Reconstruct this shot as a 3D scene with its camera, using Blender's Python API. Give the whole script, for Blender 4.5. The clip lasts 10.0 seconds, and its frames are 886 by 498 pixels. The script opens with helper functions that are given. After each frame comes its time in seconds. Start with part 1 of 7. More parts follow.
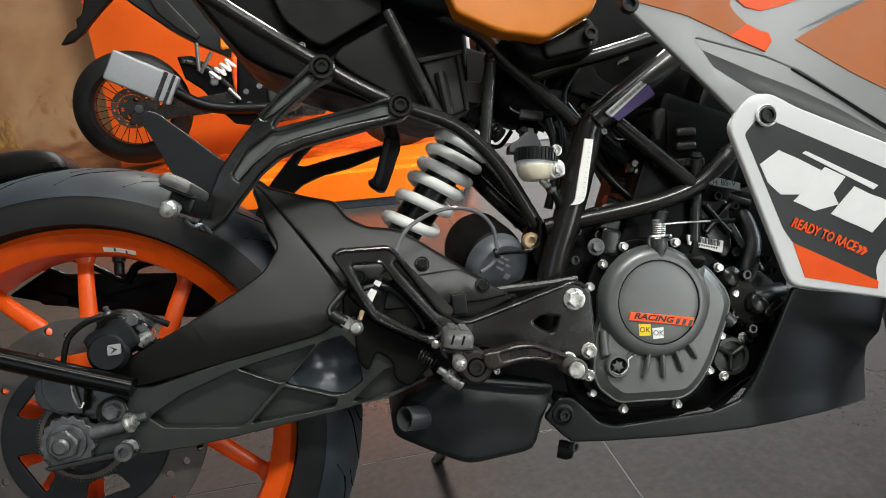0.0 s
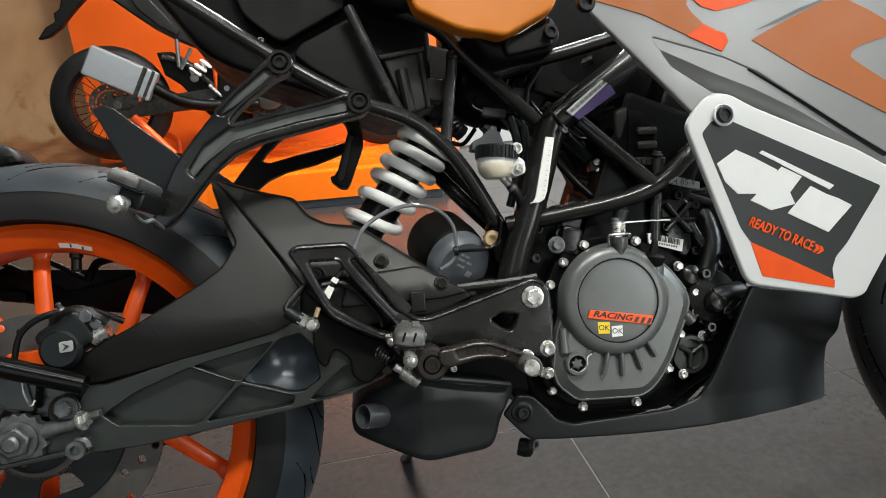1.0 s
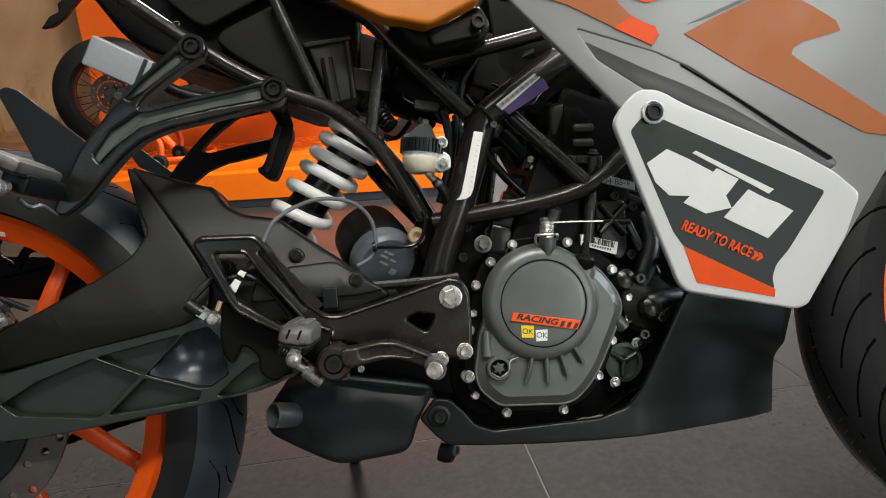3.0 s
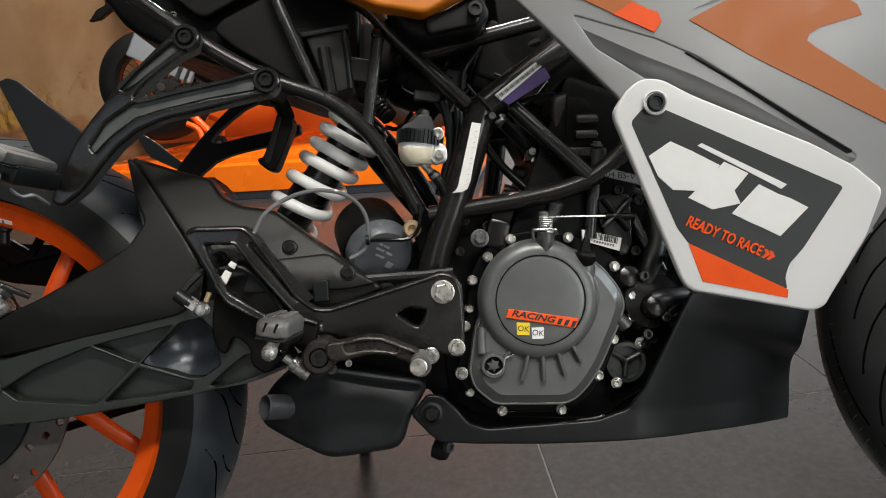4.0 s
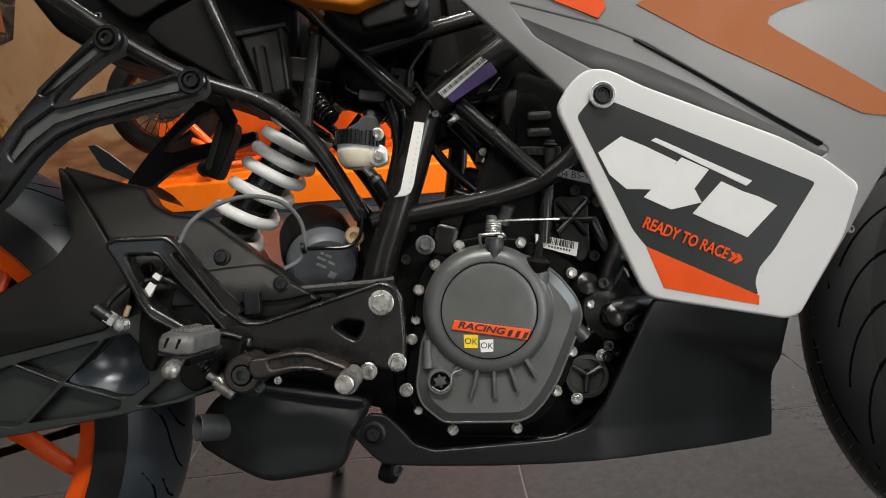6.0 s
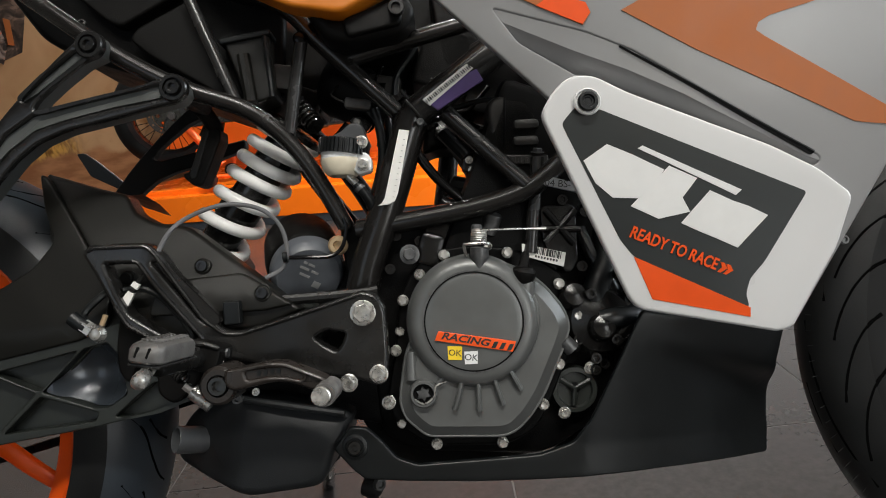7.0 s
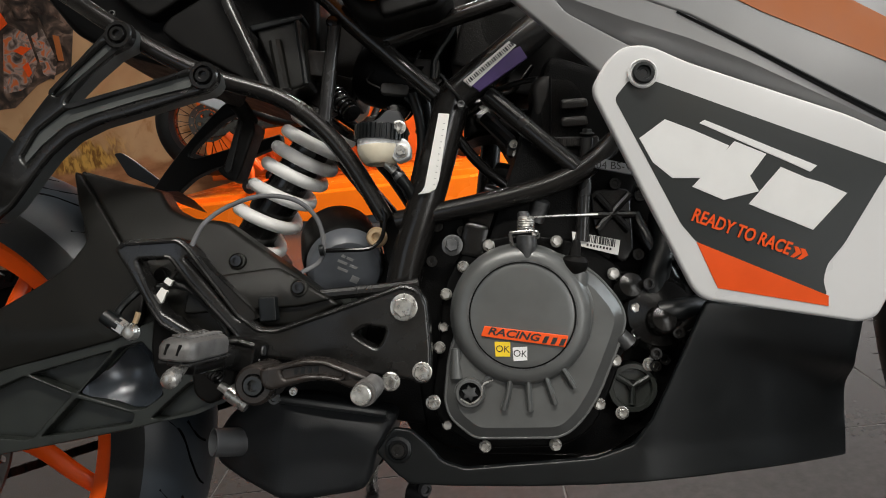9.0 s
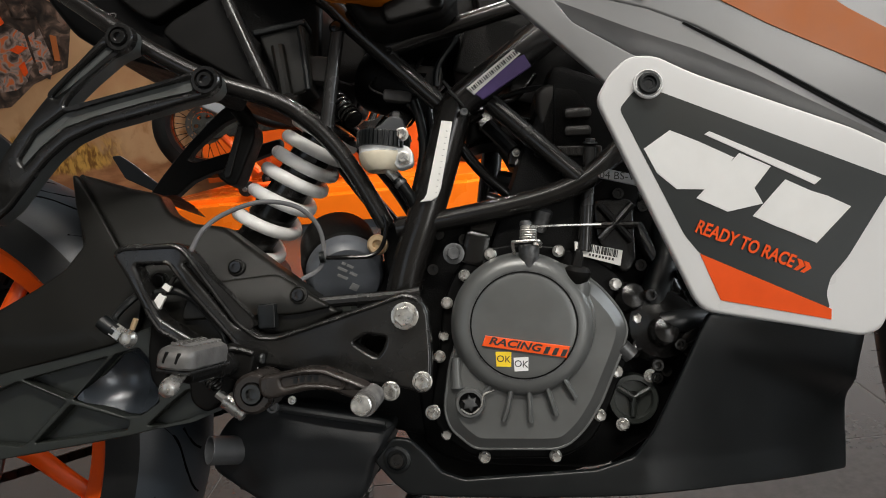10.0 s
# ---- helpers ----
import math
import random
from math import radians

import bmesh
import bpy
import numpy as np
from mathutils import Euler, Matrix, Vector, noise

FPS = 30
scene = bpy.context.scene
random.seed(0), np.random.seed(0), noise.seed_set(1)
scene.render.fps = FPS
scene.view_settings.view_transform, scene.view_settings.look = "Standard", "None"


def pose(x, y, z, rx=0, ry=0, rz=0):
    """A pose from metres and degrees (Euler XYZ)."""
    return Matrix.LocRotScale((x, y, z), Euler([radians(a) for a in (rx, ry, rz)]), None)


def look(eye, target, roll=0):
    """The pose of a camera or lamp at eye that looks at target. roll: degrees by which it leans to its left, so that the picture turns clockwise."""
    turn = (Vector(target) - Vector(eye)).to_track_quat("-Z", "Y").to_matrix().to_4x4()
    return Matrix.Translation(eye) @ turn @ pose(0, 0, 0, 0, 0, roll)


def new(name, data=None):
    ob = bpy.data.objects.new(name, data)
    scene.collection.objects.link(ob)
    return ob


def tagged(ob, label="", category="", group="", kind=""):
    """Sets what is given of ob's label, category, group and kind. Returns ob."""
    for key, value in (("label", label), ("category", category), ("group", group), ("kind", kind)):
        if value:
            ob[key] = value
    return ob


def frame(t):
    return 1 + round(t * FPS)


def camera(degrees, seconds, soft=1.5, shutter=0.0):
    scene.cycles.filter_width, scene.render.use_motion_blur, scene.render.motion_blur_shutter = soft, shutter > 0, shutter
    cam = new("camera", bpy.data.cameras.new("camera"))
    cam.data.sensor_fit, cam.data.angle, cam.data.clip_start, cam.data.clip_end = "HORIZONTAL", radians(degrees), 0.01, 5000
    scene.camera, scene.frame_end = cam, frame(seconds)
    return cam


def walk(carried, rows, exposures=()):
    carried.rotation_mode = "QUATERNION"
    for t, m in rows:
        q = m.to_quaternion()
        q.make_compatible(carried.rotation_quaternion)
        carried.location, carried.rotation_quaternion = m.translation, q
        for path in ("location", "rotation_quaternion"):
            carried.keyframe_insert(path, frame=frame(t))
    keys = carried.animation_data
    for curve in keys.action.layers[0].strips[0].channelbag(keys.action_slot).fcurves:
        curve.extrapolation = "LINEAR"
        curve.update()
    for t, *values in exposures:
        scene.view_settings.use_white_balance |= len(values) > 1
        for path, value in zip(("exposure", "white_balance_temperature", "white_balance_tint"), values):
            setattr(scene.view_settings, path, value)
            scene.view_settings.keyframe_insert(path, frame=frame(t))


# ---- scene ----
cam = camera(67.8, 10.0, soft=1.0)
PATH = [
    (0, (0.0677, 0.0200, 0.6670), (0.0924, 2.0810, 0.0918), -6.70),
    (0.5, (0.0761, 0.0170, 0.6581), (0.1069, 2.0794, 0.0878), -5.62),
    (1, (0.0972, 0.0193, 0.6616), (0.1637, 2.0774, 0.0792), -6.13),
    (1.5, (0.1208, 0.0155, 0.6617), (0.2182, 2.0754, 0.0900), -6.20),
    (2, (0.1519, 0.0158, 0.6546), (0.2470, 2.0759, 0.0830), -4.40),
    (2.5, (0.1809, 0.0263, 0.6481), (0.2481, 2.0889, 0.0814), -4.97),
    (3, (0.1999, 0.0388, 0.6417), (0.2176, 2.0993, 0.0640), -4.89),
    (4.5, (0.2781, 0.0657, 0.6290), (0.1144, 2.1149, 0.0342), -5.19),
    (5, (0.2993, 0.0831, 0.6163), (0.1361, 2.1375, 0.0400), -4.94),
    (5.5, (0.3168, 0.0932, 0.6116), (0.1408, 2.1509, 0.0510), -6.15),
    (7, (0.3468, 0.1110, 0.6023), (0.1390, 2.1804, 0.0989), -6.41),
    (7.5, (0.3673, 0.1225, 0.5862), (0.1256, 2.1928, 0.1012), -6.75),
    (8, (0.3745, 0.1378, 0.5912), (0.1118, 2.2022, 0.0921), -8.44),
    (8.5, (0.3529, 0.1435, 0.5855), (0.0705, 2.2073, 0.0949), -8.13),
    (9, (0.3376, 0.1442, 0.5820), (0.0029, 2.2035, 0.1056), -8.26),
    (9.5, (0.3302, 0.1497, 0.5827), (0.0112, 2.2113, 0.1057), -7.67),
    (10, (0.3314, 0.1487, 0.5853), (0.0143, 2.2134, 0.1206), -7.50),
]
walk(cam, [(t, look(eye, target, roll)) for t, eye, target, roll in PATH], [(0, -0.34, 6200, 4), (1.5, -0.39, 6200, 3), (3, -0.55, 6300, 5), (5, -0.55, 6400, 8), (7, -0.68, 6400, 8), (10, -0.65, 6500, 9)])


# ---------------------------------------------------------------- light
world = bpy.data.worlds.new("world")
scene.world = world
world.use_nodes = True
wn = world.node_tree
sky = wn.nodes.new("ShaderNodeTexSky")
sky.sky_type = "NISHITA"
sky.sun_disc = False
sky.sun_elevation = radians(40)
sky.sun_rotation = radians(150)
wn.links.new(sky.outputs[0], wn.nodes["Background"].inputs[0])
wn.nodes["Background"].inputs[1].default_value = 0.10


def area_lamp(name, eye, target, sx, sy, watts, colour):
    data = bpy.data.lights.new(name, "AREA")
    data.shape, data.size, data.size_y, data.energy, data.color = "RECTANGLE", sx, sy, watts, colour
    ob = new(name, data)
    ob.matrix_world = look(eye, target)
    return ob


# daylight in the side opening, and added light in two unseen front openings
area_lamp("front_fill_light", (3.2, -2.75, 1.25), (0.5, 0.8, 0.5), 1.1, 1.7, 52, (1.0, 0.985, 0.96))
area_lamp("front_fill_light", (-1.35, -2.9, 1.6), (0.2, 0.8, 0.5), 1.5, 1.9, 7, (1.0, 0.985, 0.96))
area_lamp("side_daylight", (4.6, 1.9, 1.45), (-0.6, 2.3, 0.4), 2.6, 2.2, 330, (0.90, 0.955, 1.0))
# unseen overhead lights, added to brighten the bike, floor and platform
for lx, ly, watts in ((-2.2, 3.3, 7), (0.5, 2.45, 290), (-0.1, 0.25, 10), (1.15, 0.25, 18), (-0.15, -0.75, 22), (0.9, -0.75, 105)):
    area_lamp("overhead_fill_light", (lx, ly, 2.93), (lx, ly, 0), 1.2, 0.22, watts, (1.0, 0.95, 0.88))


# ---------------------------------------------------------------- materials
def material(name, colour, rough=0.5, metal=0.0, vary=0.12, scale=40.0, bump=0.15, fine=900.0, dirt=None, coat=0.0, spread=0.08, spec=0.5):
    """Principled surface with blotches, fine grain and a little wear at two sizes."""
    m = bpy.data.materials.new(name)
    m.use_nodes = True
    nt = m.node_tree
    b = nt.nodes["Principled BSDF"]
    geo = nt.nodes.new("ShaderNodeTexCoord")
    big = nt.nodes.new("ShaderNodeTexNoise")
    big.inputs["Scale"].default_value = scale
    big.inputs["Detail"].default_value = 5
    small = nt.nodes.new("ShaderNodeTexNoise")
    small.inputs["Scale"].default_value = fine
    small.inputs["Detail"].default_value = 2
    for n in (big, small):
        nt.links.new(geo.outputs["Object"], n.inputs["Vector"])
    ramp = nt.nodes.new("ShaderNodeMapRange")
    ramp.inputs[1].default_value, ramp.inputs[2].default_value = 0.3, 0.7
    nt.links.new(big.outputs[0], ramp.inputs[0])
    mix = nt.nodes.new("ShaderNodeMix")
    mix.data_type = "RGBA"
    other = dirt or tuple(min(1.0, c * (1 + vary * 2.2)) for c in colour)
    base = tuple(c * (1 - vary) for c in colour)
    mix.inputs[6].default_value = (*base, 1)
    mix.inputs[7].default_value = (*other, 1)
    nt.links.new(ramp.outputs[0], mix.inputs[0])
    nt.links.new(mix.outputs[2], b.inputs["Base Color"])
    rr = nt.nodes.new("ShaderNodeMapRange")
    rr.inputs[1].default_value, rr.inputs[2].default_value = 0.3, 0.7
    rr.inputs[3].default_value, rr.inputs[4].default_value = max(0.03, rough - spread), min(1.0, rough + spread)
    nt.links.new(big.outputs[0], rr.inputs[0])
    nt.links.new(rr.outputs[0], b.inputs["Roughness"])
    b.inputs["Metallic"].default_value = metal
    b.inputs["Specular IOR Level"].default_value = spec
    b.inputs["Coat Weight"].default_value = coat
    b.inputs["Coat Roughness"].default_value = 0.12
    if bump:
        bp = nt.nodes.new("ShaderNodeBump")
        bp.inputs["Strength"].default_value = bump
        bp.inputs["Distance"].default_value = 0.0006
        nt.links.new(small.outputs[0], bp.inputs["Height"])
        nt.links.new(bp.outputs[0], b.inputs["Normal"])
    return m


M_PLASTIC = material("black_plastic", (0.0046, 0.0056, 0.0060), 0.36, bump=0.14, fine=1600, spec=0.38, vary=0.06, spread=0.03)
M_PANEL = material("grained_dark_plastic", (0.0062, 0.0060, 0.0049), 0.37, bump=0.24, fine=1900, vary=0.16, scale=14, spec=0.33, spread=0.04)
M_SATIN = material("satin_black_paint", (0.0085, 0.0082, 0.0078), 0.235, bump=0.05, fine=2600, spec=0.6)
M_GLOSS = material("gloss_black_tube", (0.0026, 0.0025, 0.0024), 0.19, bump=0.0, fine=900, spec=0.26, spread=0.05)
M_FRAME = material("satin_black_frame_paint", (0.0095, 0.0088, 0.0082), 0.235, bump=0.02, fine=900, spec=0.45, spread=0.05)
M_TUBE = material("satin_black_tube_lit", (0.0176, 0.0172, 0.0168), 0.24, bump=0.03, fine=900)
M_TAIL = material("matt_tail_plastic", (0.0032, 0.0029, 0.0026), 0.5, bump=0.4, fine=1500, spec=0.16)
# dark cable; its grey base stands for the bright highlight
M_LOOP = material("cable_grey_for_highlight", (0.135, 0.135, 0.140), 0.12, bump=0.0, coat=1.0)
# shade of slots, grooves, wells and the pipe bore, put into a black
M_DEEP = material("recess_black", (0.003, 0.003, 0.003), 0.7, bump=0.3, spec=0.15)
M_ARM = material("charcoal_cast_aluminium", (0.0180, 0.0206, 0.0182), 0.36, metal=0.1, bump=0.22, fine=2000, vary=0.12, spec=0.55)
M_COVER = material("grey_magnesium_paint", (0.124, 0.128, 0.126), 0.34, metal=0.35, bump=0.08, fine=1500, vary=0.05, spec=0.5, spread=0.05)
M_ORANGE = material("orange_powder_coat", (0.76, 0.088, 0.003), 0.38, bump=0.12, vary=0.06, coat=0.1)
M_TANK = material("orange_tank_paint", (0.52, 0.150, 0.004), 0.42, bump=0.02, vary=0.04)
M_WHITE = material("white_fairing_paint", (0.71, 0.71, 0.71), 0.32, bump=0.03, vary=0.02, scale=9, coat=0.3)
# greyer than the side panel's white, to stand for the fairing's shade
M_GREY_DUCT = material("shaded_white_fairing_paint", (0.275, 0.275, 0.278), 0.36, metal=0.25, bump=0.04, vary=0.02, scale=9, coat=0.2)
M_DECAL = material("dark_grey_decal_vinyl", (0.0180, 0.0216, 0.0216), 0.40, bump=0.05, vary=0.05, scale=12, spec=0.5, coat=0.3)
M_DWHITE = material("white_decal_vinyl", (0.82, 0.82, 0.81), 0.42, bump=0.04, vary=0.02)
M_DORANGE = material("orange_decal_vinyl", (0.86, 0.088, 0.004), 0.42, bump=0.04, vary=0.04)
M_FADED = material("amber_decal_vinyl", (0.43, 0.128, 0.032), 0.42, bump=0.04, vary=0.015)
M_GREYBAND = material("grey_decal_vinyl", (0.15, 0.152, 0.155), 0.42, bump=0.04, vary=0.02)
M_RUBBER = material("tyre_rubber", (0.0062, 0.0064, 0.0066), 0.55, bump=0.15, fine=900, scale=18, vary=0.2, spec=0.22)
# blue in the base colour stands for daylight reflected by the tread
M_TREAD = material("tread_rubber_blue_sheen", (0.0115, 0.0165, 0.0225), 0.46, bump=0.25, fine=420, scale=14, vary=0.2, spec=0.55)
M_TREAD_F = material("front_tread_rubber", (0.0070, 0.0074, 0.0076), 0.50, bump=0.25, fine=700, scale=14, vary=0.2, spec=0.28)
# for black cords laid on the tread, coloured as the grooves' shade
M_GROOVE = material("groove_shade_strip", (0.0012, 0.0012, 0.0013), 0.9, bump=0.2, spec=0.05)
M_STEEL = material("zinc_plated_steel", (0.50, 0.49, 0.465), 0.30, metal=0.85, bump=0.12, fine=700, scale=160, vary=0.25)
M_DULL = material("dull_steel", (0.115, 0.117, 0.119), 0.42, metal=0.75, bump=0.25, fine=500, scale=120, vary=0.25)
# lit copy of the hanger's black, for its web and groove flanks
M_WEB = material("lit_black_forging", (0.066, 0.070, 0.068), 0.38, metal=0.1, bump=0.15, fine=1600, vary=0.1, spec=0.55)
M_BULGE = material("charcoal_paint_highlight", (0.036, 0.043, 0.052), 0.24, metal=0.3, bump=0.0, vary=0.05, spread=0.02, spec=0.7)
# brown tint stands for the floor mirrored in the disc
M_DISC = material("disc_steel_floor_tint", (0.0880, 0.0768, 0.0704), 0.42, metal=0.6, bump=0.3, fine=300, vary=0.15)
M_SPRING = material("white_spring_enamel", (0.84, 0.83, 0.81), 0.26, bump=0.1, vary=0.04, coat=0.2)
M_BRASS = material("brass_bush", (0.55, 0.40, 0.24), 0.4, metal=0.7, bump=0.2)
M_CREAM = material("cloudy_fluid_bottle", (0.70, 0.71, 0.71), 0.28, bump=0.1, vary=0.1)
M_FLUID = material("amber_brake_fluid", (0.66, 0.60, 0.47), 0.28, bump=0.05, vary=0.15)
M_PURPLE = material("purple_label", (0.062, 0.034, 0.14), 0.5, bump=0.05)
M_PAPER = material("white_label_paper", (0.75, 0.74, 0.71), 0.55, bump=0.1, vary=0.04)
M_INK = material("black_ink", (0.02, 0.02, 0.02), 0.6, bump=0.0)
M_YELLOW = material("yellow_sticker", (0.82, 0.58, 0.02), 0.5, bump=0.05, vary=0.04)
M_CABLE = material("pale_cable_sheath", (0.28, 0.28, 0.275), 0.28, bump=0.05)
M_PEG = material("worn_grey_rubber", (0.075, 0.072, 0.069), 0.42, bump=0.35, fine=900, vary=0.3, scale=90)
M_PEDAL = material("brown_black_forging", (0.024, 0.0195, 0.017), 0.3, metal=0.2, bump=0.15, fine=900)
M_PIPE = material("pale_pipe_paint", (0.075, 0.078, 0.083), 0.4, metal=0.3, bump=0.2)
M_MUFF = material("dark_blue_grey_heat_paint", (0.0105, 0.0118, 0.0132), 0.50, bump=0.22, fine=1100, spec=0.34, vary=0.06, spread=0.03)
# near-black: the shade of inner parts is put into the colour
M_ENGINE = material("shade_black_casting", (0.0018, 0.0018, 0.0018), 0.42, bump=0.5, fine=700, spec=0.11)
M_CAST = material("oily_black_casting", (0.0050, 0.0047, 0.0044), 0.20, bump=0.3, fine=900, spec=0.45)
M_HEAD = material("brown_black_head_casting", (0.0155, 0.0138, 0.0120), 0.40, bump=0.4, fine=900, vary=0.2, spec=0.45)
M_DRUM = material("printed_grey_plastic", (0.085, 0.092, 0.104), 0.38, bump=0.1)
M_SILVER = material("brushed_silencer_aluminium", (0.30, 0.31, 0.325), 0.4, metal=0.6, bump=0.0, fine=200, vary=0.03)


# ---------------------------------------------------------------- shapes
def finish(bm, smooth=35):
    bmesh.ops.remove_doubles(bm, verts=bm.verts, dist=1e-6)
    bmesh.ops.recalc_face_normals(bm, faces=bm.faces)
    return bm


def part(name, bm, mat, parent, label="", smooth=33, weigh=True):
    me = bpy.data.meshes.new(name)
    bm.to_mesh(me)
    bm.free()
    me.materials.append(mat)
    me.shade_smooth()
    me.set_sharp_from_angle(angle=radians(smooth))
    ob = new(name, me)
    ob.parent = parent
    if weigh:
        ob.modifiers.new("even_normals", "WEIGHTED_NORMAL").keep_sharp = True
    if label:
        tagged(ob, label)
    return ob


def fillet(poly, r, n=4):
    """The polygon with its corners rounded by about r."""
    out = []
    k = len(poly)
    for i in range(k):
        a, b, c = (Vector(poly[(i + j) % k]) for j in (-1, 0, 1))
        u, v = a - b, c - b
        lu, lv = u.length, v.length
        if lu < 1e-6 or lv < 1e-6:
            continue
        cu, cv = b + u * min(r, lu * 0.45) / lu, b + v * min(r, lv * 0.45) / lv
        for j in range(n + 1):
            s = j / n
            out.append(tuple(cu * (1 - s) ** 2 + b * 2 * s * (1 - s) + cv * s * s))
    return out


def inset(poly, d):
    """The polygon moved inwards by d."""
    area = sum(poly[i - 1][0] * poly[i][1] - poly[i][0] * poly[i - 1][1] for i in range(len(poly)))
    sg = 1 if area > 0 else -1
    out = []
    for i in range(len(poly)):
        a, b, c = (Vector(poly[(i + j) % len(poly)]) for j in (-1, 0, 1))
        n1 = Vector((-(b - a).y, (b - a).x)).normalized() * sg
        n2 = Vector((-(c - b).y, (c - b).x)).normalized() * sg
        n = n1 + n2
        n = n / max(0.35, n.length_squared / 2) if n.length > 1e-4 else n1
        out.append(tuple(b + n * d))
    return out


def slab(poly, near, far, edge=0.002, holes=(), corner=0.0, dense=0, near_fn=None, grain=0.03, chamfer=0.0):
    """A plate in the bike's side plane, between the depths near and far, with rounded front edges and holes.
    near_fn(x, z) adds to the depth."""
    fn = near_fn or (lambda x, z: 0.0)
    bm = bmesh.new()
    loops = [(fillet(list(poly), corner) if corner else list(poly), edge)]
    loops += [(fillet(list(h), corner * 0.6) if corner else list(h), -edge) for h in holes]

    def ring(pts, y):
        return [bm.verts.new((x, y, z)) for x, z in pts]

    def bridge(a, b):
        for i in range(len(a)):
            bm.faces.new((a[i - 1], a[i], b[i], b[i - 1]))

    caps = [[], []]
    for pts, e in loops:
        back = ring(pts, far)
        mid = ring(pts, near + abs(e))
        rows_ = [back, mid]
        if chamfer and e > 0:
            rows_.append(ring(inset(pts, chamfer), near))
        elif e:
            for g in (30, 60, 90):
                rows_.append(ring(inset(pts, e * (1 - math.cos(radians(g)))), near + abs(e) * (1 - math.sin(radians(g)))))
        for a, b in zip(rows_, rows_[1:]):
            bridge(a, b)
        for k, rw in ((0, rows_[0]), (1, rows_[-1])):
            caps[k] += [bm.edges.get((rw[i - 1], rw[i])) or bm.edges.new((rw[i - 1], rw[i])) for i in range(len(rw))]
    for es in caps:
        bmesh.ops.triangle_fill(bm, use_beauty=True, use_dissolve=False, edges=es)
    for _ in range(dense):
        long = [e for e in bm.edges if e.calc_length() > grain]
        if long:
            bmesh.ops.subdivide_edges(bm, edges=long, cuts=1)
            bmesh.ops.triangulate(bm, faces=[f for f in bm.faces if len(f.verts) > 4])
    for v in bm.verts:
        v.co.y += fn(v.co.x, v.co.z)
    return finish(bm)


def smooth_path(pts, n=6):
    """Points along a soft curve through pts."""
    p = [Vector(q) for q in pts]
    if len(p) < 3:
        return p
    out = []
    for i in range(len(p) - 1):
        a, b, c, d = p[max(i - 1, 0)], p[i], p[i + 1], p[min(i + 2, len(p) - 1)]
        for j in range(n):
            s = j / n
            out.append(0.5 * ((2 * b) + (c - a) * s + (2 * a - 5 * b + 4 * c - d) * s * s + (3 * b - a - 3 * c + d) * s ** 3))
    out.append(p[-1])
    return out


def tube(pts, r, seg=12, curve=True, flat=1.0, r2=None):
    """A round bar swept along pts; r2 is the radius at its far end."""
    path = smooth_path(pts) if curve else [Vector(q) for q in pts]
    bm = bmesh.new()
    prev, side = None, None
    for i, p in enumerate(path):
        d = (path[min(i + 1, len(path) - 1)] - path[max(i - 1, 0)]).normalized()
        if side is None:
            side = d.cross(Vector((0.03, 1, 0.02))).normalized()
        side = (side - d * side.dot(d)).normalized()
        up = d.cross(side)
        rad = r + (r2 - r) * i / (len(path) - 1) if r2 is not None else r
        ring = [bm.verts.new(p + side * math.cos(a) * rad + up * math.sin(a) * rad * flat) for a in (2 * math.pi * k / seg for k in range(seg))]
        if prev:
            for k in range(seg):
                bm.faces.new((prev[k - 1], prev[k], ring[k], ring[k - 1]))
        else:
            bm.faces.new(ring)
        prev = ring
    bm.faces.new(prev)
    return finish(bm)


def lathe(profile, centre, axis=(0, -1, 0), seg=32, spin=0.0, close=False):
    """profile: (radius, height along the axis) from one end to the other."""
    bm = bmesh.new()
    c, ax = Vector(centre), Vector(axis).normalized()
    u = ax.cross(Vector((0.0, 0.0, 1.0)))
    u = u.normalized() if u.length > 1e-3 else Vector((1, 0, 0))
    v = ax.cross(u)
    prev = None
    first = None
    for r, h in profile:
        if r < 1e-6:
            ring = [bm.verts.new(c + ax * h)]
        else:
            ring = [bm.verts.new(c + ax * h + (u * math.cos(a) + v * math.sin(a)) * r) for a in (spin + 2 * math.pi * k / seg for k in range(seg))]
        if prev is not None:
            if len(ring) == 1 and len(prev) > 1:
                for k in range(seg):
                    bm.faces.new((prev[k - 1], prev[k], ring[0]))
            elif len(prev) == 1 and len(ring) > 1:
                for k in range(seg):
                    bm.faces.new((prev[0], ring[k], ring[k - 1]))
            elif len(ring) > 1:
                for k in range(seg):
                    bm.faces.new((prev[k - 1], prev[k], ring[k], ring[k - 1]))
        else:
            first = ring
        prev = ring
    if close:
        for k in range(seg):
            bm.faces.new((prev[k - 1], prev[k], first[k], first[k - 1]))
    else:
        for ring in (first, prev):
            if len(ring) > 2:
                bm.faces.new(ring)
    return finish(bm)


def block(centre, size, turn=(0, 0, 0), bevel=0.003, taper=None):
    """A box with softened edges. taper scales its top in x and y."""
    bm = bmesh.new()
    bmesh.ops.create_cube(bm, size=1.0)
    for v in bm.verts:
        if taper and v.co.z > 0:
            v.co.x *= taper[0]
            v.co.y *= taper[1]
        v.co = Vector((v.co.x * size[0], v.co.y * size[1], v.co.z * size[2]))
    if bevel:
        bmesh.ops.bevel(bm, geom=bm.edges[:], offset=bevel, segments=2, affect="EDGES", profile=0.5)
    bm.transform(pose(*centre, *turn))
    return bm


def merge(*bms):
    """One bmesh out of several pieces of one part."""
    me = bpy.data.meshes.new("tmp")
    out = bmesh.new()
    for b in bms:
        b.to_mesh(me)
        out.from_mesh(me)
        b.free()
    bpy.data.meshes.remove(me)
    return out


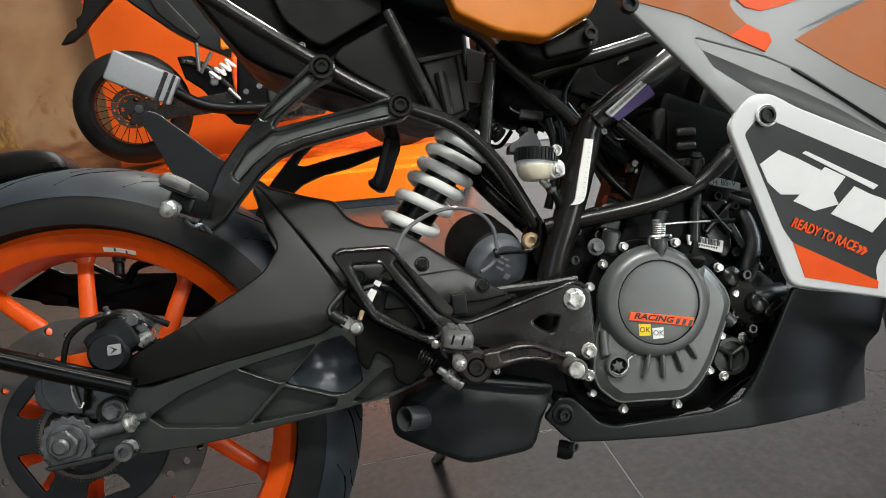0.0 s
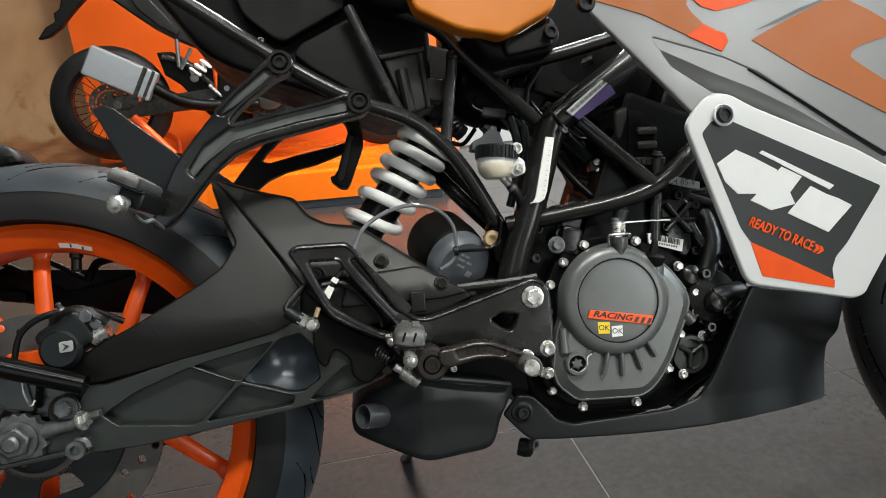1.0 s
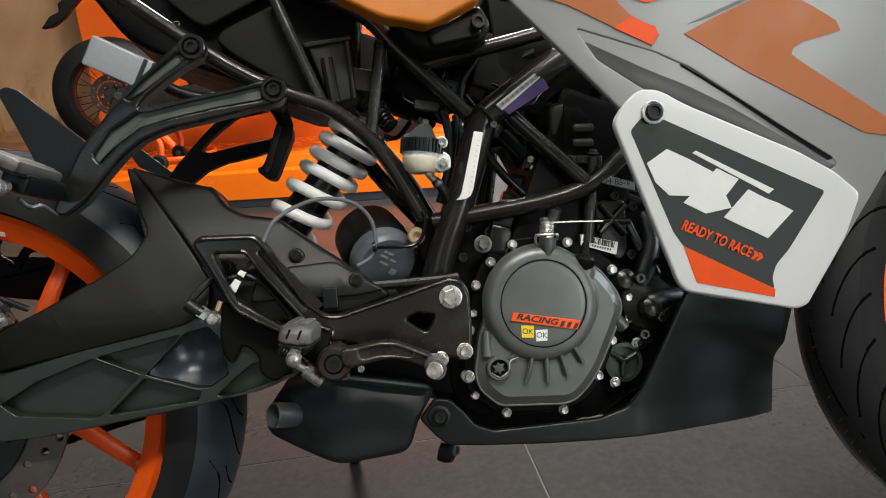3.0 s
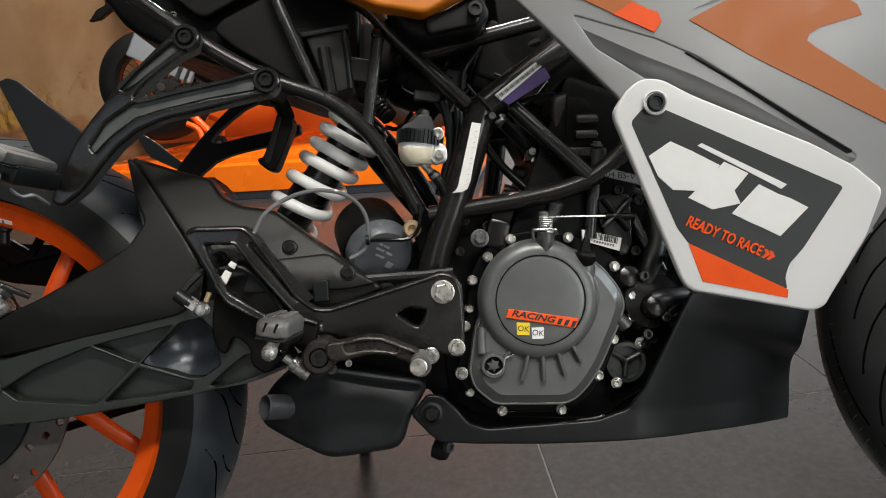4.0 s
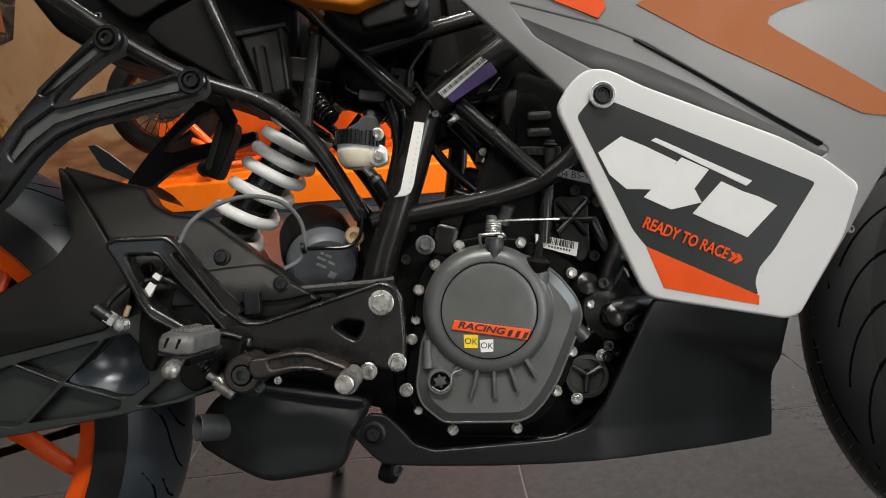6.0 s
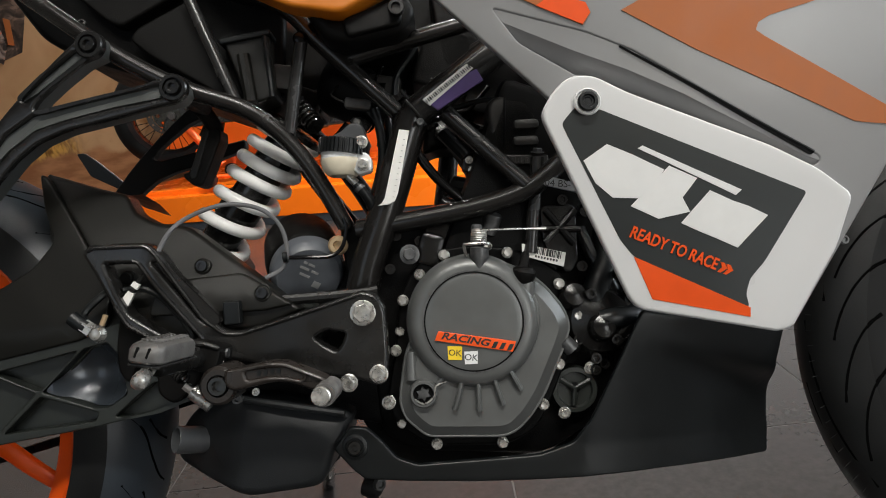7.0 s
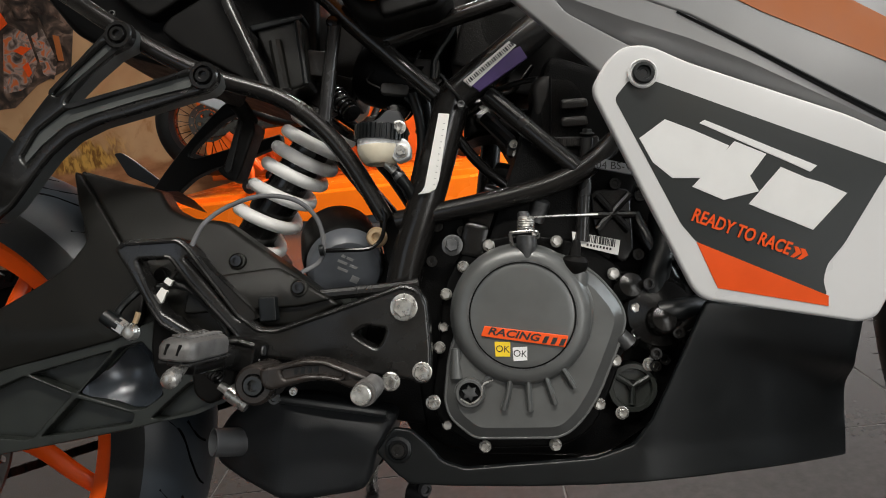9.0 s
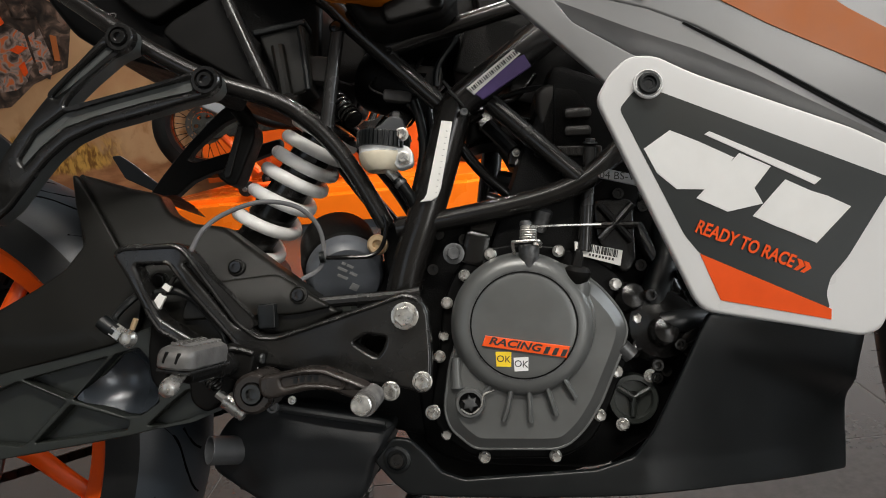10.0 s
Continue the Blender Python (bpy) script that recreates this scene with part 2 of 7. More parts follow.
def hex_bolt(centre, r, axis=(0, -1, 0), h=None, washer=1.35):
    h = h or r * 0.9
    a = lathe([(r * washer, 0), (r * washer, h * 0.22), (r * 1.08, h * 0.3)], centre, axis, 20)
    b = lathe([(r, h * 0.2), (r, h * 0.9), (r * 0.86, h), (r * 0.35, h * 0.97), (0, h * 0.9)], centre, axis, 6, spin=0.3)
    return merge(a, b)


def socket_bolt(centre, r, axis=(0, -1, 0), h=None):
    h = h or r * 0.8
    return lathe([(r, 0), (r, h * 0.75), (r * 0.9, h), (r * 0.55, h), (r * 0.5, h * 0.4), (0, h * 0.35)], centre, axis, 18)


def coil(a, b, big, thin, turns, n=22, seg=10):
    a, b = Vector(a), Vector(b)
    d = (b - a).normalized()
    u = d.cross(Vector((0, 1, 0))).normalized()
    v = d.cross(u)
    pts = []
    for i in range(int(turns * n) + 1):
        s = i / (turns * n)
        ang = 2 * math.pi * i / n
        pts.append(a + (b - a) * s + (u * math.cos(ang) + v * math.sin(ang)) * big)
    return tube(pts, thin, seg, curve=False)


def lettering(text, size, m4, depth=0.0004, shear=0.0, space=1.0, bold=0.0):
    cu = bpy.data.curves.new("letters", "FONT")
    cu.body, cu.size, cu.extrude, cu.shear, cu.space_character, cu.offset = text, size, depth, shear, space, bold
    cu.align_x, cu.align_y = "CENTER", "CENTER"
    cu.resolution_u = 3
    ob = bpy.data.objects.new("letters", cu)
    scene.collection.objects.link(ob)
    me = bpy.data.meshes.new_from_object(ob.evaluated_get(bpy.context.evaluated_depsgraph_get()))
    bm = bmesh.new()
    bm.from_mesh(me)
    bm.transform(m4)
    bpy.data.objects.remove(ob)
    bpy.data.curves.remove(cu)
    bpy.data.meshes.remove(me)
    return bm


def facing(x, y, z, tilt=0.0, lean=0.0, yaw=0.0):
    """The pose of writing on the bike's right side, its base line turned by tilt."""
    return pose(x, y, z, 90 + lean, 0, yaw) @ pose(0, 0, 0, 0, 0, tilt)


# ---------------------------------------------------------------- the motorcycle
bike = new("motorcycle")
bike.empty_display_size = 0.1
bike.matrix_world = pose(0, 0.68159, -0.0397, -15.632, 7.370, 3.944)
tagged(bike, "black, orange and silver-white sports motorcycle leaning on its stand", "motorcycle")


def tyre_profile(R, h, w, bead, beadw):
    pts = []
    for i in range(-9, 10):
        a = radians(i * 10.0)
        pts.append((R - h + h * math.cos(a), w * math.sin(a)))
    return [(bead, -beadw)] + pts + [(bead, beadw), (bead - 0.008, beadw - 0.006), (bead - 0.008, -beadw + 0.006)]


def on_tyre(m, R, h, w, turn, a, lift=0.0):
    """A point of the tyre's surface, at the wheel's angle turn and the section's angle a (degrees)."""
    r = R - h + (h + lift) * math.cos(radians(a))
    return m @ Vector((r * math.cos(radians(turn)), (w + lift) * math.sin(radians(a)), r * math.sin(radians(turn))))


def tread(m, R, h, w, angles, strokes, parent):
    for t0 in angles:
        for stroke in strokes:
            pts = [on_tyre(m, R, h, w, t0 + d, a, -0.0018) for d, a in stroke]
            part("groove_shade_strip", tube(pts, 0.0027, 8), M_GROOVE, parent)


# ---- rear wheel
RC = Vector((-0.385, 0.0, 0.305))
rear_wheel = part("rear_wheel", lathe([(0.232, 0.056), (0.225, 0.060), (0.214, 0.054), (0.204, 0.046), (0.200, 0.02), (0.200, -0.02), (0.204, -0.046), (0.225, -0.060),
                                       (0.232, -0.056), (0.222, -0.04), (0.214, 0), (0.222, 0.04)], RC, seg=96, close=True), M_ORANGE, bike, "orange powder-coated rear rim")
part("tyre", lathe(tyre_profile(0.305, 0.070, 0.076, 0.233, 0.058), RC, seg=120, close=True), M_RUBBER, rear_wheel, "black rear tyre with sweeping tread grooves")


def band_profile(R, h, w, lift):
    out = [(R - h + (h + lift) * math.cos(radians(a)), (w + lift) * math.sin(radians(a))) for a in range(-64, 65, 8)]
    return out + [(R - 0.02, 0.02), (R - 0.02, -0.02)]


part("tread_band", lathe(band_profile(0.305, 0.070, 0.076, 0.0006), RC, seg=120, close=True), M_TREAD, rear_wheel, "black tread tinted blue for its daylight sheen")
REAR = Matrix.Translation(RC)
tread(REAR, 0.305, 0.070, 0.076, range(-70, 170, 15), [[(0, -6), (2, -16), (6, -26), (12, -36), (16, -50)], [(9, -10), (10.5, -20), (14, -30)]], rear_wheel)
tread(REAR, 0.305, 0.070, 0.076, range(-62, 170, 15), [[(0, 8), (4, 22), (9, 40), (13, 52)]], rear_wheel)
for outer, inner in ((95, 92), (61, 46), (25, 22), (-19, 2), (-55, -46), (-92, -90), (-128, -126), (-165, -160), (160, 158), (128, 108)):
    ring_at = [(0.040, inner, -0.036), (0.11, inner * 0.75 + outer * 0.25, -0.026), (0.17, inner * 0.2 + outer * 0.8, -0.016), (0.206, outer, -0.006)]
    spoke_line = [RC + Vector((r * math.cos(radians(a)), y, r * math.sin(radians(a)))) for r, a, y in ring_at]
    spoke = part("spoke", tube(spoke_line, 0.0120, 14, flat=0.62, r2=0.0082), M_ORANGE, rear_wheel)
    part("spoke_flare", tube([spoke_line[2].lerp(spoke_line[3], 0.55), spoke_line[3]], 0.0078, 14, curve=False, flat=0.7, r2=0.0150), M_ORANGE, spoke)
part("hub", lathe([(0.030, -0.07), (0.048, -0.06), (0.052, -0.03), (0.040, 0.0), (0.052, 0.035), (0.046, 0.06), (0.03, 0.07)], RC), M_ORANGE, rear_wheel)
part("valve", lathe([(0.0078, 0), (0.0074, 0.010), (0.0058, 0.012), (0.0060, 0.0245), (0.0040, 0.027), (0, 0.027)], (-0.3635, -0.010, 0.5090), axis=(0.02, 0, -1), seg=18), M_PLASTIC, rear_wheel)
part("rim_label", slab([(-0.3655, 0.5150), (-0.3490, 0.5140), (-0.3300, 0.5100), (-0.3305, 0.5055), (-0.3490, 0.5090), (-0.3655, 0.5100)], -0.0008, 0.0, 0.0001, (), 0.0, 3, lambda x, z: -float(np.interp(math.hypot(x - RC.x, z - RC.z), (0.200, 0.204, 0.214, 0.225), (0.020, 0.046, 0.054, 0.060))) - 0.0006, 0.006), M_DWHITE, rear_wheel, "small white rim sticker with worn print")
for k in range(2):
    part("label_wear", slab([(-0.3535 + 0.0125 * k, 0.5142 - 0.003 * k), (-0.3515 + 0.0125 * k, 0.5138 - 0.003 * k), (-0.3520 + 0.0125 * k, 0.5100 - 0.003 * k), (-0.3540 + 0.0125 * k, 0.5104 - 0.003 * k)], -0.0012, 0.0, 0.0001, (), 0.0, 1, lambda x, z: -float(np.interp(math.hypot(x - RC.x, z - RC.z), (0.200, 0.204, 0.214, 0.225), (0.020, 0.046, 0.054, 0.060))) - 0.0006, 0.006), M_DULL, rear_wheel)

# brake disc and its carrier
DX, DZ = -0.369, 0.316


def circle(cx, cz, r, n=40, ph=0.0):
    return [(cx + r * math.cos(ph + 2 * math.pi * k / n), cz + r * math.sin(ph + 2 * math.pi * k / n)) for k in range(n)]


disc_holes = [circle(DX + rr * math.cos(radians(a)), DZ + rr * math.sin(radians(a)), 0.0042, 10) for k in range(12) for rr, a in ((0.096, 30 * k), (0.106, 30 * k + 11), (0.116, 30 * k + 20))]
part("brake_disc", slab(circle(DX, DZ, 0.1235, 72), -0.086, -0.082, 0.0005, disc_holes + [circle(DX, DZ, 0.084, 48)]), M_DISC, rear_wheel, "drilled steel brake disc")
windows = [fillet([(DX + r * math.cos(radians(72 * k + a)), DZ + r * math.sin(radians(72 * k + a))) for r, a in ((0.074, -20), (0.074, 20), (0.052, 17), (0.052, -17))], 0.006) for k in range(5)]
part("disc_carrier", slab(circle(DX, DZ, 0.086, 60), -0.090, -0.0865, 0.001, windows), M_PLASTIC, rear_wheel)
sensor = [(DX + r * math.cos(radians(3.6 * k + o)), DZ + r * math.sin(radians(3.6 * k + o))) for k in range(100) for r, o in ((0.046, 0), (0.049, 0.5), (0.049, 1.6), (0.046, 2.1))]
part("speed_sensor_ring", slab(sensor, -0.094, -0.0915, 0.0003), M_DISC, rear_wheel)
part("hub_cover", lathe([(0.040, 0), (0.040, 0.012), (0.030, 0.016), (0, 0.016)], (DX, -0.088, DZ)), M_SATIN, rear_wheel)

# ---- swing arm: cast arm with crossed ribs
ARM_T = [(-0.314, 0.367), (-0.294, 0.368), (-0.219, 0.392), (-0.125, 0.421), (-0.078, 0.439), (-0.047, 0.448)]
ARM_B = [(0.000, 0.371), (-0.049, 0.351), (-0.103, 0.336), (-0.150, 0.326), (-0.203, 0.315), (-0.254, 0.305), (-0.298, 0.300), (-0.332, 0.299), (-0.352, 0.301)]
arm_poly = ARM_T + ARM_B + [(-0.354, 0.328), (-0.337, 0.342), (-0.318, 0.352)]
POCKETS = ([(-0.263, 0.358), (-0.211, 0.381), (-0.168, 0.365), (-0.201, 0.328), (-0.209, 0.325), (-0.281, 0.328), (-0.294, 0.337)],
           [(-0.204, 0.384), (-0.129, 0.406), (-0.159, 0.371), (-0.165, 0.370)],
           [(-0.156, 0.368), (-0.120, 0.408), (-0.099, 0.414), (-0.085, 0.400), (-0.079, 0.368), (-0.095, 0.356), (-0.109, 0.355)],
           [(-0.160, 0.361), (-0.106, 0.348), (-0.108, 0.342), (-0.191, 0.328)],
           [(-0.085, 0.347), (-0.069, 0.362), (-0.052, 0.377), (-0.022, 0.380), (-0.012, 0.368), (-0.046, 0.353), (-0.074, 0.347)])
arm = part("swing_arm", slab(arm_poly, -0.1185, -0.106, 0.0015, [inset(q, -0.0016) for q in POCKETS], 0.004), M_ARM, bike, "charcoal cast aluminium swing arm with crossed ribs")
part("pocket_floor", slab(arm_poly, -0.1040, -0.088, 0.001, (POCKETS[2],), 0.004), M_ARM, arm)
# polished dish cast into one pocket; its bluish highlight is in the colour
DISH = Vector((-0.114, 0.385))
part("arm_dish", slab(inset(POCKETS[2], -0.001), -0.1165, -0.070, 0.0005, (), 0.005, 5, lambda x, z: 0.024 * max(0.0, 1 - ((x - DISH.x) ** 2 + (z - DISH.y) ** 2) / 0.038 ** 2), 0.004), M_BULGE, arm)
part("slot", slab([(-0.291, 0.370), (-0.281, 0.366), (-0.283, 0.360), (-0.306, 0.348), (-0.315, 0.345), (-0.312, 0.354)], -0.1135, -0.111, 0.0005, (), 0.004), M_DEEP, arm)
part("slot", slab([(-0.264, 0.321), (-0.259, 0.317), (-0.263, 0.313), (-0.292, 0.311), (-0.297, 0.316), (-0.293, 0.320)], -0.1135, -0.111, 0.0005, (), 0.004), M_DEEP, arm)
part("far_arm", slab([(p[0], p[1]) for p in arm_poly], 0.086, 0.106, 0.003, [], 0.006), M_ARM, arm)
part("far_guard", slab([(-0.5430, 0.4550), (-0.4970, 0.4880), (-0.4650, 0.4800), (-0.4220, 0.4560), (-0.3900, 0.4640), (-0.3157, 0.4850), (-0.2700, 0.4550), (-0.2900, 0.4200), (-0.4186, 0.4294)], 0.10, 0.115, 0.002, ([(-0.4900, 0.4820), (-0.4700, 0.4780), (-0.4520, 0.4660), (-0.4620, 0.4560), (-0.4900, 0.4650)], [(-0.5060, 0.4560), (-0.4700, 0.4510), (-0.4720, 0.4420), (-0.5000, 0.4450)]), 0.006), M_ENGINE, arm)
for line in ([(-0.461, 0.100, 0.5035), (-0.430, 0.100, 0.4890), (-0.395, 0.100, 0.4706)], [(-0.4966, 0.102, 0.4913), (-0.4600, 0.102, 0.4740), (-0.4219, 0.102, 0.4544)], [(-0.3929, 0.100, 0.4690), (-0.3860, 0.100, 0.4830), (-0.3781, 0.100, 0.4931), (-0.3487, 0.100, 0.5002), (-0.3200, 0.100, 0.4990)]):
    part("chain_run", tube(line, 0.0042 if line[0][0] < -0.4 else 0.0060, 8), M_ENGINE, arm)
part("cross_tube", tube([(0.07, -0.1, 0.43), (0.07, 0.1, 0.43)], 0.035, 20, curve=False), M_ARM, arm)

# axle nut, toothed adjuster plate, adjuster screw
AX = (-0.373, -0.128, 0.317)
teeth = [(AX[0] + (0.0275 if k % 2 else 0.0245) * math.cos(radians(11.25 * k)), AX[2] + (0.0275 if k % 2 else 0.0245) * math.sin(radians(11.25 * k))) for k in range(32)]
part("axle_plate", slab(teeth, -0.126, -0.115, 0.001), M_DULL, arm, "toothed grey axle plate")
part("axle_nut", hex_bolt((AX[0], -0.126, AX[2]), 0.0155, h=0.012, washer=1.25), M_DULL, arm)
part("axle_end", lathe([(0.0085, 0), (0.0085, 0.006), (0.006, 0.008), (0, 0.008)], (AX[0], -0.136, AX[2])), M_DULL, arm)
part("adjuster_block", tube([(-0.351, -0.120, 0.324), (-0.332, -0.120, 0.329), (-0.316, -0.120, 0.332)], 0.0085, 12, curve=False), M_DULL, arm)
part("adjuster_screw", tube([(-0.322, -0.124, 0.333), (-0.308, -0.124, 0.338), (-0.296, -0.124, 0.341)], 0.0045, 10, curve=False), M_DULL, arm)
part("adjuster_nut", hex_bolt((-0.313, -0.128, 0.335), 0.0075, axis=(0.9, -0.2, 0.3), h=0.008), M_STEEL, arm)
part("stand_bobbin", lathe([(0.010, 0), (0.010, 0.006), (0.006, 0.008), (0.006, 0.014), (0.009, 0.016), (0.009, 0.021), (0.005, 0.021), (0.004, 0.016), (0, 0.016)], (-0.315, -0.118, 0.308)), M_DULL, arm)
part("torque_bar", slab([(-0.395, 0.293), (-0.389, 0.289), (-0.324, 0.300), (-0.305, 0.304), (-0.305, 0.308), (-0.332, 0.305)], -0.128, -0.122, 0.001, (), 0.003), M_SATIN, arm)
part("caliper_bracket", slab([(-0.412, 0.379), (-0.363, 0.383), (-0.307, 0.364), (-0.316, 0.338), (-0.369, 0.336), (-0.408, 0.351)], -0.112, -0.104, 0.001, (), 0.008), M_SATIN, arm)
part("bracket_bolt", hex_bolt((-0.329, -0.122, 0.347), 0.0085, h=0.012), M_DULL, arm)
part("bracket_sleeve", lathe([(0.016, 0), (0.016, 0.014), (0.012, 0.016), (0, 0.016)], (-0.332, -0.106, 0.344)), M_SATIN, arm)

# rear brake caliper
caliper = part("brake_caliper", block((-0.329, -0.105, 0.418), (0.052, 0.050, 0.038), (0, -32, 0), 0.008), M_PLASTIC, bike, "black rear brake caliper with a square white mark")
part("caliper_piston_cap", lathe([(0.021, 0), (0.021, 0.006), (0.017, 0.010), (0, 0.010)], (-0.332, -0.122, 0.407)), M_PLASTIC, caliper)
part("caliper_mark", slab([(-0.3305, 0.4148), (-0.3180, 0.4165), (-0.3172, 0.4060), (-0.3297, 0.4043)], -0.1365, -0.134, 0.0003, (), 0.002), M_CABLE, caliper, "square pale mark with a dark dart")
part("mark_dart", slab([(-0.328, 0.414), (-0.320, 0.411), (-0.327, 0.406), (-0.324, 0.411)], -0.1372, -0.1366, 0.0001), M_INK, caliper)
part("caliper_body_rib", tube([(-0.343, -0.115, 0.432), (-0.323, -0.118, 0.442), (-0.303, -0.118, 0.437), (-0.294, -0.115, 0.430)], 0.008, 10), M_PLASTIC, caliper)
part("caliper_bridge", tube([(-0.346, -0.112, 0.424), (-0.338, -0.120, 0.434), (-0.322, -0.122, 0.440), (-0.306, -0.120, 0.436)], 0.0060, 12), M_GLOSS, caliper)
part("bleed_nipple", lathe([(0.0042, 0), (0.0042, 0.006), (0.0026, 0.008), (0.0026, 0.013), (0, 0.014)], (-0.334, -0.116, 0.441), axis=(-0.3, -0.5, 1), seg=14), M_DULL, caliper)
part("pad_pin", socket_bolt((-0.349, -0.120, 0.421), 0.0045), M_DULL, caliper)
part("caliper_bolt", hex_bolt((-0.3005, -0.120, 0.431), 0.0058), M_DULL, caliper)
part("caliper_fin", slab([(-0.344, 0.413), (-0.337, 0.426), (-0.333, 0.423), (-0.339, 0.410)], -0.131, -0.118, 0.001), M_PLASTIC, caliper)
part("banjo_bolt", hex_bolt((-0.309, -0.122, 0.439), 0.007), M_DULL, caliper)
part("slide_pin", tube([(-0.306, -0.118, 0.416), (-0.291, -0.118, 0.425)], 0.0085, 12, curve=False), M_STEEL, caliper, "bright slide pin")
part("brake_hose", tube([(-0.381, -0.115, 0.397), (-0.375, -0.117, 0.421), (-0.359, -0.117, 0.436), (-0.340, -0.115, 0.443), (-0.316, -0.112, 0.446), (-0.281, -0.100, 0.431)], 0.0032, 8), M_PLASTIC, caliper)
part("brake_pad", block((-0.375, -0.092, 0.391), (0.045, 0.012, 0.022), (0, -8, 0), 0.003), M_ORANGE, caliper)

# tube that runs back from the swing arm to the number-plate carrier
stay = part("mudguard_stay", tube([(-0.462, -0.135, 0.413), (-0.431, -0.135, 0.405), (-0.368, -0.135, 0.388), (-0.306, -0.135, 0.372)], 0.0105, 14), M_GLOSS, bike, "gloss black tubular mudguard stay")
part("stay_fin", slab([(-0.399, 0.388), (-0.356, 0.380), (-0.359, 0.344), (-0.388, 0.349), (-0.398, 0.366)], -0.124, -0.118, 0.001, (), 0.004), M_SATIN, stay)
part("stay_clip", tube([(-0.368, -0.128, 0.378), (-0.365, -0.130, 0.364), (-0.360, -0.128, 0.352), (-0.357, -0.126, 0.357)], 0.0012, 6), M_STEEL, stay)

# ---- large guard plates above the swing arm
G_A, G_B = Vector((-0.281, 0.429)), Vector((-0.096, 0.440))


def crease(x, z):
    # above the crease the guard leans away
    s = (x - G_A.x) / (G_B.x - G_A.x)
    d = z - (G_A.y + (G_B.y - G_A.y) * s) + 0.012 * (4 * s * (1 - s))
    return 0.34 * (math.sqrt(d * d + 0.00002) + d) * 0.5 + 0.20 * (math.sqrt(d * d + 0.00002) - d) * 0.5 - 0.006


def guard_lean(x, z):
    return 0.5 * max(0.0, z - 0.462)


guard = part("chain_guard", slab([(-0.1997, 0.5836), (-0.191, 0.5804), (-0.1519, 0.5334), (-0.1204, 0.494), (-0.096, 0.4608), (-0.097, 0.434), (-0.121, 0.418), (-0.225, 0.389), (-0.294, 0.371), (-0.314, 0.367), (-0.337, 0.388), (-0.309, 0.404), (-0.2587, 0.4318), (-0.2297, 0.4516), (-0.2077, 0.4656), (-0.1817, 0.4858), (-0.1672, 0.5125), (-0.1865, 0.5482)], -0.119, -0.112, 0.0025, (), 0.007, 4, crease, 0.014), M_PANEL, bike, "large dark grained plastic guard over the swing arm")
part("guard_backing", slab([(-0.2018, 0.5795), (-0.1863, 0.5772), (-0.0931, 0.5393), (0.0028, 0.5022), (0.047, 0.439), (-0.088, 0.412), (-0.129, 0.434), (-0.1762, 0.5168)], -0.1135, -0.104, 0.001, (), 0.006, 4, guard_lean, 0.015), M_PANEL, guard)
upper = part("heel_guard", slab([(-0.1987, 0.5853), (-0.184, 0.5819), (-0.1414, 0.5704), (-0.1073, 0.5637), (-0.0915, 0.5437), (-0.0707, 0.5339), (-0.0347, 0.5307), (0.0037, 0.5064), (0.0521, 0.4758), (0.089, 0.452), (0.053, 0.434), (-0.047, 0.417), (-0.087, 0.452), (-0.0965, 0.4669), (-0.1331, 0.5116)], -0.124, -0.100, 0.0045, (), 0.006, 4, guard_lean, 0.015), M_PANEL, bike, "dark plastic heel guard bolted beside the shock absorber")
part("guard_step", slab([(-0.0479, 0.4748), (0.0287, 0.4859), (0.082, 0.457), (0.053, 0.45), (-0.029, 0.444), (-0.055, 0.442)], -0.130, -0.122, 0.0025, (), 0.006, 4, guard_lean, 0.015), M_PANEL, upper)
lip = bmesh.new()
rows_ = [[lip.verts.new(q) for q in row] for row in (((-0.1370, -0.0600, 0.5655), (-0.1352, -0.0131, 0.5694), (-0.1293, 0.0147, 0.5733)), ((-0.1180, -0.0620, 0.5640), (-0.1240, -0.0200, 0.5650), (-0.1180, 0.0330, 0.5640)), ((-0.1000, -0.0640, 0.5560), (-0.1060, -0.0300, 0.5540), (-0.1094, 0.0473, 0.5512)))]
for a_, b_ in zip(rows_, rows_[1:]):
    for k in range(2):
        lip.faces.new((a_[k], a_[k + 1], b_[k + 1], b_[k]))
bmesh.ops.solidify(lip, geom=lip.faces[:], thickness=0.003)
part("guard_lip", lip, M_PANEL, upper)
for q in [(-0.0115, -0.1125, 0.4915), (-0.0800, -0.1205, 0.4780), (0.0520, -0.1290, 0.4672)]:
    part("guard_washer", lathe([(0.0084, -0.003), (0.0080, 0.0005), (0.0072, 0.0009), (0.0066, 0.0), (0, 0.0)], q, axis=(0, -1, 0.3), seg=28), M_PANEL, upper)
    part("guard_bolt", socket_bolt(q, 0.0056, h=0.0040), M_SATIN, upper)

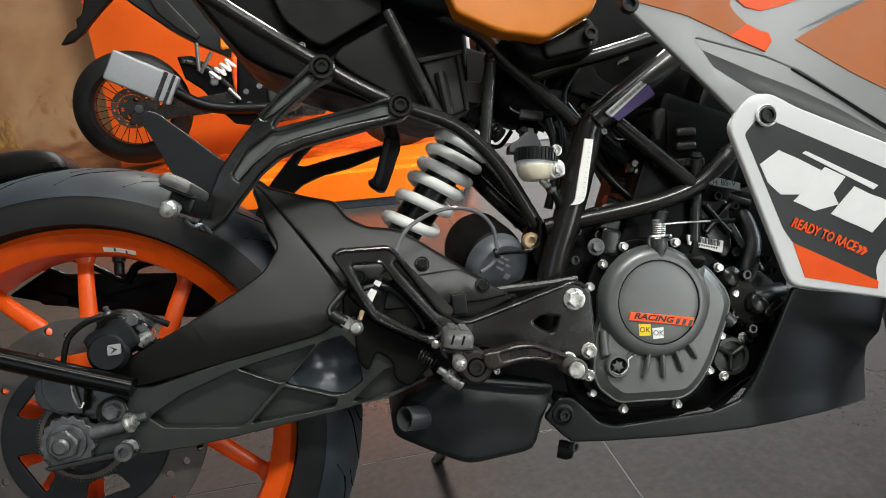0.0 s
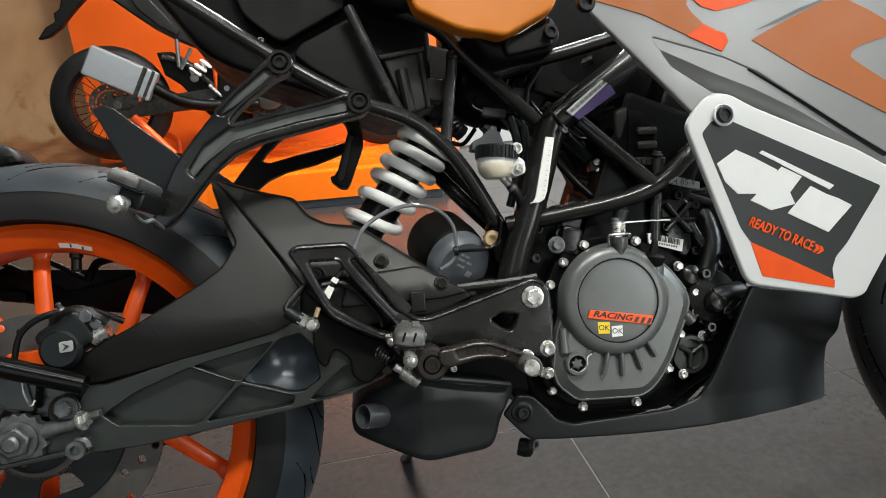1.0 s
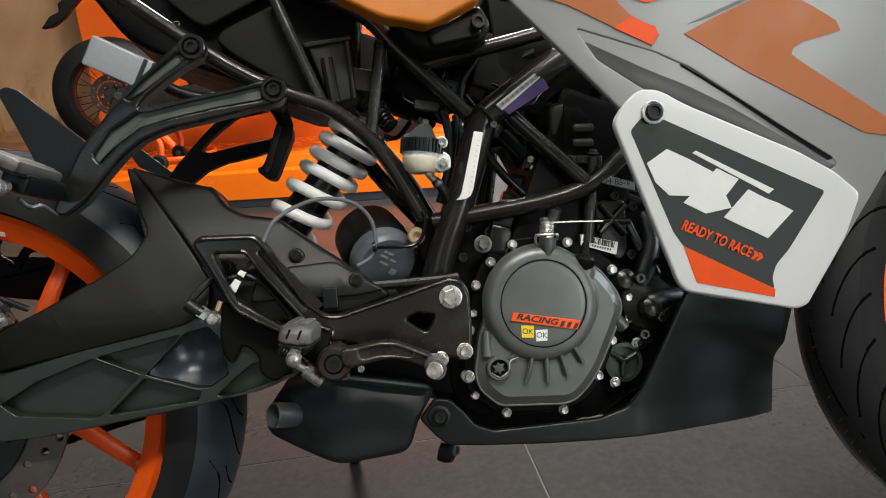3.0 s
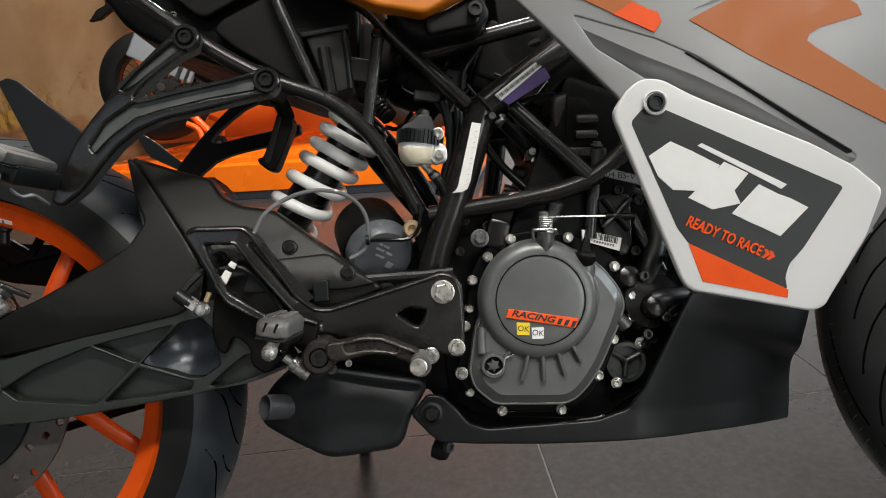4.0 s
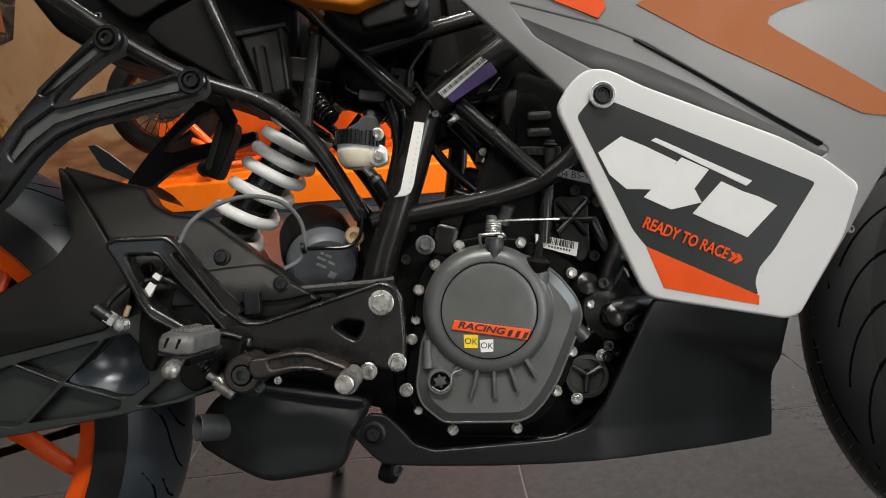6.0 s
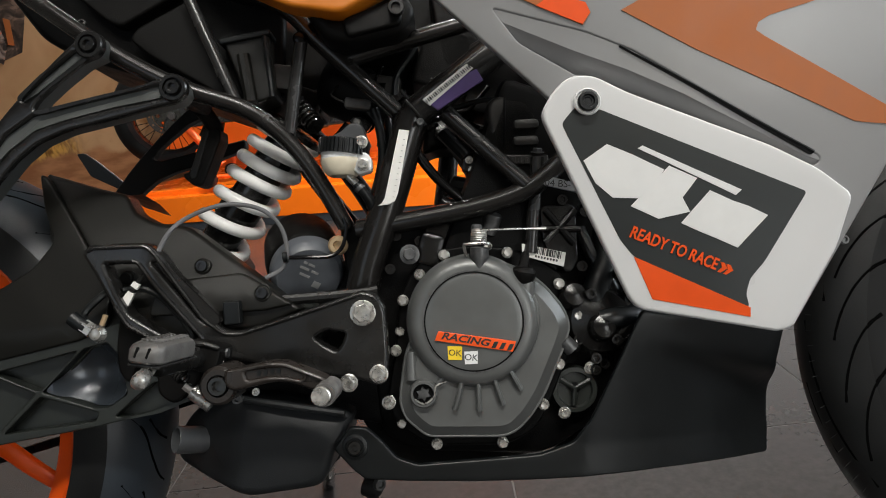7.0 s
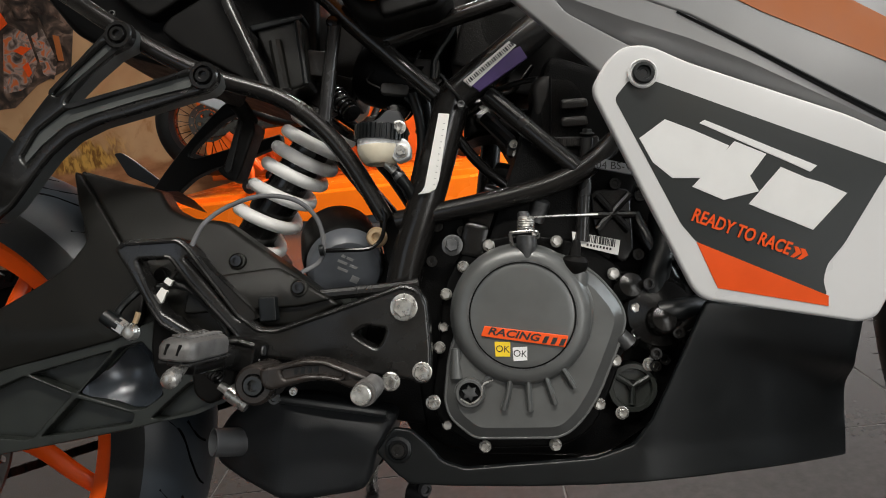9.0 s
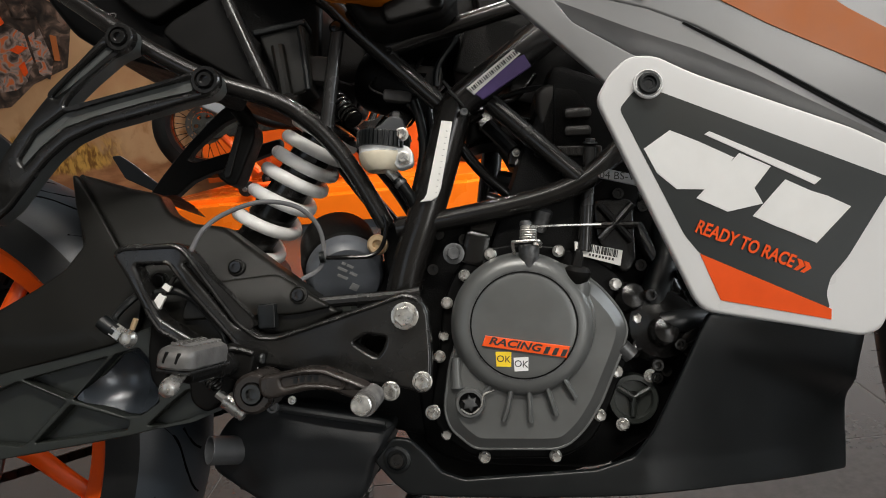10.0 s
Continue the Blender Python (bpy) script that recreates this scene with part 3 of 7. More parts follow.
# ---- pillion hangers, one on each side
H_OUT = [(-0.1270, 0.7030), (-0.1150, 0.7110), (-0.1050, 0.7080), (-0.1005, 0.6990), (-0.1040, 0.6880), (-0.1215, 0.6795), (-0.1440, 0.6600), (-0.1600, 0.6440), (-0.1660, 0.6345), (-0.1590, 0.6330), (-0.1201, 0.6450), (-0.0720, 0.6580), (-0.0430, 0.6690), (-0.0320, 0.6715), (-0.0230, 0.6640), (-0.0220, 0.6530), (-0.0290, 0.6445), (-0.0512, 0.6390), (-0.0932, 0.6265), (-0.1350, 0.6150), (-0.1600, 0.6030), (-0.1790, 0.5860), (-0.1950, 0.5650), (-0.2131, 0.5400), (-0.2320, 0.5240), (-0.2430, 0.5290), (-0.2330, 0.5560), (-0.2200, 0.5900), (-0.2040, 0.6140), (-0.1860, 0.6380), (-0.1650, 0.6630), (-0.1450, 0.6850)]
H_POCKETS = ([(-0.1290, 0.6910), (-0.1180, 0.6850), (-0.1400, 0.6680), (-0.1610, 0.6500), (-0.1720, 0.6415), (-0.1780, 0.6440), (-0.1600, 0.6630)],
             [(-0.0470, 0.6610), (-0.0455, 0.6480), (-0.0932, 0.6375), (-0.1400, 0.6240), (-0.1640, 0.6150), (-0.1850, 0.5960), (-0.2000, 0.5780), (-0.2060, 0.5850), (-0.1920, 0.6090), (-0.1660, 0.6290), (-0.1201, 0.6415)])
hanger = part("pillion_hanger", slab(H_OUT, -0.1400, -0.134, 0.0032, H_POCKETS, 0.005), M_SATIN, bike, "satin black forged pillion footrest hanger")
part("hanger_web", slab(inset(H_OUT, 0.0012), -0.1345, -0.116, 0.002, (), 0.004), M_WEB, hanger)
# the grooves' lower flanks slope outwards; their light is put into the colour
def flank(xs, highs, lows):
    def depth(x, z):
        hi, lo = float(np.interp(x, xs, highs)), float(np.interp(x, xs, lows))
        return 0.0060 * min(1.0, max(0.0, (z - lo) / (hi - lo)))
    return slab([(x, z) for x, z in zip(xs, highs)] + [(x, z) for x, z in list(zip(xs, lows))[::-1]], -0.1402, -0.1330, 0.0, (), 0.0, 2, depth, 0.03)


part("groove_flank", flank((-0.2010, -0.1850, -0.1620, -0.1350, -0.0900, -0.0465), (0.5835, 0.6020, 0.6250, 0.6335, 0.6455, 0.6570), (0.5780, 0.5960, 0.6150, 0.6250, 0.6380, 0.6480)), M_WEB, hanger)
part("groove_flank", flank((-0.1740, -0.1610, -0.1400, -0.1200), (0.6440, 0.6555, 0.6735, 0.6880), (0.6415, 0.6500, 0.6680, 0.6855)), M_WEB, hanger)
for q in ((-0.1145, -0.139, 0.6965), (-0.034, -0.139, 0.6575)):
    part("hanger_boss", lathe([(0.0132, -0.004), (0.0132, 0.003), (0.012, 0.0045), (0.0092, 0.0045), (0.0086, 0.001), (0, 0.001)], q), M_SATIN, hanger)
    part("hanger_bolt", socket_bolt((q[0], q[1] - 0.001, q[2]), 0.0072, h=0.005), M_SATIN, hanger)
H_FAR = H_OUT[:12] + [(-0.0440, 0.6660), (-0.0420, 0.6480)] + H_OUT[18:]
# far hanger coloured darker than the near one, standing for shade
far_hanger = part("far_pillion_hanger", slab(inset(H_FAR, 0.0025), 0.125, 0.139, 0.003, (), 0.004), M_TAIL, bike, "pillion footrest hanger on the far side")
peg_flap = part("folded_footrest", slab([(-0.0474, 0.6475), (-0.0296, 0.6446), (-0.0284, 0.6327), (-0.0438, 0.5881), (-0.0477, 0.5803), (-0.0562, 0.5800), (-0.0675, 0.5884), (-0.0691, 0.5936), (-0.0631, 0.5948), (-0.0592, 0.6032)], -0.024, 0.004, 0.003, (), 0.003), M_TAIL, bike, "folded black pillion footrest hanging beside the spring")
# paler near face, the light on that side put into the colour
part("footrest_face", slab([(-0.0459, 0.6440), (-0.0408, 0.6431), (-0.0529, 0.5889), (-0.0579, 0.5867), (-0.0605, 0.5918)], -0.0262, -0.022, 0.001, (), 0.002), M_PANEL, peg_flap)
part("footrest_hinge", tube([(-0.0442, -0.040, 0.6617), (-0.0407, -0.026, 0.6550), (-0.0372, -0.012, 0.6443)], 0.009, 12), M_TAIL, peg_flap)
part("hinge_clevis", block((-0.0442, -0.075, 0.6677), (0.024, 0.080, 0.022), (0, 20, 0), 0.005), M_TAIL, peg_flap)

part("far_mud_plate", slab([(-0.2749, 0.6386), (-0.2642, 0.6402), (-0.2445, 0.6282), (-0.2037, 0.5978), (-0.2126, 0.591), (-0.2545, 0.6087)], 0.131, 0.135, 0.001, (), 0.003), M_PLASTIC, far_hanger)
# mud plate on the hanger, with the folded peg under it
part("mud_plate", slab([(-0.299, 0.646), (-0.290, 0.651), (-0.279, 0.648), (-0.215, 0.600), (-0.202, 0.574), (-0.230, 0.534), (-0.245, 0.547), (-0.269, 0.592)], -0.135, -0.131, 0.001, (), 0.003), M_PLASTIC, bike, "flat dark plastic mud plate")
peg = part("pillion_footrest", merge(block((-0.2345, -0.205, 0.5640), (0.0270, 0.094, 0.0120), (0, 22, 4), 0.0045), block((-0.2350, -0.205, 0.5690), (0.0180, 0.086, 0.0050), (0, 22, 4), 0.002)), M_PEG, bike, "folded grey rubber pillion footrest")
part("peg_body", block((-0.2345, -0.190, 0.5500), (0.0230, 0.085, 0.0190), (0, 18, 4), 0.005), M_PLASTIC, peg)
part("peg_seam", block((-0.2343, -0.206, 0.5572), (0.0262, 0.096, 0.0016), (0, 22, 4), 0.0006), M_DEEP, peg)
part("peg_tip", lathe([(0.0045, -0.012), (0.0052, -0.002), (0.0078, 0), (0.0080, 0.006), (0.0062, 0.0105), (0, 0.012)], (-0.2345, -0.250, 0.5425), axis=(-0.1, -1, -0.2), seg=20), M_STEEL, peg, "bright round tip")
part("peg_spring", tube([(-0.2310, -0.225, 0.5350), (-0.2260, -0.215, 0.5290), (-0.2210, -0.205, 0.5310), (-0.2160, -0.190, 0.5240)], 0.002, 8), M_DULL, peg)

# hugger behind the tyre and the tail piece above
part("mudguard", slab([(-0.532, 0.623), (-0.493, 0.633), (-0.461, 0.636), (-0.439, 0.630), (-0.423, 0.610), (-0.467, 0.598), (-0.532, 0.590)], 0.0, 0.05, 0.012, (), 0.012), M_TAIL, bike, "black plastic mudguard over the rear tyre")

# ---- frame: trellis of gloss black tubes
frame_ob = part("trellis_frame", tube([(-0.250, -0.100, 0.790), (-0.192, -0.105, 0.753), (-0.132, -0.115, 0.714), (-0.080, -0.115, 0.684), (-0.034, -0.112, 0.664), (0.020, -0.100, 0.649), (0.057, -0.092, 0.625), (0.089, -0.088, 0.589), (0.123, -0.085, 0.535)], 0.0086, 16), M_FRAME, bike, "satin black steel trellis frame")
for name, line, rad in (("upper_rail", [(-0.057, -0.085, 0.819), (-0.001, -0.085, 0.781), (0.056, -0.085, 0.756), (0.088, -0.083, 0.726), (0.134, -0.083, 0.686), (0.179, -0.082, 0.647)], 0.0090),
                        ("upright", [(0.073, -0.088, 0.725), (0.068, -0.089, 0.672), (0.064, -0.090, 0.623)], 0.0068),
                        ("brace", [(-0.045, -0.098, 0.772), (-0.018, -0.098, 0.716), (0.012, -0.098, 0.655)], 0.0062),
                        ("main_down_tube", [(0.189, -0.087, 0.648), (0.184, -0.087, 0.630), (0.171, -0.087, 0.579), (0.158, -0.086, 0.534), (0.147, -0.084, 0.500), (0.140, -0.080, 0.466)], 0.0172),
                        ("top_tube", [(0.186, -0.087, 0.640), (0.191, -0.088, 0.650), (0.205, -0.090, 0.662), (0.237, -0.095, 0.687), (0.282, -0.100, 0.723), (0.336, -0.100, 0.766)], 0.0165),
                        ("lower_tube", [(0.135, -0.082, 0.531), (0.180, -0.090, 0.539), (0.250, -0.100, 0.554), (0.295, -0.105, 0.569), (0.322, -0.108, 0.587), (0.353, -0.110, 0.620)], 0.0102),
                        ("diagonal_tube", [(0.222, -0.090, 0.651), (0.263, -0.100, 0.613), (0.303, -0.108, 0.577)], 0.009),
                        ("cross_tube", [(0.114, -0.080, 0.704), (0.159, -0.085, 0.719), (0.218, -0.090, 0.736), (0.278, -0.090, 0.756)], 0.0085),
                        ("inner_brace", [(0.052, 0.020, 0.618), (0.088, 0.000, 0.576), (0.129, -0.030, 0.531)], 0.0095),
                        ("far_down_tube", [(0.228, 0.085, 0.656), (0.224, 0.085, 0.600), (0.218, 0.085, 0.544)], 0.0125),
                        ("far_rail", [(-0.186, 0.100, 0.780), (-0.057, 0.100, 0.714), (0.021, 0.095, 0.687), (0.100, 0.090, 0.612), (0.148, 0.090, 0.543)], 0.0115),
                        ("hose", [(0.188, -0.080, 0.622), (0.197, -0.084, 0.606), (0.215, -0.084, 0.585), (0.237, -0.080, 0.567), (0.252, -0.075, 0.556)], 0.0050)):
    # upright and brace take a paler black in place of their highlights
    part(name, tube(line, rad, 14), M_TUBE if name in ("upright", "brace") else M_GLOSS if name in ("inner_brace", "hose", "far_rail") else M_FRAME, frame_ob)
for q, r in (((0.064, -0.095, 0.623), 0.008), ((0.072, -0.093, 0.724), 0.009), ((0.013, -0.103, 0.654), 0.006), ((0.178, -0.090, 0.644), 0.014), ((0.302, -0.112, 0.576), 0.009), ((0.123, -0.090, 0.536), 0.010)):
    part("weld_joint", lathe([(r * 0.75, -0.008), (r * 0.78, -0.001), (r * 0.55, 0.002), (0, 0.003)], q, seg=16), M_GLOSS, frame_ob)
part("frame_plate", slab([(0.114, 0.536), (0.155, 0.539), (0.150, 0.489), (0.124, 0.482)], -0.075, -0.05, 0.003, (), 0.012), M_ENGINE, frame_ob)
part("frame_bush", lathe([(0.0098, 0), (0.0098, 0.006), (0.008, 0.008), (0.0045, 0.008), (0.004, 0.003), (0, 0.003)], (0.116, -0.085, 0.515)), M_BRASS, frame_ob, "brass-coloured bush")
part("frame_label", slab([(0.176, 0.630), (0.186, 0.629), (0.1765, 0.567), (0.1735, 0.559), (0.168, 0.5555), (0.157, 0.5540), (0.1610, 0.5570), (0.1635, 0.5620)], -0.1075, -0.1045, 0.0003), M_PAPER, frame_ob, "white paper label with small dark print")
for k in range(11):
    q = Vector((0.180, 0.620)).lerp(Vector((0.171, 0.563)), k / 10)
    part("label_print", block((q.x + 0.0012, -0.1077, q.y), (0.0016, 0.0003, 0.0006), (0, 10, 0), 0), M_CABLE, frame_ob)
tag = part("purple_tag", slab([(0.206, 0.655), (0.249, 0.694), (0.258, 0.680), (0.214, 0.649)], -0.1115, -0.108, 0.0004), M_PURPLE, frame_ob, "purple label wrapped round the frame tube")
part("tag_strip", slab([(0.199, 0.659), (0.241, 0.695), (0.248, 0.691), (0.206, 0.653)], -0.1128, -0.109, 0.0004), M_PAPER, tag)
for k in range(24):
    q = Vector((0.203, 0.657)).lerp(Vector((0.244, 0.692)), k / 23)
    part("tag_bar", block((q.x, -0.1131, q.y), (0.0007 + 0.0005 * (k % 3), 0.0003, 0.0040), (0, -40, 0), 0), M_INK, tag)
part("tube_clamp", tube([(0.182, -0.107, 0.659), (0.194, -0.107, 0.646), (0.202, -0.105, 0.635)], 0.0018, 8), M_CAST, frame_ob)
part("clamp_screw", socket_bolt((0.197, -0.110, 0.637), 0.0036), M_DULL, frame_ob)

# ---- tail: side covers and box seen between the tubes
# darkest black used here stands for the shade under the overhang
tail = part("tail_cover", slab([(-0.291, 0.833), (-0.255, 0.786), (-0.230, 0.755), (-0.209, 0.730), (-0.182, 0.715), (-0.139, 0.701), (-0.090, 0.687), (-0.039, 0.671), (-0.001, 0.659), (0.025, 0.662), (0.051, 0.672), (0.050, 0.758), (0.023, 0.855)], -0.062, 0.06, 0.006, (), 0.01), M_ENGINE, bike, "black plastic tail cover under the seat")
part("cover_panel", slab([(-0.107, 0.724), (-0.099, 0.736), (-0.045, 0.768), (-0.031, 0.748), (0.004, 0.666), (-0.010, 0.667), (-0.087, 0.708)], -0.080, -0.06, 0.003, (), 0.006), M_TAIL, tail)
part("cover_panel", slab([(-0.179, 0.803), (-0.052, 0.811), (-0.049, 0.779), (-0.117, 0.737), (-0.130, 0.742), (-0.161, 0.766)], -0.079, -0.06, 0.003, (), 0.006), M_TAIL, tail)
box = part("filter_box", slab([(-0.008, 0.722), (0.038, 0.732), (0.048, 0.667), (0.032, 0.660), (0.019, 0.659)], -0.085, -0.05, 0.003, (), 0.004), M_PANEL, bike, "dark filter box with a raised rib")
part("box_rib", tube([(0.014, -0.088, 0.707), (0.019, -0.088, 0.683), (0.024, -0.088, 0.659)], 0.0068, 10, curve=False), M_PANEL, box)
part("box_lid", slab([(-0.013, 0.723), (0.040, 0.735), (0.041, 0.729), (-0.010, 0.717)], -0.089, -0.05, 0.002, (), 0.002), M_PLASTIC, box)
part("box_edge", tube([(0.035, -0.087, 0.727), (0.040, -0.087, 0.697), (0.045, -0.087, 0.665)], 0.003, 8), M_PLASTIC, box)

for q in ((-0.1371, -0.1120, 0.7269), (-0.1058, -0.1120, 0.7011), (0.1232, -0.0900, 0.7005)):
    part("rail_bolt", socket_bolt(q, 0.0038, axis=(0.1, -1, 0.3)), M_SATIN, frame_ob)
plug_c = Vector((0.0667, -0.0550, 0.6607))
for k in range(6):
    part("plug_rib", lathe([(0.0115 - 0.0006 * k, 0.0), (0.0125 - 0.0006 * k, 0.0012), (0.0125 - 0.0006 * k, 0.0030), (0.0100, 0.0042)], plug_c + Vector((0.0034 * k, -0.0020 * k, -0.0036 * k)), axis=(0.62, -0.37, -0.68), seg=20), M_CAST, frame_ob)

# tank and what lies under it
tank = part("fuel_tank", slab([(0.002, 0.810), (0.025, 0.754), (0.071, 0.735), (0.121, 0.729), (0.173, 0.759), (0.183, 0.782), (0.202, 0.827)], -0.149, -0.125, 0.004, (), 0.006), M_TANK, bike, "orange fuel tank edge above the frame")
part("tank_shroud", slab([(0.079, 0.745), (0.113, 0.731), (0.131, 0.736), (0.177, 0.764), (0.191, 0.741), (0.179, 0.721), (0.125, 0.709), (0.104, 0.712)], -0.128, 0.10, 0.008, (), 0.008), M_TAIL, tank)
part("shroud_face", slab([(0.121, 0.729), (0.177, 0.754), (0.178, 0.726), (0.126, 0.712)], -0.134, -0.12, 0.003, (), 0.006), M_TAIL, tank)
part("shroud_bolt", socket_bolt((0.173, -0.138, 0.738), 0.008), M_SATIN, tank)
seat = part("seat", slab([(-0.150, 0.844), (-0.052, 0.804), (-0.022, 0.776), (0.013, 0.767), (0.049, 0.780), (0.048, 0.860)], -0.12, 0.12, 0.02, (), 0.012), M_PLASTIC, bike, "black vinyl seat edge")

# dark filler added to close the gap between tank and fairing
part("shroud_filler", slab([(0.198, 0.815), (0.240, 0.876), (0.332, 0.880), (0.360, 0.739), (0.313, 0.694), (0.267, 0.693), (0.215, 0.721)], -0.03, 0.03, 0.004, (), 0.01), M_ENGINE, tank)

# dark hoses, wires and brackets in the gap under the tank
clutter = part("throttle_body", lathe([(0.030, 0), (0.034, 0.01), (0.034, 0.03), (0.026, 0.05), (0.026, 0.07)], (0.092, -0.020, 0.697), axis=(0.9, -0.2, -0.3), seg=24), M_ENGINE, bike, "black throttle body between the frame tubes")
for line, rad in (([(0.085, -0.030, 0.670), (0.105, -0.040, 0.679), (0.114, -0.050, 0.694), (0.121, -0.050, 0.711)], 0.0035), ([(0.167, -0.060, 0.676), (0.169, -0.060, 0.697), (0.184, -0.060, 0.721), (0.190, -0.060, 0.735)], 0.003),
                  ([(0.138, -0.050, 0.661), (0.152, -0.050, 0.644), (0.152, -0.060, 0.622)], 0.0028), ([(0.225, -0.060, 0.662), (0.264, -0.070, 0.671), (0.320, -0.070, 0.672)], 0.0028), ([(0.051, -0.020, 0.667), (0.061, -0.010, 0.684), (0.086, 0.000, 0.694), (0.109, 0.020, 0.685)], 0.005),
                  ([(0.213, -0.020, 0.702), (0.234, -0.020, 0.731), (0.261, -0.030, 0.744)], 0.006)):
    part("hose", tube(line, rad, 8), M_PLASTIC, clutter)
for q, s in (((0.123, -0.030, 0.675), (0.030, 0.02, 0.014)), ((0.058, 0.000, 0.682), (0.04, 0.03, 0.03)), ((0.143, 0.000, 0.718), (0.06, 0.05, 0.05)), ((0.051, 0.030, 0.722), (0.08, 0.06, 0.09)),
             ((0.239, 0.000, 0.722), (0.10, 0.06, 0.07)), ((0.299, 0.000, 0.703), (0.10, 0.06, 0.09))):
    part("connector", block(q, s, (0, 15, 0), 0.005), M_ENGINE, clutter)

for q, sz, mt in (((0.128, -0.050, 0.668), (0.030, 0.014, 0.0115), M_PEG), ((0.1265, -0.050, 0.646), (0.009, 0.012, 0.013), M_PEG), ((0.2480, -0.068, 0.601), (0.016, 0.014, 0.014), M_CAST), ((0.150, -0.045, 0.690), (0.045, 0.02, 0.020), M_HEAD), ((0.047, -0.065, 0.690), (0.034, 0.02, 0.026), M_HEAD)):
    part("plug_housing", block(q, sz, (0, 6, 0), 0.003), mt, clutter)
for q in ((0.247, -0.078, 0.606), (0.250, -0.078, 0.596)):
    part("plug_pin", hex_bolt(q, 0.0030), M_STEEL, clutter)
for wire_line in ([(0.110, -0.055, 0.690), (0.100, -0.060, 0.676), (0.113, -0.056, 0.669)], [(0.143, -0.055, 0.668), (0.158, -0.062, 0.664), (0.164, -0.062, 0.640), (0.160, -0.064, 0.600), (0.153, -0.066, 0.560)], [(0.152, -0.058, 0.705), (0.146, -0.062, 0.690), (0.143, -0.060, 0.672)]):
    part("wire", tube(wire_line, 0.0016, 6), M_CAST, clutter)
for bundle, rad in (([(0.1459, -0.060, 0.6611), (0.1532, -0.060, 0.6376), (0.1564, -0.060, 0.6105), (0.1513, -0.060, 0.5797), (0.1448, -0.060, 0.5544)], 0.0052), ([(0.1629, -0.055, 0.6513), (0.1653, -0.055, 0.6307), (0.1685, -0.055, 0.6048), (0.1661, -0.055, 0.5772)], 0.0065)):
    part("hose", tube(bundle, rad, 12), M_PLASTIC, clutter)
# dark filler added to cover what shows between the tubes
part("boot_filler", slab([(0.196, 0.667), (0.234, 0.677), (0.294, 0.640), (0.294, 0.591), (0.261, 0.583), (0.249, 0.607), (0.233, 0.634), (0.211, 0.631), (0.196, 0.624)], 0.0, 0.06, 0.008, (), 0.006), M_ENGINE, clutter)
part("boot_clip", lathe([(0.012, -0.004), (0.014, 0.0), (0.013, 0.005), (0.006, 0.007), (0, 0.006)], (0.222, -0.004, 0.652), axis=(0.2, -1, 0.2), seg=20), M_CAST, clutter)
part("boot_band", tube([(0.238, -0.004, 0.668), (0.256, -0.008, 0.640), (0.262, -0.004, 0.600)], 0.004, 8), M_CAST, clutter)

# ---- brake fluid bottle
bottle = part("fluid_bottle", lathe([(0.0, -0.003), (0.014, -0.003), (0.019, 0.002), (0.0215, 0.010), (0.0215, 0.024)], (0.121, -0.100, 0.587), axis=(-0.06, -0.0, 1), seg=32), M_CREAM, bike, "cream translucent brake fluid bottle with black ribbed cap")
part("brake_fluid", lathe([(0.0, -0.0036), (0.0143, -0.0036), (0.0195, 0.0016), (0.0219, 0.0098), (0.0219, 0.0125)], (0.121, -0.100, 0.587), axis=(-0.06, 0.0, 1), seg=32), M_FLUID, bottle, "amber fluid in the lower half")
BC = Vector((0.121, -0.100, 0.604))
ridges = []
for k in range(36):
    a = 2 * math.pi * k / 36
    for r, o in ((0.0255, 0.0), (0.0255, 0.5), (0.0238, 0.6), (0.0238, 0.9)):
        ridges.append((r * math.cos(a + o * 2 * math.pi / 36), r * math.sin(a + o * 2 * math.pi / 36)))
cap_bm = slab(ridges, -0.0150, 0.0, 0.002)
cap_bm.transform(Matrix.Translation(BC) @ pose(0, 0, 0, -90, 3, 0))
part("bottle_cap", cap_bm, M_PLASTIC, bottle, "black ribbed screw cap")
part("bottle_bracket", slab([(0.134, 0.605), (0.144, 0.606), (0.150, 0.601), (0.151, 0.588), (0.138, 0.583), (0.130, 0.592)], -0.114, -0.098, 0.002, (), 0.004), M_CREAM, bottle)
for q in [(0.140, -0.115, 0.615), (0.142, -0.115, 0.593)]:
    part("bottle_bolt", hex_bolt(q, 0.0048), M_STEEL, bottle)
part("grey_bracket", slab([(0.0985, 0.6210), (0.1000, 0.6320), (0.1120, 0.6380), (0.1200, 0.6470), (0.1330, 0.6457), (0.1380, 0.6330), (0.1432, 0.6233)], -0.058, -0.040, 0.002, (), 0.004), M_PIPE, bottle, "grey metal bracket behind the cap")
part("bottle_spout", tube([(0.1265, -0.100, 0.5840), (0.1310, -0.100, 0.5795), (0.1356, -0.100, 0.5748)], 0.0042, 12, curve=False), M_STEEL, bottle, "bright outlet nipple")
part("fluid_hose", tube([(0.1345, -0.100, 0.5760), (0.1429, -0.099, 0.5670), (0.1500, -0.092, 0.5540), (0.1520, -0.075, 0.5320)], 0.0052, 12), M_PLASTIC, bottle)
part("hose_clip", lathe([(0.0060, -0.002), (0.0063, 0.0), (0.0060, 0.002)], (0.1385, -0.100, 0.5720), axis=(0.6, 0, -0.7), seg=16), M_DULL, bottle)

# ---- shock absorber
TOP_C, LOW_C = Vector((0.0370, -0.0225, 0.6194)), Vector((-0.0166, -0.0120, 0.5405))
ax_s = (LOW_C - TOP_C).normalized()
SA, SB = TOP_C - ax_s * 0.034, TOP_C + ax_s * 0.165
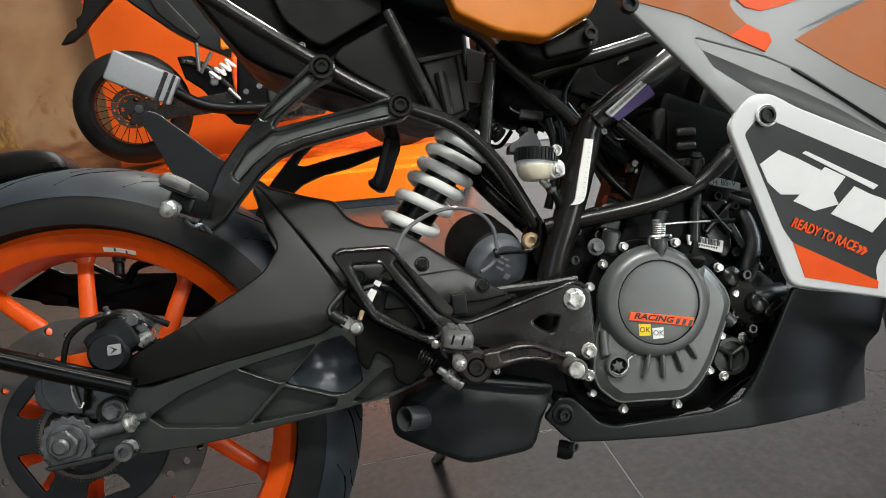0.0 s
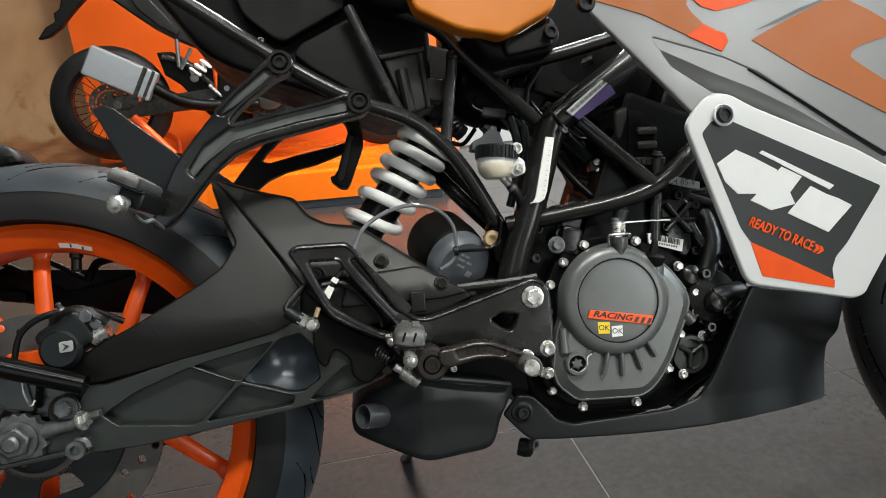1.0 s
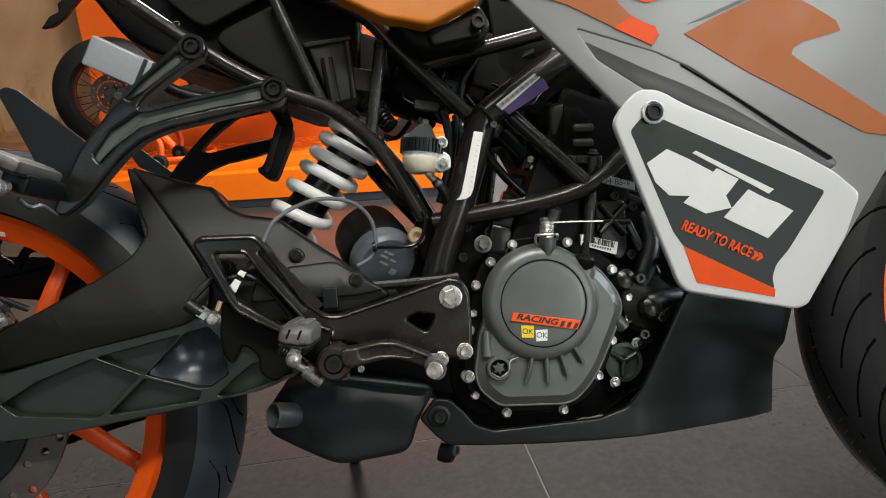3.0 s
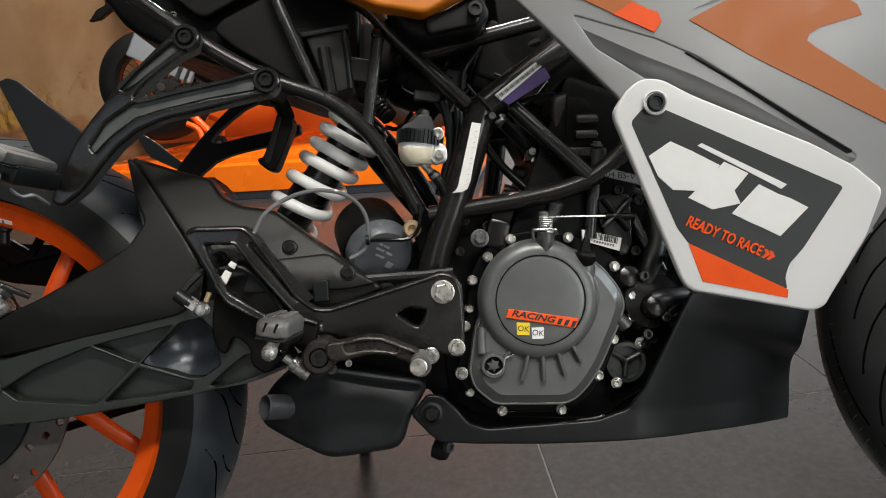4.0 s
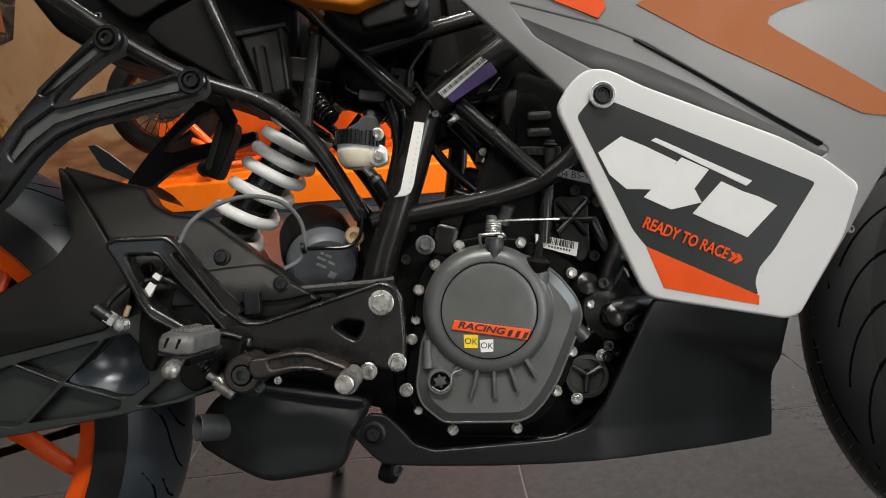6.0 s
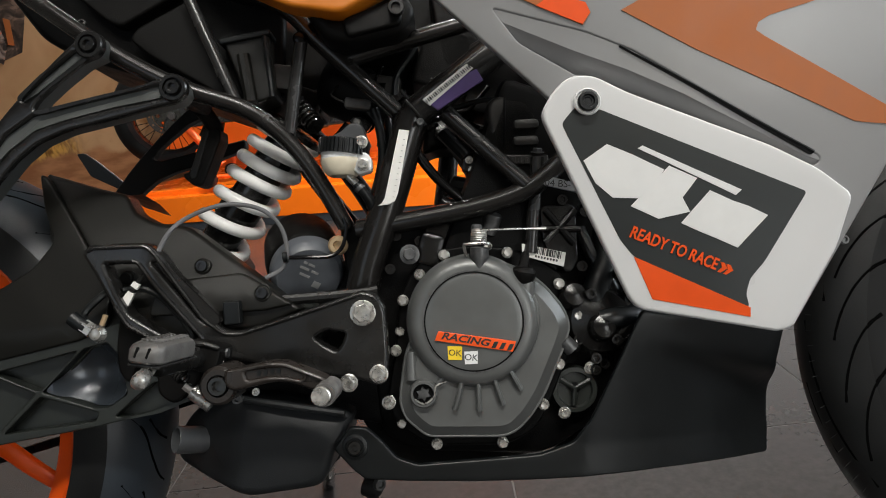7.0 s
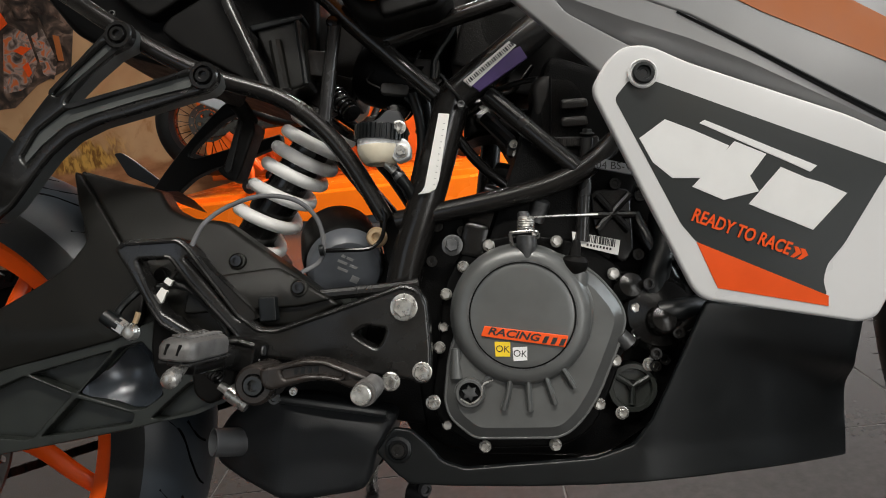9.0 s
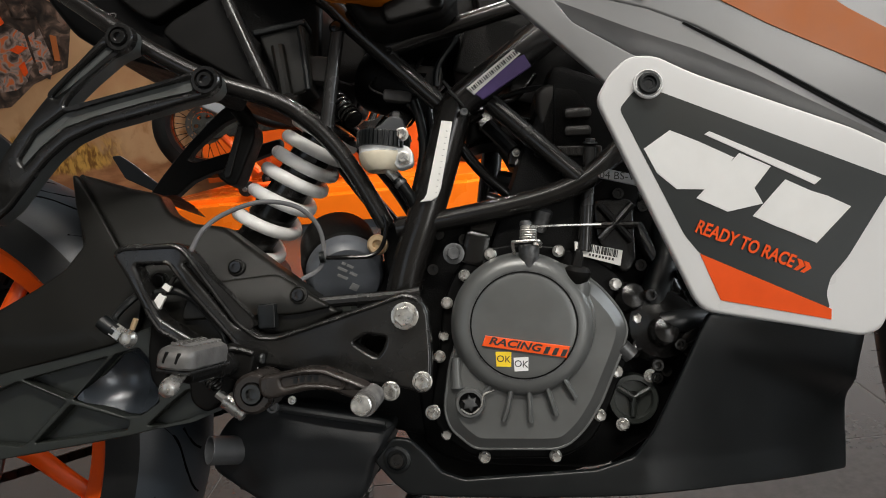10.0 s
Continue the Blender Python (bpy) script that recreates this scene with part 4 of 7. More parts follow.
shock = part("shock_absorber", tube([SA, SA.lerp(SB, 0.5), SB], 0.0205, 24, curve=False), M_SATIN, bike, "black shock absorber with a white coil spring")


def spring_coil(big, thin):
    """A coil whose turns stand wider apart towards its lower end."""
    turns, heights = (-1.45, -1, 0, 1, 2, 3, 4, 5, 5.6), (-0.0245, -0.0190, 0.0, 0.0202, 0.0394, 0.0654, 0.0963, 0.1300, 0.1430)
    side = ax_s.cross(Vector((0, 1, 0))).normalized()
    front = ax_s.cross(side)
    pts = []
    for i in range(24 * 7 + 2):
        n = turns[0] + i / 24
        a = 2 * math.pi * n + math.pi / 2
        pts.append(TOP_C + ax_s * float(np.interp(n, turns, heights)) + (side * math.cos(a) + front * math.sin(a)) * big)
    return tube(pts, thin, 14, curve=False)


part("spring", spring_coil(0.0305, 0.0069), M_SPRING, shock, "white enamelled coil, wound wider towards its lower end")
part("spring_seat", lathe([(0.030, 0), (0.036, 0.003), (0.036, 0.009), (0.022, 0.011)], SA, axis=ax_s, seg=32), M_SATIN, shock)
part("spring_seat", lathe([(0.022, -0.002), (0.036, 0.0), (0.036, 0.008), (0.022, 0.012)], TOP_C + ax_s * 0.150, axis=ax_s, seg=32), M_SATIN, shock)
part("damper_sleeve", lathe([(0.0215, 0.0), (0.0235, 0.004), (0.0235, 0.030), (0.0215, 0.034)], TOP_C + ax_s * 0.062, axis=ax_s, seg=32), M_GLOSS, shock)
part("shock_linkage", slab([(-0.046, 0.523), (-0.017, 0.514), (0.003, 0.489), (-0.026, 0.458), (-0.067, 0.473)], -0.02, 0.03, 0.004, (), 0.01), M_ENGINE, shock)

# black drum with printed face, and the loose cable round it
drum_axis = Vector((0.30, -0.82, -0.45)).normalized()
drum_c = Vector((0.074, -0.045, 0.498))
drum = part("horn_drum", lathe([(0.0, -0.05), (0.034, -0.05), (0.0400, -0.04), (0.0415, -0.006), (0.0405, 0.010), (0.0390, 0.015), (0.0360, 0.019), (0, 0.019)], drum_c, axis=drum_axis, seg=40), M_TAIL, bike, "black drum-shaped canister with printed grey cap")
part("printed_cap", lathe([(0.0, 0.012), (0.0385, 0.012), (0.0380, 0.026), (0.0362, 0.032), (0.0320, 0.0365), (0, 0.037)], drum_c, axis=drum_axis, seg=40), M_DRUM, drum, "grey cap with small pale print")
pu = drum_axis.cross(Vector((0, 0, 1))).normalized()
pm = Matrix((( -pu.x, drum_axis.cross(-pu).x, drum_axis.x, 0), (-pu.y, drum_axis.cross(-pu).y, drum_axis.y, 0), (-pu.z, drum_axis.cross(-pu).z, drum_axis.z, 0), (0, 0, 0, 1)))
for k, (px_, py_, w_) in enumerate(((-0.012, 0.014, 0.004), (-0.005, 0.014, 0.007), (-0.010, 0.008, 0.010), (0.002, 0.008, 0.008), (-0.006, 0.001, 0.011), (0.010, -0.004, 0.008))):
    bm_ = block((0, 0, 0), (w_, 0.0026 if k < 5 else 0.007, 0.0004), (0, 0, 0), 0)
    bm_.transform(Matrix.Translation(drum_c + drum_axis * 0.0373) @ pm @ Matrix.Rotation(radians(-24), 4, "Z") @ Matrix.Translation((px_, py_, 0)))
    part("cap_print", bm_, M_CABLE, drum)
part("loop_cable", tube([(-0.042, -0.145, 0.501), (-0.032, -0.140, 0.524), (-0.012, -0.135, 0.540), (0.016, -0.130, 0.550), (0.046, -0.125, 0.547), (0.065, -0.120, 0.531), (0.071, -0.115, 0.507), (0.067, -0.115, 0.491), (0.052, -0.120, 0.481)], 0.0022, 10), M_LOOP, bike, "shiny dark loose cable looped beside the spring")
for line, rad in (([(0.343, -0.090, 0.480), (0.358, -0.095, 0.463), (0.365, -0.095, 0.439), (0.355, -0.090, 0.416)], 0.006), ([(0.363, -0.070, 0.537), (0.373, -0.080, 0.512), (0.391, -0.085, 0.482), (0.405, -0.085, 0.451)], 0.008),
                  ([(0.321, -0.080, 0.556), (0.333, -0.085, 0.535), (0.331, -0.085, 0.510)], 0.0075), ([(0.379, -0.090, 0.429), (0.399, -0.095, 0.434), (0.411, -0.095, 0.443)], 0.0085), ([(0.338, -0.060, 0.587), (0.361, -0.070, 0.568), (0.393, -0.070, 0.557)], 0.007),
                  ([(0.175, -0.060, 0.517), (0.187, -0.065, 0.543), (0.205, -0.065, 0.550), (0.225, -0.060, 0.545)], 0.006), ([(0.219, -0.050, 0.564), (0.251, -0.050, 0.556), (0.290, -0.050, 0.560)], 0.008)):
    part("engine_hose", tube(line, rad, 12), M_CAST, clutter)
for q in [(0.368, -0.100, 0.472), (0.397, -0.095, 0.491), (0.394, -0.100, 0.428), (0.374, -0.100, 0.409), (0.361, -0.090, 0.499), (0.390, -0.090, 0.463), (0.340, -0.090, 0.565), (0.364, -0.085, 0.554), (0.293, -0.060, 0.585), (0.311, -0.070, 0.566), (0.174, -0.075, 0.526), (0.198, -0.080, 0.521), (0.169, -0.080, 0.492), (0.181, -0.070, 0.545), (0.408, -0.090, 0.476)]:
    part("dark_stud", socket_bolt(q, 0.0058, h=0.007), M_CAST, clutter)
for q in [(0.353, -0.095, 0.470), (0.380, -0.105, 0.440), (0.337, -0.080, 0.566), (0.296, -0.070, 0.637), (0.307, -0.070, 0.669)]:
    part("lug", lathe([(0.016, -0.02), (0.015, 0.0), (0.011, 0.006), (0.005, 0.008), (0, 0.008)], q, axis=(0.1, -1, 0.2), seg=20), M_CAST, clutter)
part("drain_hose", tube([(0.069, -0.115, 0.501), (0.089, -0.105, 0.502), (0.111, -0.100, 0.504), (0.122, -0.098, 0.514), (0.125, -0.097, 0.533), (0.122, -0.097, 0.542)], 0.0020, 8), M_GLOSS, bike, "thin black hose tied to the frame")
part("cable_tie", lathe([(0.0055, 0), (0.0055, 0.004)], (0.068, -0.117, 0.501), axis=(1, 0, 0.2), seg=12), M_PLASTIC, bike, "black cable tie")

# ---- rider's footrest hanger
R_OUT = [(-0.1083, 0.5009), (-0.1004, 0.5087), (-0.0484, 0.5117), (-0.0387, 0.5038), (0.0063, 0.4444), (0.0231, 0.4323), (0.036, 0.4322), (0.088, 0.45), (0.132, 0.466), (0.147, 0.472), (0.161, 0.469), (0.169, 0.457), (0.173, 0.417), (0.173, 0.387), (0.164, 0.384), (0.152, 0.388), (0.088, 0.397), (0.0301, 0.4053), (0.0073, 0.4027), (-0.0153, 0.41), (-0.0425, 0.4222), (-0.065, 0.4331), (-0.0749, 0.4478), (-0.0955, 0.4822)]
R_HOLE = [(-0.0866, 0.4911), (-0.0572, 0.492), (-0.0406, 0.4704), (0.0004, 0.4256), (0.0043, 0.4156), (-0.0153, 0.4189), (-0.0435, 0.435), (-0.0621, 0.4459), (-0.0749, 0.4665)]
R_EYE = [(0.104, 0.427), (0.115, 0.434), (0.133, 0.432), (0.130, 0.422), (0.125, 0.415), (0.116, 0.419)]
R_CHANNEL = [(-0.0440, 0.4935), (-0.0370, 0.4930), (0.0150, 0.4420), (0.0070, 0.4385), (0.0010, 0.4420)]


def loop_out(x, z):
    return -0.012 * min(1.0, max(0.0, (0.05 - x) / 0.10))


rearset = part("footrest_hanger", slab(R_OUT, -0.1415, -0.122, 0.0038, (R_HOLE, R_EYE, R_CHANNEL), 0.005, 2, loop_out, 0.03), M_SATIN, bike, "satin black footrest hanger plate with an open loop")
for name, line in (("loop_rib", [(-0.1053, 0.4989), (-0.0984, 0.5053), (-0.0493, 0.5083), (-0.0416, 0.5014), (0.0033, 0.4424), (0.0211, 0.4293), (0.037, 0.4291), (0.088, 0.447), (0.132, 0.463), (0.147, 0.469), (0.159, 0.466), (0.166, 0.455)]),
                   ("inner_rib", [(-0.0886, 0.4925), (-0.0562, 0.4945), (-0.0387, 0.4718), (0.0024, 0.4268), (0.0071, 0.4156)]),
                   ("lower_rib", [(0.0122, 0.4056), (-0.0143, 0.4129), (-0.0416, 0.4251), (-0.0621, 0.436), (-0.0724, 0.4498), (-0.093, 0.4832)])):
    part(name, tube([(x, -0.1415 + loop_out(x, z), z) for x, z in fillet(line, 0.004, 2)[3:-3]], 0.0021, 8, curve=False), M_SATIN, rearset)
part("channel_floor", slab(inset(R_CHANNEL, -0.003), -0.1345, -0.124, 0.0, (), 0.003, 1, loop_out, 0.03), M_SATIN, rearset)
part("lower_lug", slab([(-0.083, 0.444), (-0.063, 0.431), (-0.029, 0.413), (-0.003, 0.404), (-0.005, 0.382), (-0.028, 0.359), (-0.045, 0.370), (-0.045, 0.388), (-0.063, 0.400), (-0.071, 0.377), (-0.082, 0.389), (-0.085, 0.412)], -0.128, -0.112, 0.003, (), 0.008), M_TAIL, rearset)
pv = Vector((0.149, -0.142, 0.451))
part("pivot_bolt", hex_bolt(pv, 0.0092, h=0.008, washer=1.3), M_STEEL, rearset, "large bright swing arm pivot bolt")
part("hanger_bolt", hex_bolt((0.165, -0.139, 0.395), 0.0068, h=0.011, washer=1.3), M_STEEL, rearset)
part("side_bolt", hex_bolt((0.138, -0.120, 0.391), 0.0058, h=0.009), M_STEEL, rearset)
part("side_bolt", hex_bolt((0.139, -0.150, 0.388), 0.0066, h=0.010, washer=1.25), M_STEEL, rearset)
part("small_bolt", socket_bolt((0.150, -0.130, 0.397), 0.006), M_DULL, rearset)
part("side_bolt", hex_bolt((0.173, -0.115, 0.364), 0.005, h=0.008), M_STEEL, rearset)
part("master_cylinder", tube([(-0.018, -0.118, 0.446), (0.053, -0.118, 0.458), (0.135, -0.118, 0.467), (0.160, -0.118, 0.471)], 0.0055, 10), M_SATIN, rearset)
part("cylinder_clip", block((0.026, -0.132, 0.448), (0.016, 0.012, 0.022), (0, -5, 0), 0.002), M_PLASTIC, rearset)
part("cylinder_body", tube([(-0.065, -0.115, 0.434), (-0.030, -0.115, 0.441), (0.017, -0.115, 0.446)], 0.008, 12), M_SATIN, rearset)

# footrest peg: a ribbed pad of rubber on a steel tongue, with a bright feeler under its end
PG = Vector((0.0085, -0.238, 0.4268))
PEG_TURN = (0, 4, -5)


def on_peg(bm):
    bm.transform(pose(*PG, *PEG_TURN))
    return bm


pad_outline = fillet([(-0.0140, -0.030), (-0.0085, -0.036), (0.0085, -0.036), (0.0140, -0.030), (0.0135, 0.024), (-0.0135, 0.024)], 0.006, 3)
pad_bm = bmesh.new()
pad_rings = []
for dz, shrink in ((-0.0075, 0.0012), (-0.0060, 0.0), (0.0025, 0.0), (0.0055, 0.0014), (0.0075, 0.0050), (0.0082, 0.0095)):
    pad_rings.append([pad_bm.verts.new((x, y, dz - 0.0035 * min(1.0, max(0.0, (-y - 0.026) / 0.013)) * (dz > 0))) for x, y in inset(pad_outline, shrink)])
for ra, rb in zip(pad_rings, pad_rings[1:]):
    for i in range(len(ra)):
        pad_bm.faces.new((ra[i - 1], ra[i], rb[i], rb[i - 1]))
pad_bm.faces.new(pad_rings[0])
pad_bm.faces.new(pad_rings[-1])
footrest = part("footrest", on_peg(finish(pad_bm)), M_PEG, bike, "worn grey rubber footrest with slanted ribs on top")
for sx in (-1, 1):
    for k in range(8):
        part("peg_rib", on_peg(block((sx * 0.0048, -0.024 + 0.0058 * k, 0.0084), (0.0080, 0.0024, 0.0024), (0, 0, sx * 32), 0.0009)), M_PEG, footrest)
for k in range(2):
    part("peg_slot", on_peg(block((-0.0045 + 0.0090 * k, -0.0352, 0.0005), (0.0018, 0.0025, 0.0080), (0, 14, 0), 0.0006)), M_DEEP, footrest)
part("peg_tray", on_peg(block((0, -0.002, -0.0094), (0.0260, 0.060, 0.0034), (0, 0, 0), 0.0014)), M_SATIN, footrest)
part("peg_underside", on_peg(block((0.0, 0.006, -0.0150), (0.016, 0.046, 0.010), (0, 0, 0), 0.004)), M_TAIL, footrest)
part("peg_tongue", tube([(0.005, -0.226, 0.414), (0.008, -0.185, 0.412), (0.010, -0.150, 0.408)], 0.010, 12), M_SATIN, footrest)
part("peg_bracket", block((0.012, -0.158, 0.411), (0.034, 0.040, 0.024), (0, 12, 0), 0.004), M_TAIL, footrest)
part("bracket_edge", tube([(-0.006, -0.178, 0.418), (0.012, -0.179, 0.424), (0.029, -0.178, 0.420)], 0.0022, 8), M_SATIN, footrest)
part("peg_stub", lathe([(0.0045, -0.016), (0.0050, -0.002), (0.0060, 0.0), (0.0063, 0.005), (0.0054, 0.0085), (0.0030, 0.0102), (0, 0.0106)], (0.0060, -0.272, 0.4095), axis=(0.0, -0.85, -0.35), seg=20), M_STEEL, footrest, "bright round feeler under the footrest")
part("hinge_pin", lathe([(0.0042, 0), (0.0042, 0.004), (0.0028, 0.0052), (0, 0.0052)], (-0.004, -0.180, 0.412), axis=(-0.5, -1, 0), seg=14), M_STEEL, footrest)
part("peg_pin", tube([(-0.010, -0.160, 0.414), (0.032, -0.160, 0.414)], 0.0042, 10, curve=False), M_DULL, footrest)
part("pedal_rod", tube([(0.0055, -0.172, 0.3815), (0.0225, -0.172, 0.3700)], 0.0072, 14, curve=False), M_STEEL, footrest, "bright push rod end")
part("rod_nut", tube([(-0.0015, -0.172, 0.3865), (0.0065, -0.172, 0.3808)], 0.0042, 8, curve=False), M_STEEL, footrest)
part("return_spring", coil((-0.018, -0.160, 0.400), (-0.005, -0.166, 0.391), 0.0056, 0.0013, 5, 12, 6), M_SATIN, footrest)

# brake pedal
PP = (0.034, -0.182, 0.390)
PEDAL = [(0.039, 0.404), (0.057, 0.407), (0.075, 0.412), (0.091, 0.412), (0.108, 0.406), (0.125, 0.400), (0.130, 0.394), (0.123, 0.386), (0.111, 0.390), (0.097, 0.395), (0.081, 0.395), (0.066, 0.391), (0.048, 0.386), (0.041, 0.390)]
pedal = part("brake_pedal", slab(PEDAL, -0.197, -0.178, 0.003, ([(0.057, 0.403), (0.075, 0.406), (0.091, 0.407), (0.107, 0.401), (0.105, 0.398), (0.091, 0.400), (0.077, 0.400), (0.059, 0.396)],), 0.005), M_PEDAL, bike, "brown-black forged brake pedal with a dished arm")
part("pedal_web", slab(inset(PEDAL, 0.002), -0.1935, -0.180, 0.001, (), 0.004), M_PEDAL, pedal)
part("pedal_boss", lathe([(0.0165, -0.03), (0.0165, 0.008), (0.014, 0.011), (0.0095, 0.011), (0.009, 0.004), (0, 0.004)], PP), M_PEDAL, pedal)
part("pedal_bolt", socket_bolt((PP[0], PP[1] - 0.006, PP[2]), 0.0085, h=0.007), M_SATIN, pedal)
part("pedal_toe", lathe([(0.0098, -0.02)] + [(0.0098 if k % 2 else 0.0086, -0.016 + 0.0028 * k) for k in range(12)] + [(0.0092, 0.019), (0.0072, 0.019), (0.0068, 0.018), (0, 0.018)], (0.128, -0.200, 0.389), seg=24), M_PEG, pedal, "grey knurled toe piece")
part("toe_cap", lathe([(0.0080, -0.001), (0.0080, 0.0022), (0.0072, 0.0032), (0, 0.0032)], (0.126, -0.2185, 0.3885), seg=20), M_STEEL, pedal)
for line in ([(0.0206, -0.1600, 0.4142), (0.0270, -0.1650, 0.4037)], [(0.0230, -0.1600, 0.4143), (0.0293, -0.1650, 0.4047)]):
    part("return_rod", tube(line, 0.0011, 6, curve=False), M_STEEL, pedal)
part("pedal_stop", socket_bolt((0.059, -0.165, 0.381), 0.0035), M_STEEL, pedal)
part("pedal_pin", socket_bolt((0.043, -0.165, 0.375), 0.005), M_DULL, pedal)
for k in range(4):
    q = (0.069, -0.194, 0.402)
    part("pedal_mark", block((q[0] + 0.0055 * k, q[1], q[2] + 0.0008 * k), (0.003, 0.0006, 0.0045), (0, 6, 0), 0), M_PLASTIC, pedal)

# brake light switch with its lead, by the guard
switch = part("brake_switch", tube([(-0.107, -0.165, 0.443), (-0.100, -0.165, 0.438), (-0.093, -0.165, 0.434)], 0.0065, 12, curve=False), M_PLASTIC, bike, "brass and steel brake hose fitting beside the guard")
part("switch_nut", tube([(-0.096, -0.165, 0.436), (-0.088, -0.165, 0.431)], 0.0068, 6, curve=False), M_STEEL, switch)
part("switch_ball", lathe([(0, -0.0075), (0.005, -0.006), (0.0078, 0), (0.005, 0.006), (0, 0.0075)], (-0.083, -0.165, 0.429), seg=18), M_STEEL, switch)
part("switch_dot", tube([(-0.079, -0.167, 0.437), (-0.076, -0.167, 0.446)], 0.0024, 8, curve=False), M_BRASS, switch)
part("switch_lead", tube([(-0.097, -0.150, 0.430), (-0.110, -0.140, 0.443), (-0.100, -0.135, 0.458), (-0.091, -0.130, 0.467)], 0.0035, 8), M_PLASTIC, switch)
lead = part("tagged_lead", tube([(-0.074, -0.138, 0.467), (-0.054, -0.138, 0.469), (-0.034, -0.137, 0.456), (-0.017, -0.133, 0.435), (-0.011, -0.130, 0.423)], 0.0032, 8), M_PLASTIC, bike, "black lead with a white tag")
part("lead_tag", slab([(-0.073, 0.458), (-0.067, 0.467), (-0.061, 0.464), (-0.066, 0.453)], -0.1465, -0.1435, 0.0003), M_PAPER, lead, "small white paper tag")
part("lead_tag", slab([(-0.065, 0.472), (-0.062, 0.476), (-0.056, 0.473), (-0.059, 0.468)], -0.1465, -0.1435, 0.0003), M_PAPER, lead, "small white paper tag")
part("lead_wire", tube([(-0.065, -0.144, 0.464), (-0.058, -0.144, 0.476), (-0.052, -0.144, 0.485)], 0.0020, 8), M_SATIN, lead)

# ---- silencer under the bike
MUF = [(-0.042, 0.294), (-0.046, 0.310), (-0.041, 0.324), (-0.030, 0.342), (-0.013, 0.354), (0.023, 0.364), (0.054, 0.366), (0.134, 0.352), (0.138, 0.345), (0.121, 0.315), (0.115, 0.290), (0.107, 0.280), (0.043, 0.269), (0.030, 0.271)]


def muffle(x, z):
    # the flanks fall away towards the rear and the rim
    cx, cz = 0.054, 0.316
    return 0.040 * min(1.0, max(0.0, (cx - 0.02 - x) / 0.085)) ** 1.5 + 0.020 * min(1.0, max(0.0, (z - cz - 0.01) / 0.05))


muffler = part("silencer", slab(MUF, -0.112, 0.10, 0.009, (), 0.010, 2, muffle), M_MUFF, bike, "dark matt under-engine silencer box")
TP = Vector((0.004, -0.078, 0.3165))
tip = Vector((-0.0330, -0.1090, 0.3225)) - TP
part("tail_pipe", lathe([(0.0132, -0.01), (0.0132, tip.length - 0.001), (0.0127, tip.length), (0.0118, tip.length), (0.0114, 0.004), (0, 0.004)], TP, axis=tip, seg=36), M_PIPE, muffler, "short grey tail pipe with an open end")
part("pipe_bore", lathe([(0.0116, 0), (0.0116, 0.01), (0, 0.01)], TP, axis=tip, seg=32), M_DEEP, muffler)
part("pipe_collar", lathe([(0.022, -0.02), (0.0235, -0.006), (0.0205, 0.004), (0.0145, 0.008)], TP, axis=tip, seg=32), M_MUFF, muffler)
part("top_flange", tube([(0.029, -0.105, 0.362), (0.078, -0.112, 0.358), (0.130, -0.112, 0.352)], 0.0035, 8), M_MUFF, muffler)
part("rubber_stop", lathe([(0.010, 0), (0.011, 0.009), (0.009, 0.016), (0.005, 0.018), (0, 0.018)], (0.148, -0.075, 0.272), axis=(0.9, -0.35, -0.15)), M_RUBBER, muffler)
part("stop_bolt", socket_bolt((0.162, -0.085, 0.277), 0.0065, axis=(0.6, -0.8, 0)), M_DULL, muffler)
part("header_pipe", tube([(0.061, -0.030, 0.372), (0.095, -0.040, 0.353), (0.135, -0.040, 0.359), (0.185, -0.030, 0.329)], 0.022, 14), M_MUFF, muffler)

# ---- belly pan


PC, PD = Vector((0.398, 0.431)), Vector((0.566, 0.388))


def pan_y(x, z):
    # a soft step runs along the upper third
    u = min(1.0, max(0.0, (x - PC.x - 0.01) / 0.15))
    d = z - (PC.y + (PD.y - PC.y) * (x - PC.x) / (PD.x - PC.x))
    step = -0.026 * u / (1 + math.exp(-d / 0.0055))
    return step -0.020 * min(1.0, max(0.0, (z - 0.33) / 0.12)) + 0.098 * min(1.0, max(0.0, (x - 0.36) / 0.222)) ** 1.4


PAN = [(0.121, 0.319), (0.137, 0.341), (0.153, 0.340), (0.168, 0.327), (0.182, 0.312), (0.202, 0.306), (0.241, 0.310), (0.292, 0.315), (0.319, 0.318)] + [(0.351, 0.330), (0.367, 0.353), (0.388, 0.401), (0.413, 0.458), (0.445, 0.454)] + [(0.578, 0.442), (0.574, 0.420), (0.5715, 0.405), (0.5765, 0.383), (0.584, 0.330), (0.584, 0.2995)] + [(0.518, 0.3000), (0.442, 0.3005), (0.3765, 0.2985), (0.3186, 0.2940), (0.2615, 0.2912)] + [(0.190, 0.290), (0.152, 0.291), (0.140, 0.300)]
pan = part("belly_pan", slab(PAN, -0.118, -0.112, 0.0022, (), 0.004, 7, pan_y, 0.007), M_PLASTIC, bike, "matt black plastic belly pan below the engine", 80)
part("pan_washer", lathe([(0.0125, 0), (0.012, 0.002), (0.009, 0.003), (0.0085, 0.001), (0, 0.001)], (0.142, -0.118, 0.322)), M_PLASTIC, pan)
part("pan_bolt", socket_bolt((0.142, -0.119, 0.322), 0.0065), M_SATIN, pan)
part("far_pan", slab(PAN, 0.112, 0.118, 0.002, (), 0.004, 3, lambda x, z: -pan_y(x, z), 0.03), M_PLASTIC, pan)

